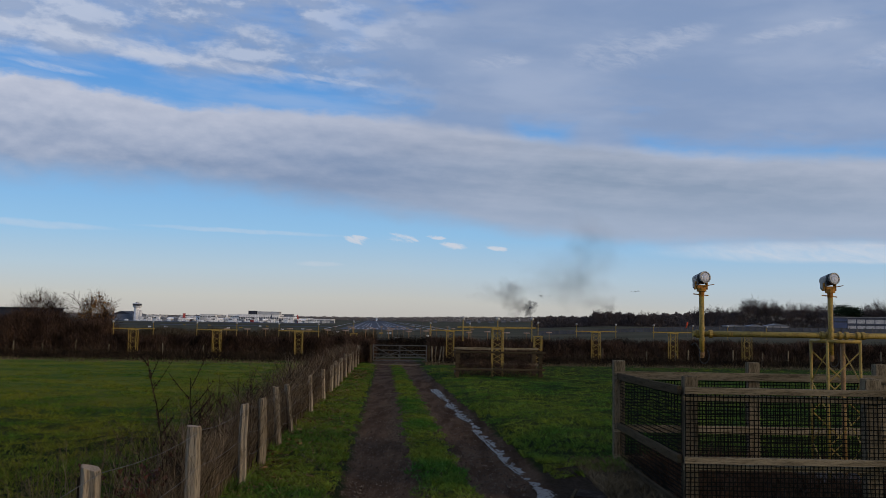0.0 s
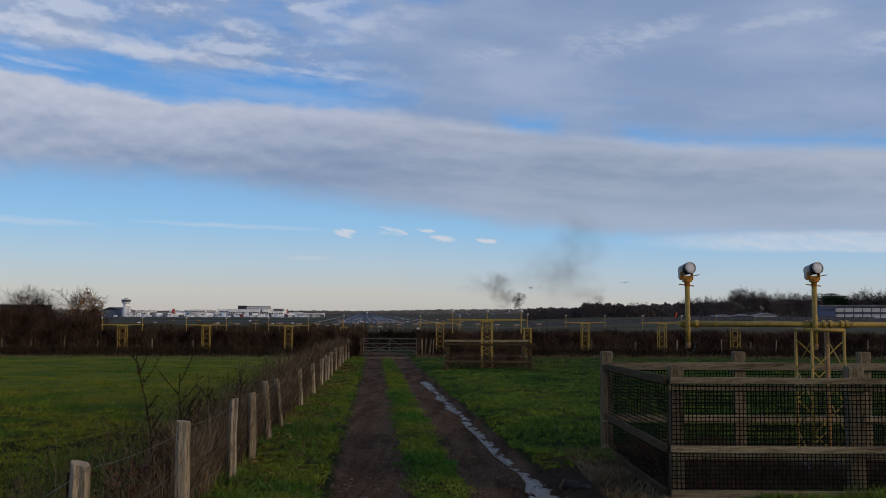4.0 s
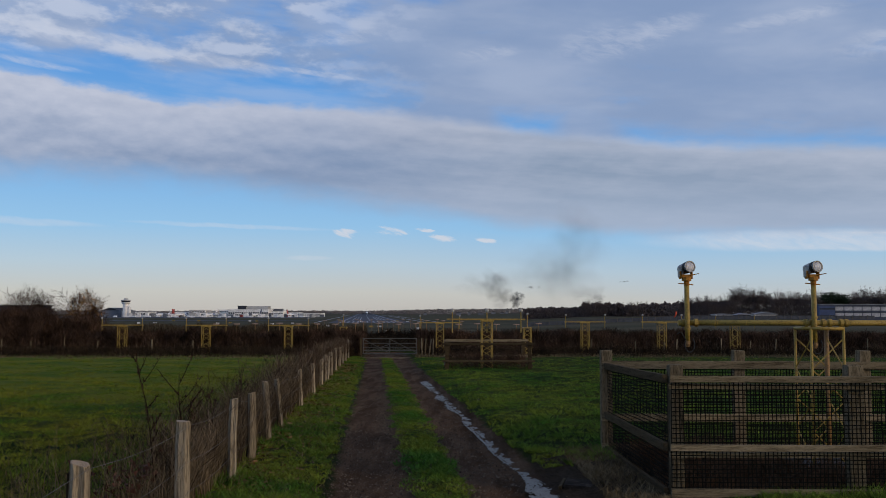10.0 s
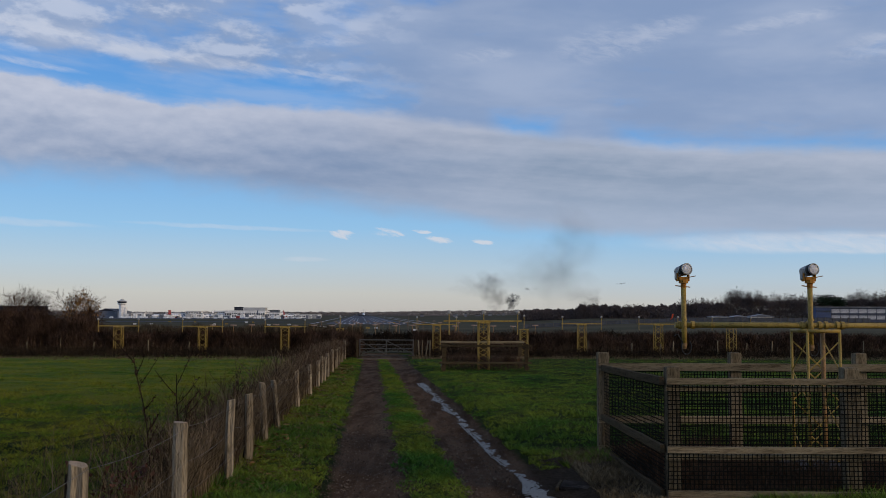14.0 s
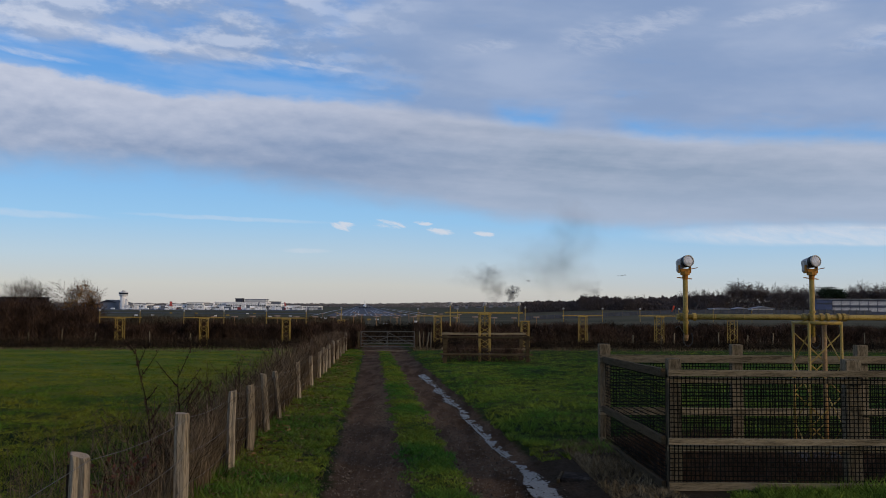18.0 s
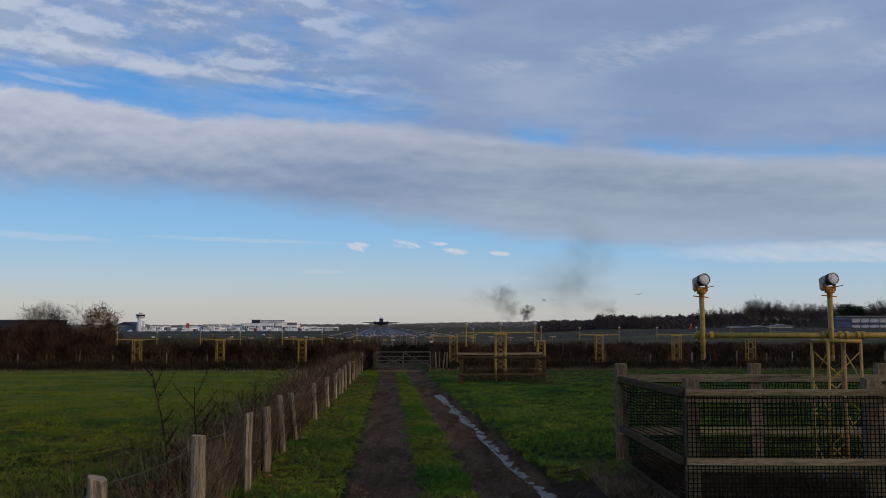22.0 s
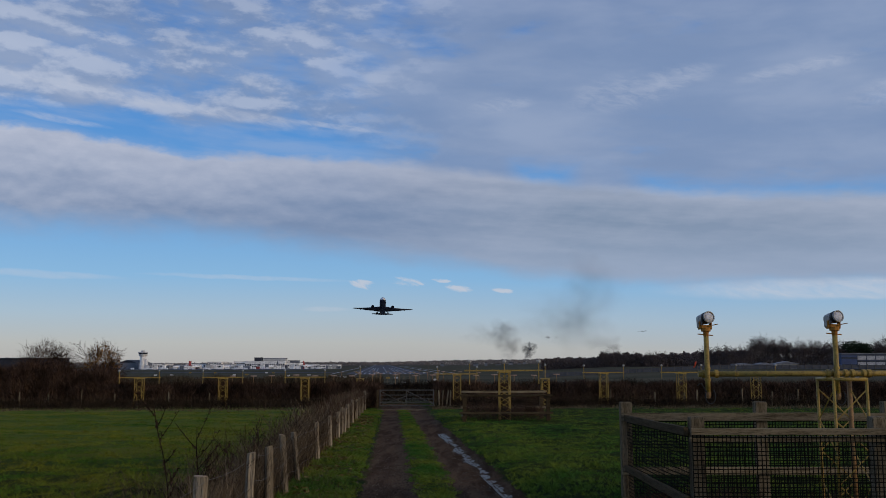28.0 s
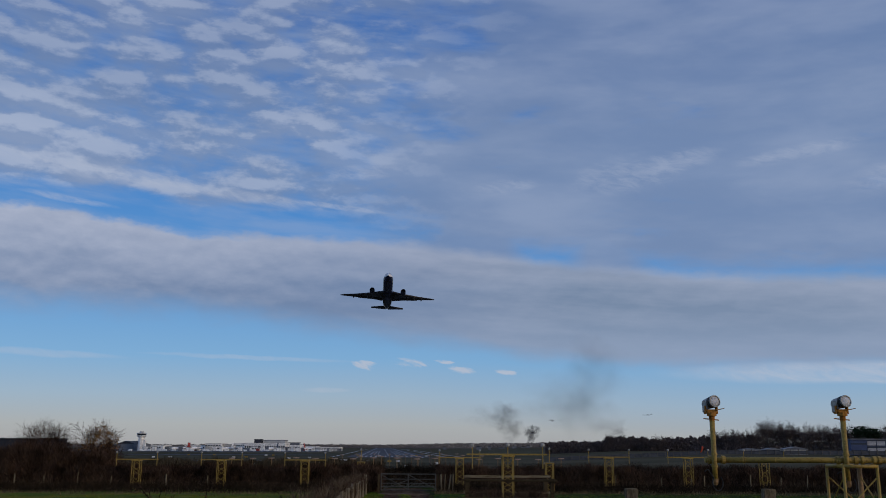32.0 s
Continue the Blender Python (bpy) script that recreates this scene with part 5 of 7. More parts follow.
def build_near_lights():
    stand = thing("approach_light_stand", "yellow lattice stand with two large approach lamps in the pen", "light stand", at=None)
    yp, zp = 12.2, 1.66
    pipe = Geo().pipe([(3.18, yp, zp), (5.0, yp, zp), (8.6, yp, zp)], 0.038, 14)
    part("crossbar", pipe, YELLOW, stand, "weathered yellow steel pipe", True)
    part("end_cap", Geo().pipe([(3.172, yp, zp), (3.205, yp, zp)], 0.041, 14), YELLOW, stand, smooth=False)
    lamp_pole(stand, 3.275, yp - 0.075, zp, 2.17, 1.39)
    lamp_pole(stand, 4.985, yp - 0.075, zp, 2.175, 1.37)
    for x in (3.235, 3.41, 3.66, 3.69, 4.08, 4.83, 4.90, 4.98, 5.13, 5.22, 5.37, 5.44, 5.50, 6.1):
        w = 0.022 if x in (3.235, 3.41, 4.90, 4.98, 5.13, 5.22, 5.37, 5.44) else 0.008
        part("pipe_clamp", Geo().pipe([(x - w, yp, zp), (x + w, yp, zp)], 0.055 if w > 0.01 else 0.0415, 14), YELLOW, stand)
    # box frame of angle legs
    cx, cy, half = 5.10, 12.27, 0.225
    turn = Matrix.Rotation(radians(5), 3, "Z")
    base, top = SLOPE * cy - 0.05, 1.605
    feet = [Vector((cx, cy, 0)) + turn @ Vector((a * half, b * half, 0)) for a, b in ((-1, -1), (1, -1), (1, 1), (-1, 1))]
    for k, p in enumerate(feet):
        part("leg", Geo().pipe([(p.x, p.y, base), (p.x, p.y, top)], 0.020 if k != 2 else 0.033, 10), YELLOW if k != 2 else FADED, stand, "" if k != 2 else "rust-faded thick steel leg", smooth=True)
    for a, b in ((0, 1), (1, 2), (2, 3), (3, 0)):
        p, q = feet[a], feet[b]
        part("top_beam", Geo().pipe([(p.x, p.y, top - 0.02), (q.x, q.y, top - 0.02)], 0.024, 8), YELLOW, stand, smooth=True)
        cells = 4
        for i in range(cells):
            z0, z1 = base + 0.1 + (top - 0.25 - base) * i / cells, base + 0.1 + (top - 0.25 - base) * (i + 1) / cells
            s, e = (p, q) if i % 2 else (q, p)
            part("brace", Geo().pipe([(s.x, s.y, z0), (e.x, e.y, z1)], 0.0095, 6), YELLOW, stand)
    part("base_block", Geo().box(cx - 0.45, cy - 0.45, base - 0.1, cx + 0.45, cy + 0.45, base + 0.07, 0.03), DARK, stand, "dark concrete footing")


# ---- second pen with its light ----
def build_far_pen():
    rng = random.Random(18)
    pen = thing("timber_pen", "small weathered timber rail pen round an approach light", "fence")
    x0, x1, yf, yb = 0.14, 3.71, 39.0, 42.8
    zf, zb = SLOPE * yf - 0.10, SLOPE * yb - 0.02
    for x in (x0, x0 + 1.93, x1):
        if x != x0 + 1.93:
            part("post", square_post(0.16, 0.16, 1.38, rng), DARKRAIL, pen, at=pose(x, yf, zf))
        part("post", square_post(0.18, 0.18, 1.42, rng), DARKRAIL, pen, at=pose(x + 0.05, yb, zb))
    # front rails darker, back rails paler: shaded and lit wood set by colour
    for h in (1.31, 0.58):
        part("rail", plank(x1 - x0 + 0.4, 0.10, 0.085, rng), DARKRAIL, pen, at=pose((x0 + x1) / 2, yf - 0.14, zf + h))
        part("rail", plank(x1 - x0 + 0.4, 0.06, 0.11, rng), RAILWOOD, pen, at=pose((x0 + x1) / 2 + 0.05, yb - 0.12, zb + h + 0.03))
    for x in (x0 - 0.1, x1 + 0.1):
        for h in (1.25, 0.42):
            part("rail", plank(yb - yf + 0.2, 0.06, 0.09, rng), DARKRAIL, pen, at=pose(x, (yf + yb) / 2, (zf + zb) / 2 + h - 0.06, 0, 0, 90))
    part("fallen_rail", plank(1.3, 0.06, 0.14, rng), DARKRAIL, pen, at=pose(x1 - 0.9, yf - 0.5, zf + 0.05, 0, 2, 3))


def lattice_panel(width, height, cells, r, sides=4):
    geo = Geo()
    for i in range(cells):
        z0, z1 = height * i / cells, height * (i + 1) / cells
        s = 1 if i % 2 else -1
        geo.pipe([(-s * width / 2, 0, z0), (s * width / 2, 0, z1)], r, sides)
    return geo


def light_mast(name, label, width, height, bar, lamps, r=0.03, lamp_h=0.55, drop=0.35, cells=6, group="", lamp_r=0.07):
    """Lattice column with a crossbar and small lamps on stems."""
    mast = thing(name, label, "light mast", group)
    h = width / 2
    leg = Geo().pipe([(0, 0, -0.2), (0, 0, height)], r, 6).mesh("leg", YELLOW)
    for a, b in ((-h, -h), (h, -h), (h, h), (-h, h)):
        part("leg", leg, YELLOW, mast, at=pose(a, b, 0))
    panel = lattice_panel(width, height, cells, r * 0.55).mesh("lattice", YELLOW)
    for k in range(4):
        part("lattice", panel, YELLOW, mast, "yellow zigzag bracing", at=pose(0, 0, 0, 0, 0, 90 * k) @ pose(0, -h, 0))
    part("cap_plate", Geo().box(-h - 0.05, -h - 0.05, height, h + 0.05, h + 0.05, height + 0.07, 0.01), YELLOW, mast)
    if bar:
        part("crossbar", Geo().box(bar[0], -0.04, height + 0.07, bar[1], 0.04, height + 0.14, 0.012), YELLOW, mast, "yellow steel crossbar")
    for x in lamps:
        stem = part("lamp_stem", Geo().pipe([(0, 0, -drop), (0, 0, lamp_h)], 0.026, 8), YELLOW, mast, at=pose(x, -0.08, height + 0.1))
        part("lamp", Geo().pipe([(0, 0.08, lamp_h + 0.03), (0, 0.0, lamp_h + 0.04), (0, -0.09, lamp_h + 0.05)], [lamp_r * 0.6, lamp_r, lamp_r * 1.05], 10), HOUSING, stem, "small pale round lamp", True)
    return mast


def build_masts():
    m = light_mast("approach_light_mast", "tall yellow lattice mast with three lamps on a crossbar", 0.46, 2.08, (-1.80, 1.75), (-1.56, 0.0, 1.54), 0.024, 0.36, 0.6, 8, lamp_r=0.085)
    m.matrix_basis = pose(1.93, 40.6, SLOPE * 40.6 + 0.1, 0, 0, 4)
    label = "yellow lattice mast with a lamp at each end of its crossbar"
    grp = "approach lights before the hedge"
    y = 64.0
    one = light_mast("approach_light_mast", label, 0.52, 2.02, (-1.48, 1.48), (-1.40, 1.40), 0.024, 0.45, 0.42, 6, grp)
    spots = (217, 365, 510, 777, 1033, 1168, 1297)
    for k, px in enumerate(spots):
        m = one if k == 0 else copy_thing(one, Matrix())
        m.matrix_basis = pose((px - 784) / 1590 * y, y, SLOPE * y + float(np.interp(px, (510, 777, 1033), (0.0, 0.2, 0.27))), 0, 0, 3)
    single = light_mast("approach_light_mast", "short yellow lattice mast with a single lamp", 0.46, 1.72, None, (0.0,), 0.03, 0.78, 0.0, 6, grp)
    single.matrix_basis = pose((931 - 784) / 1590 * 58, 58, SLOPE * 58 + 0.2, 0, 0, 3)
    second = copy_thing(single, pose((607 - 784) / 1590 * 66, 66, SLOPE * 66 + 0.25, 0, 0, 3))
    # rows of low lamps on stakes between hedge and runway
    rng = random.Random(4)
    stake = thing("approach_lamp_stake", "low approach lamp with a pale hood on a rust-faded stake", "lamp", "low approach lamps towards the runway")
    part("stake", Geo().pipe([(0, 0, -3.0), (0, 0, 0)], 0.036, 6), FADED, stake)
    part("hood", Geo().box(-0.34, -0.10, -0.02, 0.34, 0.10, 0.11, 0.03), material("faded_pink_hood", (0.22, 0.14, 0.09), (0.36, 0.26, 0.20), None, 3.0, 20.0, 0.6), stake, "faded pale hood")
    first = True
    for row, count, gap, shift in ((104, 17, 2.3, -3.6), (128, 7, 2.7, 0), (156, 9, 2.9, 0), (190, 7, 3.4, 0)):
        for k in range(count):
            x = axis(row) + shift + (k - count / 2 + 0.5) * gap + rng.uniform(-0.3, 0.3)
            at = pose(x, row, 0.42 - (row - 104) * 0.003 + rng.uniform(-0.1, 0.05), 0, 0, 4)
            if first:
                stake.matrix_basis, first = at, False
            else:
                copy_thing(stake, at)


# ---- gate and hedges ----
def build_gate():
    rng = random.Random(6)
    y, xl, xr = 60.0, -5.36, -1.82
    z = SLOPE * y + 0.12
    gate = thing("field_gate", "closed galvanised five-bar field gate across the track", "gate")
    for x in (xl, xr):
        part("stile", Geo().pipe([(x, y, z + 0.08), (x, y, z + 1.16)], 0.035, 8), GATEBAR, gate)
    for h in (0.12, 0.32, 0.54, 0.80, 1.12):
        part("bar", Geo().pipe([(xl, y, z + h), (xr, y, z + h)], 0.027 if h < 1 else 0.034, 8), GATEBAR, gate)
    third = (xr - xl) / 2
    part("upright", Geo().pipe([(xl + third, y - 0.03, z + 0.12), (xl + third, y - 0.03, z + 1.12)], 0.027, 6), GATEBAR, gate)
    for a, b in (((xl, 1.08), (xl + third, 0.15)), ((xl + third * 0.1, 0.2), (xl + third, 0.75)), ((xr, 0.2), (xl + third, 1.08))):
        part("brace", Geo().pipe([(a[0], y - 0.03, z + a[1]), (b[0], y - 0.03, z + b[1])], 0.024, 6), GATEBAR, gate)
    for x in (xl - 0.16, xr + 0.16):
        post = part("gate_post", square_post(0.12, 0.12, 1.12, rng), DARKRAIL, None, at=pose(x, y, z))
        tagged(post, "stout weathered timber gate post", "post", "gate posts")
    for x, lean in ((-1.40, -3), (-1.24, 5), (-0.98, 11), (-0.72, 3)):
        post = part("old_post", split_post(0.042, 1.15, rng), OLDWOOD, None, at=pose(x, y - 0.9, z, 0, lean, 40))
        tagged(post, "leaning grey timber stake beside the gate", "post", "stakes beside the gate")
    slab = part("sill", Geo().box(xl - 0.1, y - 1.0, z - 0.3, xr - 0.3, y - 0.7, z - 0.06, 0.02), material("muddy_concrete", (0.085, 0.066, 0.050), (0.16, 0.13, 0.10), None, 3.0, 20.0, 0.9), None)
    tagged(slab, "muddy concrete sill before the gate", "slab", "", "structure")


def hedge(name, label, x0, x1, y, depth, height, n, seed, mat=HEDGE, length=0.55, width=0.035, lift=0.0):
    """A clipped leafless hedge out of crowded twigs with a ragged outline."""
    g = np.random.default_rng(seed)
    xs = x0 + (x1 - x0) * g.random(n)
    crest = height * (0.90 + 0.07 * np.sin(xs * 0.7 + seed) + 0.05 * np.sin(xs * 2.3) + 0.03 * np.sin(xs * 5.1))
    zs = crest * g.random(n) ** 0.8
    ys = y + (g.random(n) - 0.5) * depth * np.sqrt(np.clip(1.15 - (zs / crest) ** 3, 0.1, 1))
    base = np.array([land(0, yy) for yy in (y - depth, y)]).mean() + lift
    tri = blades(np.column_stack([xs, ys]), length * (0.3 + 0.7 * g.random(n)), np.full(n, width), 0.2 + 1.1 * g.random(n), g, base + zs)
    return triangles(name, mat, tri, label, "hedge")


def build_hedges():
    hedge("hedge", "dark brown leafless clipped hedge beyond the pasture", -36, -5.7, 65.6, 2.2, 1.66, 50000, 1)
    hedge("hedge", "dark brown leafless clipped hedge beyond the pasture", -2.0, 40, 65.6, 2.2, 1.66, 56000, 2)
    hedge("hedge", "tall ragged thorn growth in the hedge under the trees", -36, -25.6, 66.5, 3.0, 2.85, 30000, 5, HEDGE, 0.8, 0.032)
    hedge("hedge", "rounded reddish-brown hedge end beside the gate", -7.3, -5.55, 62.0, 2.6, 1.55, 7000, 3, HEDGE)
    hedge("hedge", "darker hedge on the far side of the lane", -60, 70, 77.0, 2.6, 1.58, 76000, 4, TWIG, 0.7, 0.055)
    hedge("dead_weeds", "low dark dead weeds at the foot of the hedge", -36, -5.9, 60.2, 6.4, 0.38, 20000, 6, TWIG, 0.5, 0.022)
    hedge("dead_weeds", "low dark dead weeds at the foot of the hedge", -1.6, 40, 60.6, 5.2, 0.40, 22000, 7, TWIG, 0.5, 0.022)
    hedge("dead_weeds", "rank dead weeds inside the small timber pen", 0.2, 3.7, 41.0, 3.0, 0.55, 3200, 8, HEDGE, 0.45, 0.016, 0.05)
    hedge("scrub", "rough brown scrub on the edge of the airfield", -82, -13, 150.0, 9.0, 2.35, 36000, 10, SCRUB, 1.0, 0.10)
    g = np.random.default_rng(90)
    for label, x0, x1, n in (("thin pale dead stalks standing before the hedge", -35.0, -6.0, 1500), ("thin pale dead stalks standing before the hedge", -1.5, 39.0, 2600)):
        xs = x0 + (x1 - x0) * g.random(n)
        keep = np.sin(xs * 1.7) + np.sin(xs * 0.6 + 1) + g.random(n) * 2 > 0.6
        xs = xs[keep]
        n = len(xs)
        ys = 61.5 + 2.6 * g.random(n)
        tri = blades(np.column_stack([xs, ys]), 0.35 + 0.9 * g.random(n) ** 1.6, np.full(n, 0.022), 0.05 + 0.25 * g.random(n), g, ground_height(xs, ys))
        triangles("dead_stalks", STEM, tri, label, "weeds")
    rng = random.Random(9)
    for px in (5, 57, 115, 173, 270, 343, 1043, 1122, 1172, 1193, 1273, 1323, 1368, 1530):
        x = (px - 784) / 1590 * 61.5
        post = part("stake", split_post(0.038, 1.0 + 0.35 * rng.random(), rng), OLDWOOD, None, at=pose(x, 61.5, land(x, 61.5), rng.uniform(-3, 3), rng.uniform(-5, 5), 30))
        tagged(post, "thin grey timber stake before the hedge", "post", "stakes along the hedge")


def twig_dome(tree, mat, mid, radii, n, seed, width, leaves=0, reach=1.0):
    """Fine twigs that crowd a rounded crown and reach out of its skin."""
    g = np.random.default_rng(seed)
    d = g.normal(size=(n, 3))
    d /= np.linalg.norm(d, axis=1)[:, None]
    d[:, 2] = np.abs(d[:, 2]) * 0.9 - 0.25
    lump = 0.78 + 0.22 * np.sin(d[:, 0] * 5.0 + seed) * np.sin(d[:, 2] * 6.0 + d[:, 1] * 4.0)
    c = np.array(mid) + d * np.array(radii) * (0.35 + 0.65 * g.random(n) ** 0.6)[:, None] * lump[:, None]
    way = d + g.normal(size=(n, 3)) * 0.45 + np.array([0, 0, 0.5])
    way /= np.linalg.norm(way, axis=1)[:, None]
    length = (0.30 + 0.50 * g.random(n)) * reach
    side = np.cross(way, g.normal(size=(n, 3)))
    side *= (width / 2 / np.linalg.norm(side, axis=1))[:, None]
    triangles("twig_mass", mat, np.stack([c - side, c + side, c + way * length[:, None]], 1), "fine bare twigs", "", "stuff", tree)
    if leaves:
        pick = c[g.integers(0, n, leaves)] + g.normal(size=(leaves, 3)) * 0.12
        pick = pick[pick[:, 2] < mid[2] + radii[2] * 0.70]
        m = len(pick)
        a, b = g.normal(size=(m, 3)) * 0.07, g.normal(size=(m, 3)) * 0.07
        triangles("leaves", BRONZE, np.stack([pick, pick + a, pick + b], 1), "last bronze leaves", "", "stuff", tree)


def build_hedge_trees():
    y = 70.0
    px = lambda p: (p - 784) / 1590 * y
    z = SLOPE * y
    grp = "trees in the hedge"
    t = bare_tree("tree", "broad leafless thorn tree standing in the hedge", pose(px(50), y, z, 0, 0, 20), 71, 4.6, HEDGE, 0.78, 3, 0.09, (20, 8, 6), thick=0.010, group=grp, first=0.15)
    twig_dome(t, HEDGE, (0, 0, 3.2), (2.7, 1.8, 2.9), 3200, 5, 0.014, 0, 1.0)
    t = bare_tree("tree", "tree with the last bronze leaves standing in the hedge", pose(px(147), y, z, 0, 0, 200), 74, 4.6, HEDGE, 0.66, 3, 0.08, (18, 7, 6), thick=0.010, group=grp, first=0.2)
    twig_dome(t, HEDGE, (0, 0, 3.3), (1.7, 1.3, 2.9), 1100, 6, 0.013, 1300, 1.0)
    for p, h, seed, n in ((98, 3.0, 77, 700), (-8, 3.4, 78, 900), (120, 2.6, 79, 500)):
        t = bare_tree("tree", "small leafless thorn bush rising from the hedge", pose(px(p), y + 1, z, 0, 0, seed), seed, h, HEDGE, 0.8, 3, 0.06, (7, 5, 4), thick=0.011, group=grp, first=0.1)
        twig_dome(t, HEDGE, (0, 0, h * 0.65), (1.2, 1.0, h * 0.33), n, seed, 0.02)


# ---- airfield ----
def strip(name, mat, parent, s0, s1, o0, o1, z):
    """A flat strip along the runway: from s0 to s1 metres ahead, o0 to o1 metres from the axis, 60 mm thick."""
    geo = Geo()
    pts = [(axis(s0) + o0, s0), (axis(s0) + o1, s0), (axis(s1) + o1, s1), (axis(s1) + o0, s1)]
    geo.loft([[(x, y, h) for x, y in pts] for h in (z - 0.06, z)])
    return part(name, geo, mat, parent)


def build_runway():
    run = thing("runway", "long grey tarmac runway with white markings", "runway", "", "structure")
    z = FLAT + 0.18
    strip("tarmac", TARMAC, run, 630, 3700, -30, 30, z)
    for o in (-22.5, 21.6):
        strip("edge_line", PAINT, run, 610, 3700, o, o + 0.9, z + 0.07)
    for k in range(12):
        o = -21.0 + 3.6 * k + (1.2 if k >= 6 else 0)
        strip("threshold_bar", PAINT, run, 650, 730, o, o + 1.0, z + 0.07)
    for k in range(30):
        s = 740 + k * 60
        strip("centre_dash", PAINT, run, s, s + 30, -0.45, 0.45, z + 0.07)
    for s in (820, 970, 1120, 1270):
        for o in (-16, -12.5, -9, 7.2, 10.7, 14.2):
            strip("touchdown_bar", PAINT, run, s, s + 120, o, o + 0.8, z + 0.07)
    for name, label, y0, y1, x0, x1, mat in (("apron", "grey concrete apron before the terminal", 1130, 1420, -1000, -190, TARMAC), ("taxiway", "grey tarmac taxiway across the airfield", 760, 800, -620, -110, TARMAC),
                                             ("taxiway", "grey tarmac taxiway across the airfield", 470, 484, -330, -80, TARMAC), ("service_road", "grey perimeter service road", 330, 336, -260, 200, TARMAC)):
        pave = thing(name, label, "pavement", "", "structure")
        part("slab", Geo().box(x0, y0, FLAT - 0.2, x1, y1, FLAT + 0.14), mat, pave)
    # narrow strips beside the runway in the pale marking colour
    for o in (-41, 40, 51):
        way = thing("taxiway", "narrow pale taxi strip beside the runway", "taxiway", "", "structure")
        strip("tarmac", PAINT, way, 640, 2300, o, o + 1.3, z + 0.02)


def building(name, label, x0, x1, y, depth, z0, height, wall, roof, rows=0, cols=0, group="", slope=0.0, trim=None):
    """A block with a roof slab, and windows set into its near wall."""
    b = thing(name, label, "building", group)
    geo = Geo().box(x0, y, z0, x1, y + depth, z0 + height)
    part("wall", geo, wall, b)
    r = Geo()
    if slope:
        mid = (x0 + x1) / 2
        r.loft([[(x0 - 0.6, yy, z0 + height), (x1 + 0.6, yy, z0 + height), (x1 + 0.6, yy, z0 + height + 0.3), (mid, yy, z0 + height + slope), (x0 - 0.6, yy, z0 + height + 0.3)] for yy in (y - 0.6, y + depth + 0.6)])
    else:
        r.box(x0 - 0.4, y - 0.4, z0 + height, x1 + 0.4, y + depth + 0.4, z0 + height + max(0.4, height * 0.06))
    part("roof", r, roof, b)
    if rows:
        w, h = (x1 - x0) / cols, height / rows
        pane = Geo().box(-w * 0.34, -0.12, -h * 0.13, w * 0.34, 0.05, h * 0.13).mesh("window", PANE)
        for i in range(cols):
            for j in range(rows):
                part("window", pane, PANE, b, at=pose(x0 + (i + 0.5) * w, y, z0 + (j + 0.55) * h))
    return b


def px_x(px, y):
    return (px - 784) / 1590 * y


def block(name, label, p0, p1, top, y, depth, wall, roof, rows=0, cols=0, slope=0.0, group=""):
    z0 = land(0, y) if p0 < 1000 else rise_at((p0 - 784) / 1590 * y, y)
    ztop = 1.8 + (550 - top) / 1590 * y
    return building(name, label, px_x(p0, y), px_x(p1, y), y, depth, z0 - 0.3, ztop - z0 + 0.3 - slope, wall, roof, rows, cols, group, slope)


def rise_at(x, y):
    return ground_at(x, y)


def build_tower():
    y = 1300.0
    x = px_x(222, y)
    tower = thing("control_tower", "white concrete airport control tower with a wide glazed cab", "tower")
    z = FLAT
    ring = lambda r, h, n=12: [(x + r * math.cos(2 * math.pi * k / n), y + r * math.sin(2 * math.pi * k / n), z + h) for k in range(n)]
    part("shaft", Geo().loft([ring(4.4, -0.3), ring(4.2, 18.5)]), WHITE, tower, smooth=False)
    part("collar", Geo().loft([ring(4.4, 18.5), ring(6.6, 20.4), ring(6.6, 21.2)]), WHITE, tower)
    part("cab_window", Geo().loft([ring(5.9, 21.2), ring(6.6, 23.6)]), PANE, tower, "dark slanted cab glazing")
    part("roof", Geo().loft([ring(7.0, 23.6), ring(6.8, 24.4), ring(2.6, 25.4), ring(2.4, 27.0)]), CONCRETE, tower)
    part("side_shaft", Geo().box(x + 3.5, y - 3, z - 0.3, x + 6.2, y + 3, z + 15), WHITE, tower)


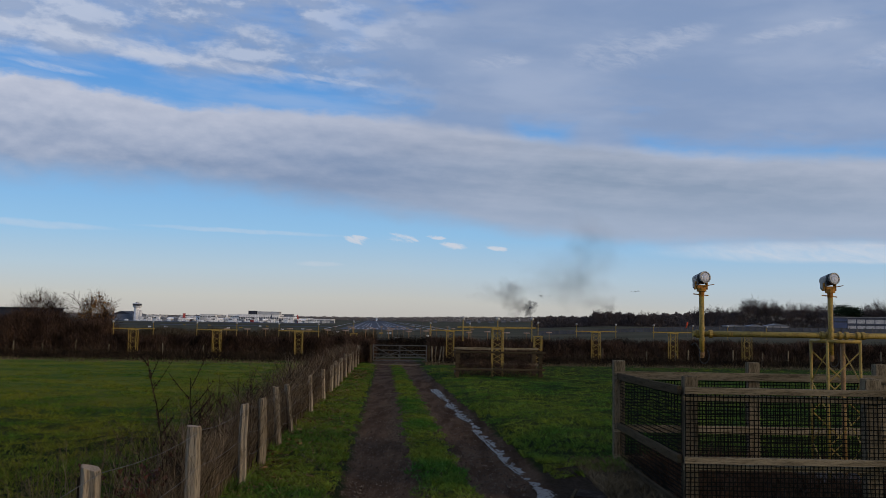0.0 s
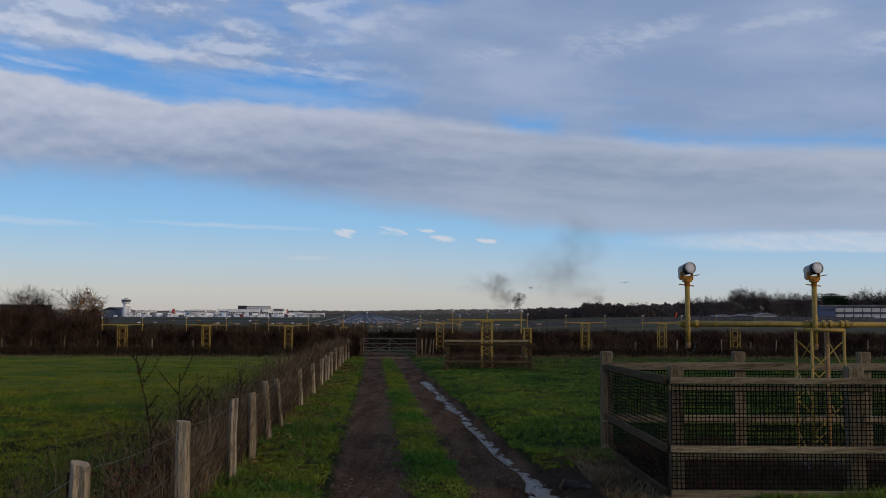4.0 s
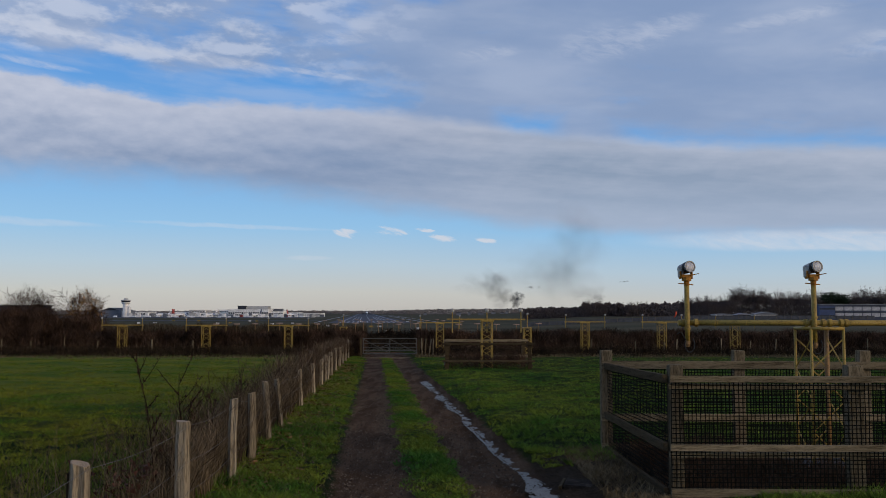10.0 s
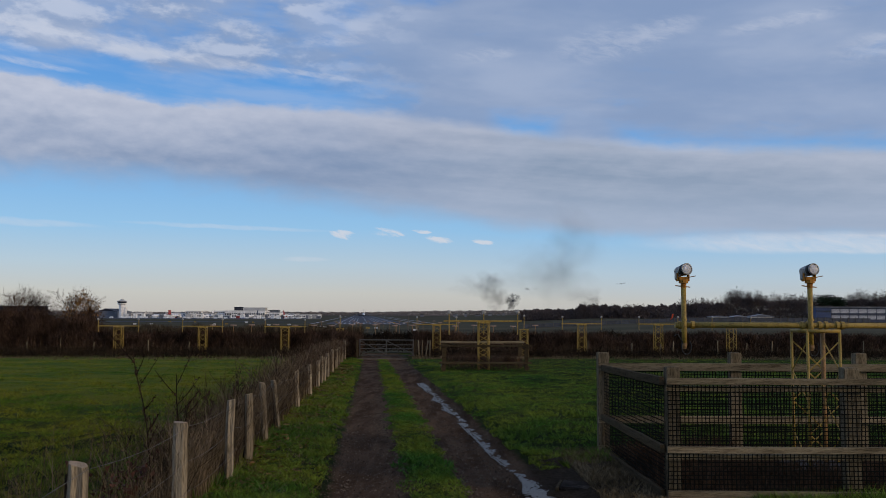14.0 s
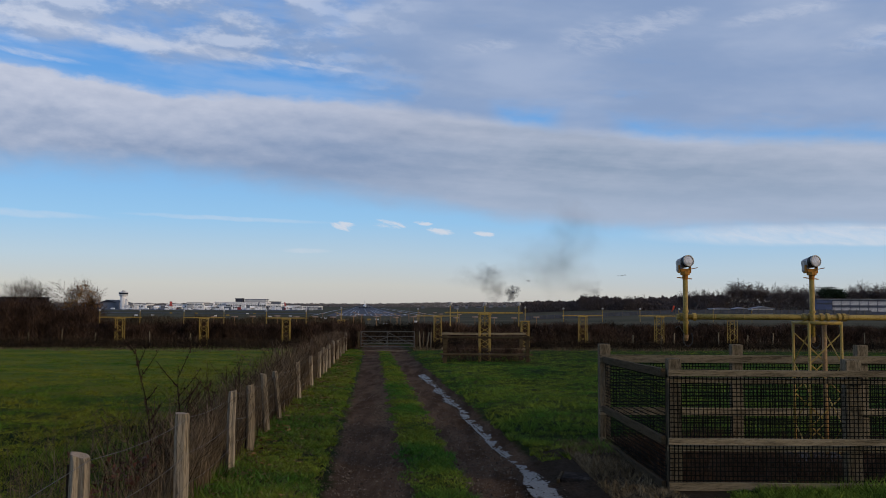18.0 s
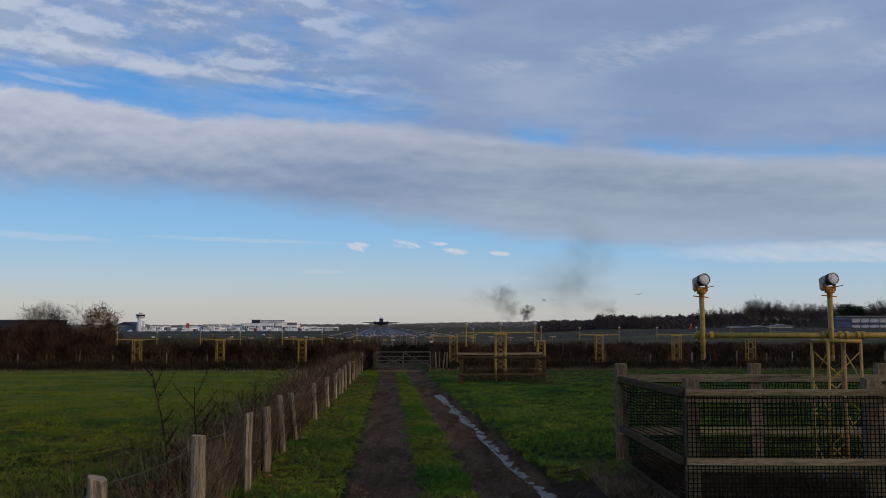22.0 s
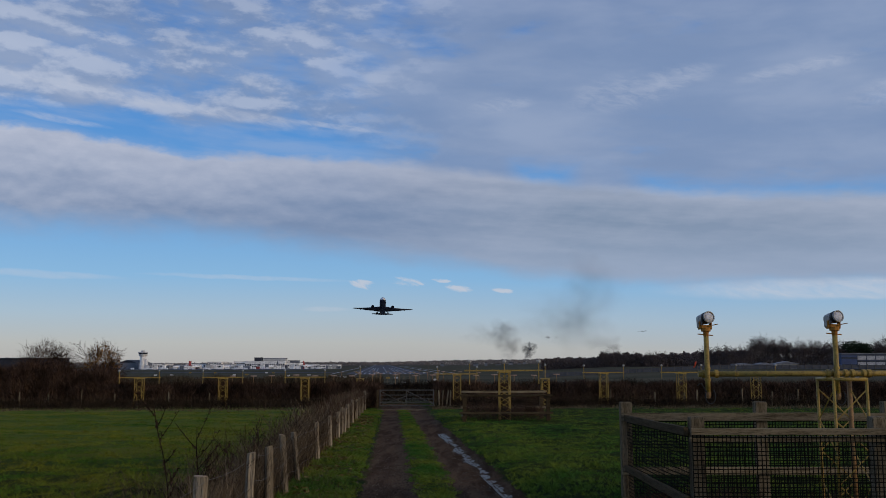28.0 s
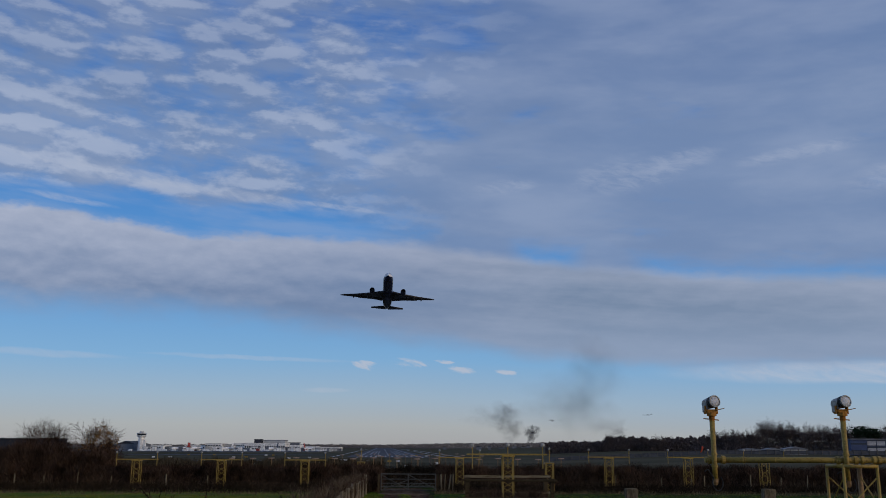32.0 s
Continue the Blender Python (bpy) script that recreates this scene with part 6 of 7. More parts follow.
def parked_airliner(px, y, fin_mat, turn, group):
    x = px_x(px, y)
    plane = thing("parked_airliner", "parked white airliner with a coloured tail fin", "airplane", group, at=pose(x, y, FLAT, 0, 0, turn))
    hull = [[(s, r * math.cos(2 * math.pi * k / 10), 3.4 + dz + r * math.sin(2 * math.pi * k / 10)) for k in range(10)] for s, r, dz in ((-18, 0.3, -0.4), (-16.5, 1.3, -0.1), (-13, 1.95, 0), (8, 1.95, 0), (15, 1.1, 0.7), (18.5, 0.3, 1.2))]
    part("fuselage", Geo().loft(hull), SHELL, plane, smooth=True)
    part("fin", Geo().loft([[(11.5, -0.2, 5.0), (17.5, -0.2, 5.0), (17.5, 0.2, 5.0), (11.5, 0.2, 5.0)], [(16.4, -0.1, 11.6), (18.8, -0.1, 11.6), (18.8, 0.1, 11.6), (16.4, 0.1, 11.6)]]), fin_mat, plane, "coloured tail fin")
    part("wing", Geo().loft([[(4.5, -16.5, 3.4), (6, -16.5, 3.4), (6, -16.5, 3.6), (4.5, -16.5, 3.6)], [(-4, 0, 2.3), (3, 0, 2.3), (3, 0, 2.9), (-4, 0, 2.9)], [(4.5, 16.5, 3.4), (6, 16.5, 3.4), (6, 16.5, 3.6), (4.5, 16.5, 3.6)]]), ALLOY, plane)
    for yy in (-5.6, 5.6):
        part("engine", Geo().pipe([(-4.6, yy, 1.7), (-2.5, yy, 1.7), (-0.5, yy, 1.7)], [0.95, 1.1, 0.6], 10), SHELL, plane, smooth=True)
    for sx, sy in ((-13, 0), (1.5, -2.6), (1.5, 2.6)):
        part("landing_gear", Geo().pipe([(sx, sy, 0.0), (sx, sy, 2.2)], [0.4, 0.15], 8), DARK, plane)


def build_airport():
    build_tower()
    block("hangar", "long low grey hangar beside the tower", 150, 214, 548.5, 1310, 60, GREYSLATE, GREYSLATE, 0, 0)
    block("hangar_roof", "white hangar hall with a dark pitched roof beside the tower", 176, 213, 543, 1330, 60, WHITE, DARKSHED, 0, 0, 5.0)
    block("shed", "long dark clad shed beyond the hedge", -40, 84, 541, 480, 5, DARKSHED, DARKSHED, 0, 0)
    grp = "terminal buildings along the airfield"
    rows = ((228, 262, 550, WHITE, GREYSLATE, 1, 7), (262, 300, 552, CONCRETE, GREYSLATE, 1, 8), (298, 334, 550, WHITE, GREYSLATE, 1, 6), (334, 362, 547.5, WHITE, CONCRETE, 2, 6), (362, 384, 549, CONCRETE, GREYSLATE, 1, 5),
            (384, 404, 547, WHITE, WHITE, 2, 5), (403, 474, 546.5, WHITE, WHITE, 1, 18), (474, 500, 549, WHITE, GREYSLATE, 1, 6), (500, 528, 551.5, WHITE, WHITE, 1, 7), (528, 568, 552.5, WHITE, CONCRETE, 1, 9))
    for i, (a, b, top, wall, roof, r, c) in enumerate(rows):
        block("terminal_building", "white airport building with rows of dark windows", a, b, top, 1400 + 9 * (i % 3), 40, wall, roof, r, c, group=grp)
    block("plant_room", "dark plant block on the terminal roof", 420, 432, 540.5, 1440, 14, DARKSHED, DARKSHED, 0, 0)
    block("terminal_building", "pale grey upper storey of the main terminal", 436, 474, 541.5, 1445, 20, CONCRETE, GREYSLATE, 1, 10, group=grp)
    block("plant_room", "dark glass hall beside the terminal", 480, 498, 545.5, 1443, 14, GREYSLATE, DARKSHED, 1, 4)
    rng = random.Random(2)
    for px, mat, turn in ((292, RED, 62), (318, RED, 250), (371, SHELL, 70), (452, NAVY, 75), (516, RED, 255)):
        parked_airliner(px, 1290 + 20 * rng.random(), mat, turn, "airliners parked at the terminal")
    mats = (WHITE, CONCRETE, WHITE, WHITE, RED, CONCRETE, WHITE, GREYSLATE)
    for k in range(46):
        px = 226 + k * 7.6 + rng.uniform(-3, 3)
        block("service_building", "small low service block on the airport apron", px, px + rng.uniform(3, 9), 553.8 + rng.uniform(-2.5, 2.0), 1240 + rng.uniform(0, 90), 6, mats[rng.randrange(8)], GREYSLATE if k % 3 else CONCRETE, 1 if k % 4 == 1 else 0, 3, group="service blocks on the apron")
    van = thing("airport_van", "small white service van on the apron", "van", "vehicles on the apron")
    part("body", Geo().box(-2.6, -1.0, 0.35, 1.5, 1.0, 2.5, 0.15), SHELL, van)
    part("cab", Geo().box(1.5, -0.95, 0.35, 2.7, 0.95, 1.7, 0.2), SHELL, van)
    part("windscreen", Geo().box(1.45, -0.85, 1.5, 2.1, 0.85, 2.3, 0.15), PANE, van, "dark windscreen")
    for wx in (-1.6, 1.7):
        for wy in (-0.95, 0.95):
            part("wheel", Geo().pipe([(wx, wy - 0.12, 0.36), (wx, wy + 0.12, 0.36)], 0.36, 10), DARK, van)
    for k in range(22):
        y = rng.choice((1150, 1165, 1180, 1195, 1210))
        at = pose(px_x(205 + k * 15.5 + rng.uniform(-6, 6), y), y, FLAT + 0.16, 0, 0, rng.choice((0, 180, 8, 172)))
        if k == 0:
            van.matrix_basis = at
        else:
            copy_thing(van, at)
    for k in range(34):
        y = rng.choice((310, 360, 420, 520, 640))
        x = px_x(190 + k * 16.5 + rng.uniform(-6, 6), y)
        sign = thing("taxiway_sign", "small lit board on legs in the airfield grass", "sign", "boards on the airfield", at=pose(x, y, land(x, y)))
        h = 0.5 + rng.random() * 0.7
        part("board", Geo().box(-0.9, -0.08, h, 0.9, 0.08, h + 0.7, 0.02), (WHITE, YELLOW, CONCRETE)[k % 3], sign)
        for lx in (-0.6, 0.6):
            part("leg", Geo().pipe([(lx, 0, -0.1), (lx, 0, h)], 0.05, 6), GATEBAR, sign)
    grp = "low houses beyond the airfield"
    for px, w, top in ((748, 10, 547), (806, 14, 546), (826, 8, 545.5), (845, 16, 547), (868, 12, 545), (884, 10, 546), (893, 8, 544)):
        block("house", "small grey house beyond the airfield", px, px + w * 0.6, top + 3.6, 2100 + 13 * (px % 7), 5, GREYSLATE, DARKSHED, 0, 0, 1.6, grp)
    # offices and sheds before the wood
    b = block("office_building", "long two-storey blue office building with rows of white panels", 1449, 1660, 536.5, 520, 5, NIGHTBLUE, GREYSLATE)
    unit = 520 / 1590
    panel = Geo().box(-7.2 * unit, -0.25, -3.4 * unit, 7.2 * unit, 0.05, 3.4 * unit, 0.05).mesh("panel", DULLPANEL)
    sill = Geo().box(-7.2 * unit, -0.18, -0.4 * unit, 7.2 * unit, 0.05, 0.5 * unit).mesh("window", PANE)
    for k in range(12):
        for row in (543.0, 554.0):
            at = pose(px_x(1482 + k * 16, 520), 520, 1.8 + (550 - row) * unit)
            part("panel", panel, DULLPANEL, b, "dull white wall panel", at=at)
            part("window", sill, PANE, b, at=at @ pose(0, 0, 4.6 * unit))
    block("annex", "blue annex with white panels beside the office building", 1447, 1474, 538, 517, 3, BLUE, NIGHTBLUE, 2, 8)
    grp = "sheds before the wood"
    block("shed", "low dark shed with a grey roof before the wood", 1302, 1326, 551, 540, 8, DARKSHED, GREYSLATE, 1, 4, 1.2, grp)
    block("shed", "low pale shed with a grey roof before the wood", 1334, 1372, 549, 545, 8, CONCRETE, GREYSLATE, 1, 5, 1.6, grp)
    block("shed", "low grey shed before the wood", 1262, 1296, 552, 560, 8, CONCRETE, GREYSLATE, 1, 4, 0.8, grp)


def build_perimeter():
    """Steel palisade fence along the right side of the airfield."""
    fence = thing("perimeter_fence", "pale steel palisade fence along the airfield", "fence")
    y = 500.0
    for k in range(46):
        x = px_x(930, y) + k * 4.2
        z = rise_at(x, y)
        part("panel", Geo().box(x, y, z + 0.1, x + 4.05, y + 0.05, z + 2.1), PALISADE, fence)
        part("post", Geo().box(x - 0.16, y - 0.25, z - 0.1, x + 0.16, y - 0.02, z + 2.6), GATEBAR, fence, "dull steel post")


# ---- trees far off ----
def clumps(name, label, profile, y0, y1, n, seed, mat, size, base=None, category="wood"):
    """Crowded bare crowns of a far wood: small flakes that thin out towards an uneven skyline."""
    g = np.random.default_rng(seed)
    px = profile[0][0] + (profile[-1][0] - profile[0][0]) * g.random(n)
    top = np.interp(px, [p[0] for p in profile], [p[1] for p in profile])
    wob = 0.5 + 0.25 * np.sin(px * 0.31 + seed) + 0.15 * np.sin(px * 0.83) + 0.1 * np.sin(px * 1.9)
    y = y0 + (y1 - y0) * g.random(n)
    x = (px - 784) / 1590 * y
    ztop = 1.8 + (550 - top) / 1590 * y
    z0 = ground_height(x, y)
    h = (ztop - z0) * (0.80 + 0.28 * wob)
    z = z0 + h * (1 - g.random(n) ** 1.15)
    s = size * (0.5 + g.random(n))
    a = g.normal(size=(n, 3)) * s[:, None]
    b = g.normal(size=(n, 3)) * s[:, None]
    c = np.column_stack([x, y, z])
    a[:, 2] = np.abs(a[:, 2]) * -1.2
    triangles(name, mat, np.stack([c, c + a * 0.7, c + b * 0.5], 1), label, category)


def build_woods():
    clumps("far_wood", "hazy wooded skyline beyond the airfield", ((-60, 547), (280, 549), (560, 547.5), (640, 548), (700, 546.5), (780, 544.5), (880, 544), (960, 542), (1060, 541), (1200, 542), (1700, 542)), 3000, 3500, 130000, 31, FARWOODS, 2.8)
    clumps("far_wood", "dark winter wood beyond the airfield", ((925, 544), (960, 541), (1020, 541.5), (1034, 533), (1060, 532), (1095, 534), (1115, 537), (1140, 534), (1190, 532), (1230, 530), (1290, 529)), 800, 900, 60000, 33, WOODS, 1.0)
    clumps("far_wood", "dark winter wood behind the offices", ((1180, 538), (1210, 533), (1290, 529), (1340, 526), (1400, 528), (1460, 529), (1520, 525), (1700, 522)), 640, 690, 34000, 35, WOODS, 0.8)
    protos = []
    for k in range(4):
        t = bare_tree("tree", "tall leafless tree of the winter wood", pose(0, 0, 0), 300 + k, 19.0, WOODS, 0.62 + 0.06 * k, 4, 0.34, (10, 6, 5, 4), thick=0.030, group="trees of the wood", first=0.2)
        twig_dome(t, WOODS, (0, 0, 12.0), (5.2 + k * 0.5, 5.2, 6.6), 2400, 400 + k, 0.075, 0, 1.4)
        protos.append(t)
    rng = random.Random(12)
    used = set()
    spots = []
    for k in range(62):
        px = 1205 + k * 7.6 + rng.uniform(-3, 3)
        top = np.interp(px, (1200, 1290, 1300, 1350, 1365, 1440, 1450, 1500, 1530, 1700), (526, 520, 508, 510, 517, 514, 519, 517, 509, 512)) + rng.uniform(-1, 6)
        spots.append((px, top, rng.uniform(590, 640)))
    for k in range(14):
        px = 1030 + k * 9 + rng.uniform(-3, 3)
        spots.append((px, np.interp(px, (1030, 1062, 1080, 1160), (530, 531, 534, 531)) + rng.uniform(0, 3), rng.uniform(780, 830)))
    for i, (px, top, y) in enumerate(spots):
        x = px_x(px, y)
        z = rise_at(x, y)
        s = (1.8 + (550 - top) / 1590 * y - z) / 19.0
        k = i % 4
        m = protos[k] if k not in used else copy_thing(protos[k], Matrix())
        used.add(k)
        m.matrix_basis = pose(x, y, z, 0, 0, rng.random() * 360) @ Matrix.Diagonal((s * 0.92, s * 0.92, s, 1))
    # evergreens by the offices
    g = np.random.default_rng(50)
    for px, top, wide in ((1466, 515, 6.5), (1486, 519, 4.5)):
        y = 560.0
        x, z = px_x(px, y), rise_at(px_x(px, y), y)
        h = 1.8 + (550 - top) / 1590 * y - z
        tree = thing("pine_tree", "dark flat-topped evergreen tree", "tree", "evergreens by the offices", at=pose(x, y, z))
        part("trunk", Geo().pipe([(0, 0, -0.3), (0.2, 0, h * 0.5), (0, 0, h * 0.9)], [0.35, 0.25, 0.1], 7), WOODS, tree)
        n = 2600
        c = g.normal(size=(n, 3)) * np.array([wide * 0.45, wide * 0.45, h * 0.10]) + np.array([0, 0, h * 0.80])
        c[:, 2] = np.round(c[:, 2] / 1.3) * 1.3 + g.normal(size=n) * 0.25
        c[:, 2] = np.minimum(c[:, 2], h)
        a, b = g.normal(size=(n, 3)) * 0.42, g.normal(size=(n, 3)) * 0.42
        triangles("crown", PINE, np.stack([c, c + a, c + b], 1), "dense dark needles", "", "stuff", tree)


def build_small_airfield_things():
    y = 150.0
    x = px_x(1194, y)
    z = rise_at(x, y)
    sock = thing("windsock", "limp orange-red windsock on a slender grey mast", "windsock")
    part("mast", Geo().pipe([(x, y, z - 0.1), (x, y, z + 5.0)], 0.035, 8), GATEBAR, sock)
    part("sock", Geo().pipe([(x, y - 0.1, z + 4.9), (x - 0.08, y - 0.15, z + 4.5), (x - 0.18, y - 0.1, z + 4.2), (x - 0.36, y - 0.1, z + 3.95)], [0.14, 0.13, 0.10, 0.07], 8), ORANGE, sock, "orange-red cloth sleeve", True)
    y = 110.0
    x, z = px_x(727, y), SLOPE * y
    ant = thing("antenna_mast", "small dark tripod antenna mast beyond the hedge", "antenna")
    for a in (0, 120, 240):
        part("leg", Geo().pipe([(x + 0.55 * math.cos(radians(a)), y + 0.55 * math.sin(radians(a)), z - 0.1), (x, y, z + 1.9)], 0.04, 6), GATEBAR, ant)
    part("antenna", Geo().pipe([(x, y, z + 1.8), (x, y, z + 3.7)], [0.12, 0.05], 8), GATEBAR, ant)


# ---- smoke ----
def smoke(name, label, puffs, y, seed, mat=None):
    """Rounded, lumpy shells of smoke that thin out towards their rims, one to a puff."""
    g = random.Random(seed)
    unit = y / 1590
    x0, z0 = px_x(puffs[0][0], y), 1.8 + (550 - puffs[0][1]) * unit
    verts, faces, dens = [], [], []
    for px, py, rx, ry, k in puffs:
        for shell in (0,):
            mid = Vector((px_x(px, y) - x0 + g.uniform(-0.15, 0.15) * rx * unit, g.uniform(-20, 20) + 12 * shell, 1.8 + (550 - py) * unit - z0 + g.uniform(-0.15, 0.15) * ry * unit))
            ph = [g.random() * 6.28 for _ in range(4)]
            size = 1.2
            first = len(verts)
            rings, turns = 9, 28
            for i in range(rings + 1):
                f = 0.03 + 0.97 * i / rings
                for j in range(turns):
                    q = 2 * math.pi * j / turns
                    lump = 1 + 0.16 * math.sin(3 * q + ph[0]) + 0.12 * math.sin(5 * q + ph[1]) + 0.08 * math.sin(8 * q + ph[2])
                    r = f * size * lump
                    bulge = -0.6 * rx * unit * math.sqrt(max(0.0, 1 - f * f))
                    verts.append(mid + Vector((r * math.cos(q) * rx * unit, bulge * (1 + 0.2 * math.sin(4 * q + ph[3])), r * math.sin(q) * ry * unit)))
                    dens.append(min(1.55 * k, 0.8) * (1 - f * f) ** 1.5)
            for i in range(rings):
                for j in range(turns):
                    j2 = (j + 1) % turns
                    faces.append((first + i * turns + j, first + i * turns + j2, first + (i + 1) * turns + j2, first + (i + 1) * turns + j))
    me = bpy.data.meshes.new(name)
    me.from_pydata(verts, [], faces)
    uv = me.uv_layers.new(name="density")
    for loop in me.loops:
        uv.data[loop.index].uv = (dens[loop.vertex_index], 0.5)
    me.polygons.foreach_set("use_smooth", [True] * len(faces))
    me.materials.append(mat or THIN_SOOT)
    ob = tagged(new(name, me), label, "smoke", "", "stuff") or bpy.data.objects[me.name]
    ob.location = (x0, y, z0)
    return ob


# ---- airliner ----
def half_loft(rings):
    geo = Geo()
    k = len(rings[0])
    for r in rings:
        geo.v.extend(r)
    for i in range(len(rings) - 1):
        for j in range(k - 1):
            a = i * k + j
            geo.f.append((a, a + 1, a + 1 + k, a + k))
    return geo


def build_airliner():
    jet = thing("airliner", "twin-engine wide-body airliner, white above and navy below, taking off", "airplane")
    stations = ((-31.8, 0.15, -0.9), (-31.2, 0.9, -0.75), (-30.0, 1.6, -0.45), (-28.0, 2.35, -0.15), (-25.5, 2.85, -0.02), (-22.0, 3.1, 0.0), (10.0, 3.1, 0.0), (16.0, 2.85, 0.25), (21.0, 2.25, 0.75),
                (26.0, 1.45, 1.35), (30.0, 0.7, 1.85), (31.8, 0.2, 2.05))

    def arc(y, r, dz, a0, a1, n=13):
        return [(r * math.cos(radians(a0 + (a1 - a0) * k / (n - 1))), y, dz + r * math.sin(radians(a0 + (a1 - a0) * k / (n - 1)))) for k in range(n)]
    navy = [np.interp(y, (-31.8, -31.0, -29.5, -27.5, -24.0), (46, 56, 76, 90, 100)) for y, r, dz in stations]
    part("fuselage_top", half_loft([arc(y, r, dz, -90 + h, 270 - h, 21) for h, (y, r, dz) in zip(navy, stations)]), SHELL, jet, "white upper fuselage", True)
    part("fuselage_belly", half_loft([arc(y, r, dz, 270 - h, 270 + h) for h, (y, r, dz) in zip(navy, stations)]), NAVY, jet, "navy belly", True)
    part("belly_fairing", Geo().loft([[(w * math.cos(2 * math.pi * k / 14), y, -2.1 + h * math.sin(2 * math.pi * k / 14)) for k in range(14)] for y, w, h in ((-12, 0.8, 0.4), (-9, 3.2, 1.3), (4, 3.5, 1.5), (9, 2.6, 1.1), (13, 0.6, 0.4))]), NAVY, jet, smooth=True)
    part("cockpit_window", half_loft([arc(-29.3, 1.92, -0.33, 32, 148, 9), arc(-28.4, 2.27, -0.17, 32, 148, 9)]), PANE, jet, "dark cockpit glazing")
    foil = ((0.0, 0.0), (0.12, 0.5), (0.4, 0.62), (1.0, 0.05), (1.0, -0.05), (0.4, -0.45), (0.12, -0.38))

    def section(x, y, z, chord, thick):
        return [(x, y + u * chord, z + w * thick) for u, w in foil]
    for side in (-1, 1):
        wing = Geo().loft([section(side * x, y, z, c, t) for x, y, z, c, t in ((2.0, -9.6, -1.9, 15.0, 1.9), (9.6, -4.2, -1.2, 9.6, 1.2), (20.0, 2.6, 0.1, 5.8, 0.7), (28.0, 7.8, 1.5, 2.9, 0.36), (30.45, 10.2, 1.95, 1.0, 0.15))])
        ob = part("wing", wing, ALLOY, jet, "grey swept wing", True)
        for fx, fy, fz in ((12.5, 3.0, -1.5), (17.0, 5.0, -0.8), (21.8, 7.2, -0.1)):
            part("flap_fairing", Geo().pipe([(side * fx, fy - 2.5, fz), (side * fx, fy, fz - 0.25), (side * fx, fy + 2.6, fz + 0.1)], [0.2, 0.42, 0.1], 8), ALLOY, ob, smooth=True)
        flap = Geo().loft([section(side * x, y, z, c, 0.3) for x, y, z, c in ((3.2, 3.9, -2.15, 3.2), (10.0, 3.6, -1.6, 2.6), (19.0, 6.4, -0.35, 1.9))])
        part("flap", flap, ALLOY, ob, smooth=True)
        engine = part("engine", Geo().loft([[(side * 9.7 + 0.84 * r * math.cos(2 * math.pi * k / 20), y, -2.8 + 0.84 * r * math.sin(2 * math.pi * k / 20)) for k in range(20)]
                                            for y, r in ((-9.2, 1.45), (-12.2, 1.5), (-12.8, 1.62), (-12.4, 1.84), (-10.3, 1.94), (-7.4, 1.72), (-6.2, 1.35), (-5.6, 0.8), (-4.2, 0.35))], False), NAVY, jet, "navy engine nacelle", True)
        part("fan", Geo().pipe([(side * 9.7, -11.6, -2.8), (side * 9.7, -11.3, -2.8), (side * 9.7, -11.0, -2.8)], [0.1, 0.4, 1.25], 18), DARK, engine, "dark fan disc")
        part("pylon", Geo().box(side * 9.7 - 0.25, -10.5, -1.6, side * 9.7 + 0.25, -3.5, -0.9, 0.1), ALLOY, engine)
        part("tailplane", Geo().loft([section(side * x, y, z, c, t) for x, y, z, c, t in ((0.8, 23.6, 1.3, 7.2, 0.8), (10.7, 29.8, 2.4, 2.4, 0.25))]), ALLOY, jet, smooth=True)
    fin = Geo().loft([[(w * t, y + u * c, z) for u, w in foil] for y, z, c, t in ((19.5, 2.6, 9.6, 0.7), (28.0, 12.6, 3.6, 0.3))])
    part("fin", fin, NAVY, jet, "dark blue tail fin", True)
    gears = []
    for side in (-1, 1):
        gear = part("main_gear", Geo().pipe([(0, 0, 0.2), (0, 0, -3.3)], [0.28, 0.22], 8).pipe([(0, -1.5, -3.3), (0, 1.5, -3.3)], 0.2, 6).pipe([(0, 0, -2.6), (side * -1.4, 0, -0.2)], 0.12, 6), ALLOY, jet, "main landing gear leg")
        gear.location = (side * 5.5, 2.2, -1.9)
        for wy in (-1.45, 0.0, 1.45):
            for wx in (-0.72, 0.72):
                part("wheel", Geo().pipe([(wx - 0.25, wy, -3.3), (wx - 0.2, wy, -3.3), (wx + 0.2, wy, -3.3), (wx + 0.25, wy, -3.3)], [0.5, 0.67, 0.67, 0.5], 14), DARK, gear, "black tyre")
        gears.append((gear, side))
    nose = part("nose_gear", Geo().pipe([(0, 0, 0), (0, 0, -3.0)], 0.16, 8), ALLOY, jet, "nose landing gear leg")
    nose.location = (0, -23.5, -2.2)
    for wx in (-0.4, 0.4):
        part("wheel", Geo().pipe([(wx - 0.18, 0, -2.5), (wx + 0.18, 0, -2.5)], 0.53, 14), DARK, nose, "black tyre")
    for lx in (-0.5, 0.5):
        # long tubes added to hide the landing lights once the nose lifts
        lamp = part("lamp_tube", Geo().loft([[(lx + r * math.cos(2 * math.pi * k / 10), y, -1.2 + r * math.sin(2 * math.pi * k / 10)) for k in range(10)] for y, r in ((0.2, 0.1), (0.15, 0.26), (-1.9, 0.27), (-1.9, 0.25), (0.1, 0.24))], False), DARK, nose, "added dark tube masking the landing light")
        part("light", Geo().pipe([(lx, 0.05, -1.2), (lx, -0.1, -1.2)], [0.22, 0.23], 10), BEAM, lamp, "glowing landing light")
    return jet, gears, nose


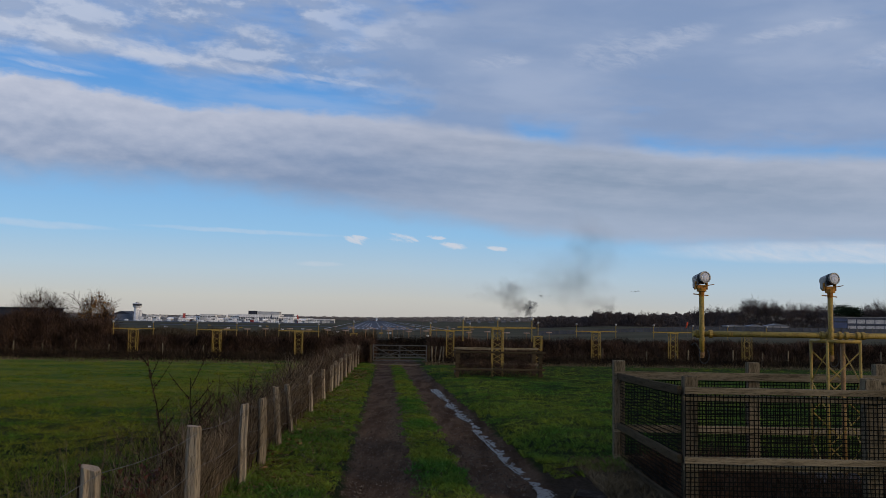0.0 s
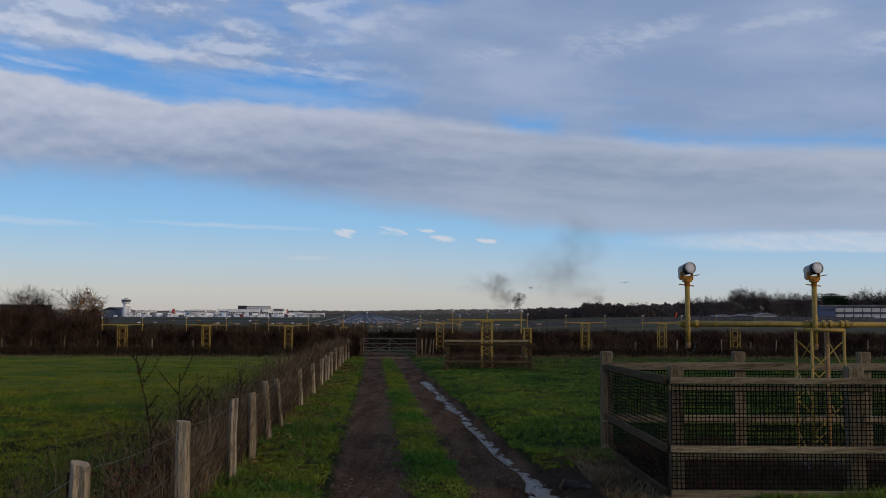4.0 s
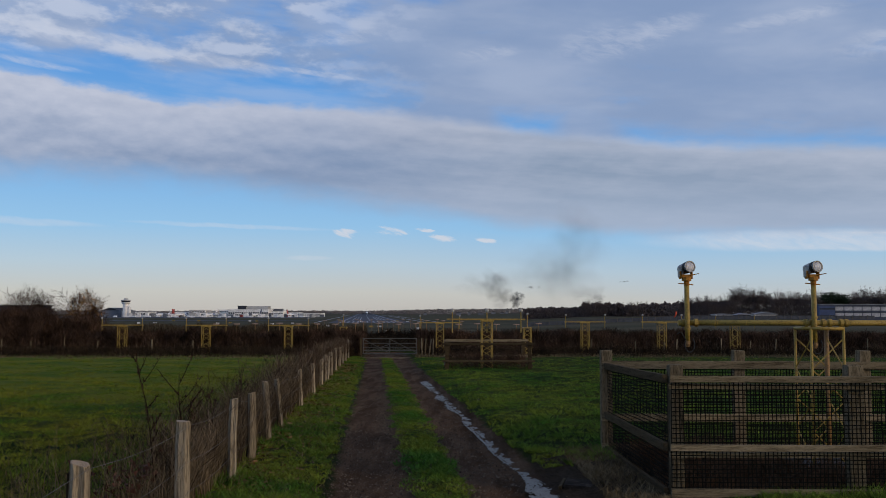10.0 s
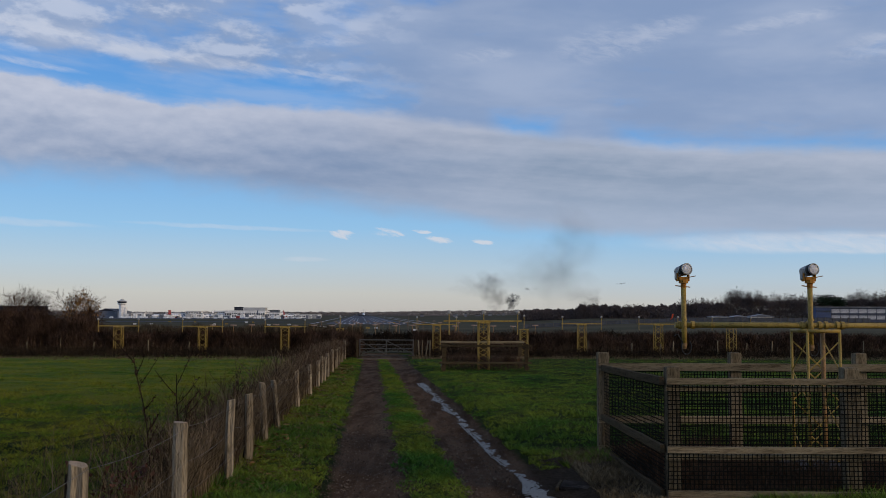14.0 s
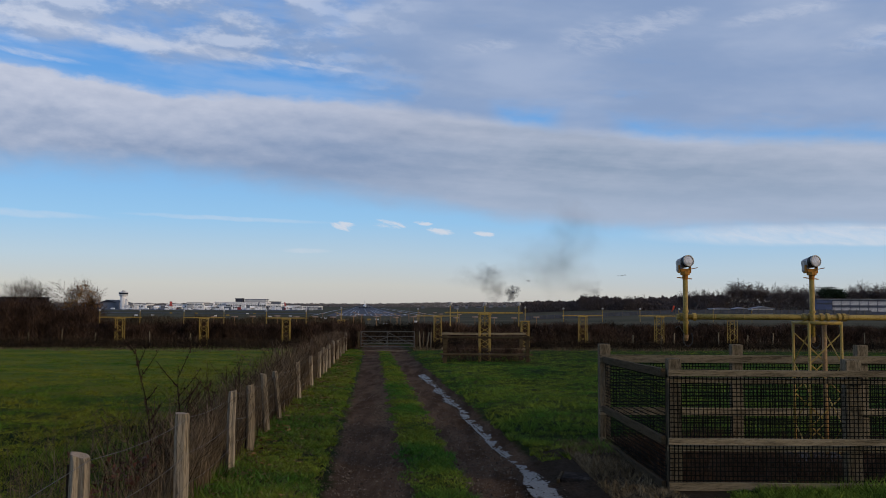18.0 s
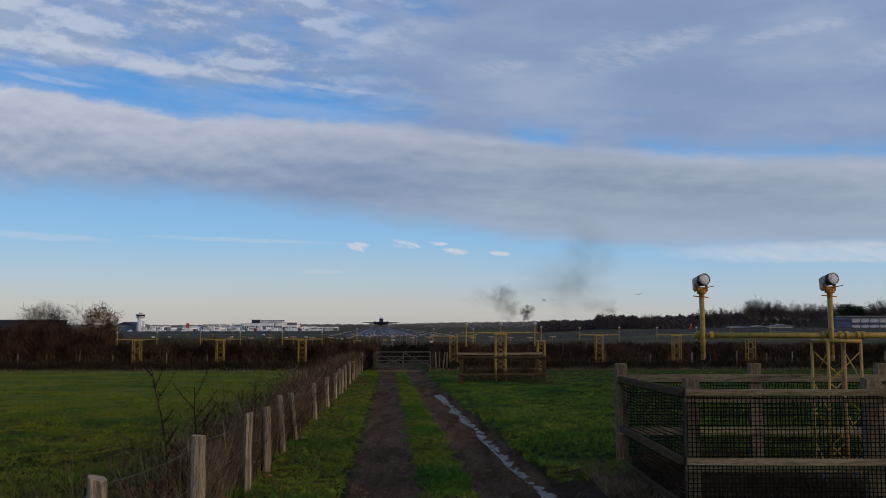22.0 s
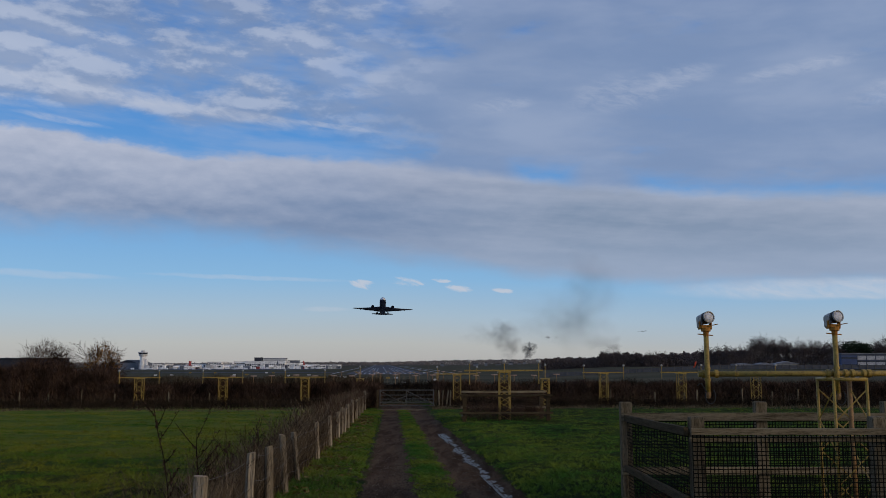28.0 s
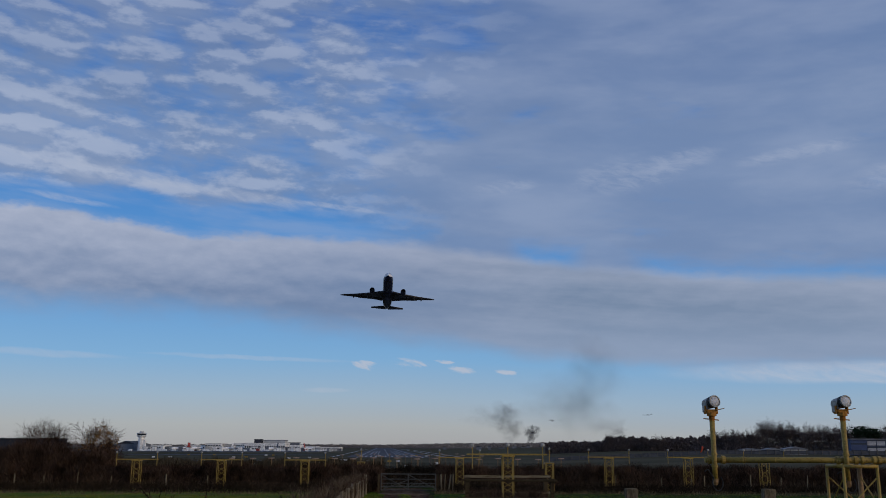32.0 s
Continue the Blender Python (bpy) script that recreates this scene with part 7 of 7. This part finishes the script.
def motions():
    rows = []
    for t in range(0, 33):
        d = 919.4 - 84.4 * (t - 28) if t >= 22 else 1425.8 + 84.4 * (22 - t) - 1.0 * (22 - t) ** 2
        d *= 0.972
        x = d * np.interp(t, (0, 18, 22, 25, 27, 28, 30, 31, 32), (-0.0857, -0.0852, -0.0845, -0.0850, -0.0862, -0.0867, -0.0868, -0.0868, -0.0856))
        low = FLAT + 5.35
        z = float(np.interp(t, (0, 20, 21, 22, 23, 24, 25, 26, 27, 28, 29, 30, 31, 32), (low, low, 0.9, 7.0, 12.9, 20.6, 29.2, 38.6, 48.4, 58.2, 68.4, 78.5, 89.4, 99.4)))
        z = z if t <= 20 else 1.8 + (z - 1.8) * 0.972
        climb = float(np.interp(t, (0, 19, 20, 21, 22, 23, 25, 28, 32), (0, 1.0, 7.5, 10.6, 11.2, 11.6, 12.6, 13.0, 12.8)))
        bank = float(np.interp(t, (0, 23, 27, 29, 32), (0, 0, 1.2, 1.6, 2.3)))
        rows.append((t, pose(x, d, z, -climb, bank, 5.06)))
    walk(AIRLINER, rows)
    for gear, side in GEARS:
        turns = ((0, 0), (29.6, 0), (30.1, 25), (30.6, 55), (31.1, 82), (31.4, 88), (32, 88))
        walk(gear, [(t, pose(side * 5.5, 2.2, -1.9, 0, side * a, 0)) for t, a in turns])
    walk(NOSE_GEAR, [(t, pose(0, -23.5, -2.2, a, 0, 0)) for t, a in ((0, 0), (26.5, 0), (27.2, -40), (27.9, -80), (28.4, -92), (32, -92))])
    for ob, dx, dz in PLUMES:
        p = ob.location.copy()
        walk(ob, [(t, pose(p.x + dx * (t - 13) / 32, p.y, p.z + dz * (t - 13) / 32)) for t in (0, 8, 16, 24, 32)])


build_ground()
build_water()
build_fence()
build_pen()
build_near_lights()
build_far_pen()
build_masts()
build_gate()
build_runway()
build_airport()
build_perimeter()
build_small_airfield_things()
AIRLINER, GEARS, NOSE_GEAR = build_airliner()
PLUMES = [
    (smoke("smoke_plume", "dark smoke puff rising beyond the wood", ((909, 526, 10, 9, 0.48), (902, 525, 7, 6, 0.40), (914, 530, 8, 8, 0.52), (919, 522, 6, 5, 0.34), (911, 518, 6, 5, 0.36), (910, 537, 7, 8, 0.46)), 2500, 61, SOOT), -23.0, 0.0),
    (smoke("smoke_plume", "grey smoke drifting from the fire", ((868, 498, 24, 19, 0.20), (857, 508, 22, 18, 0.14), (877, 511, 20, 19, 0.20), (888, 521, 17, 15, 0.22), (872, 491, 14, 9, 0.17), (878, 530, 20, 18, 0.16), (836, 503, 40, 18, 0.07)), 2500, 62, GREY_SMOKE), -42.0, 4.0),
    (smoke("smoke_plume", "thin faint smoke high over the wood", ((992, 478, 24, 26, 0.13), (978, 490, 60, 34, 0.10), (990, 456, 66, 64, 0.085), (1012, 424, 50, 56, 0.085), (1030, 402, 46, 30, 0.05), (940, 484, 80, 34, 0.06), (985, 510, 60, 36, 0.05)), 2500, 63), -20.0, 6.0),
    (smoke("smoke_plume", "thin brownish smoke over the far trees", ((1057, 524, 12, 7, 0.20), (1048, 517, 20, 14, 0.14), (1028, 516, 28, 14, 0.09)), 2500, 64, GREY_SMOKE), -10.0, 2.0),
    (smoke("soot_shred", "small dark shreds of soot adrift over the wood", ((936, 506, 5, 1.6, 0.30), (939, 507, 3, 1.5, 0.25), (951, 506, 3, 2, 0.25)), 2490, 65, SOOT), 0.0, 0.0),
    (smoke("soot_shred", "small dark shreds of soot adrift over the wood", ((1103, 496, 4, 1.3, 0.35), (1098, 496, 3, 1.1, 0.25), (1107, 495.5, 3, 1.1, 0.25)), 2490, 66, SOOT), 0.0, 0.0),
]
build_hedges()
build_hedge_trees()
build_woods()
build_fence_brush()
build_saplings()
build_weeds()
build_slab()
build_stones()
build_grass()
motions()
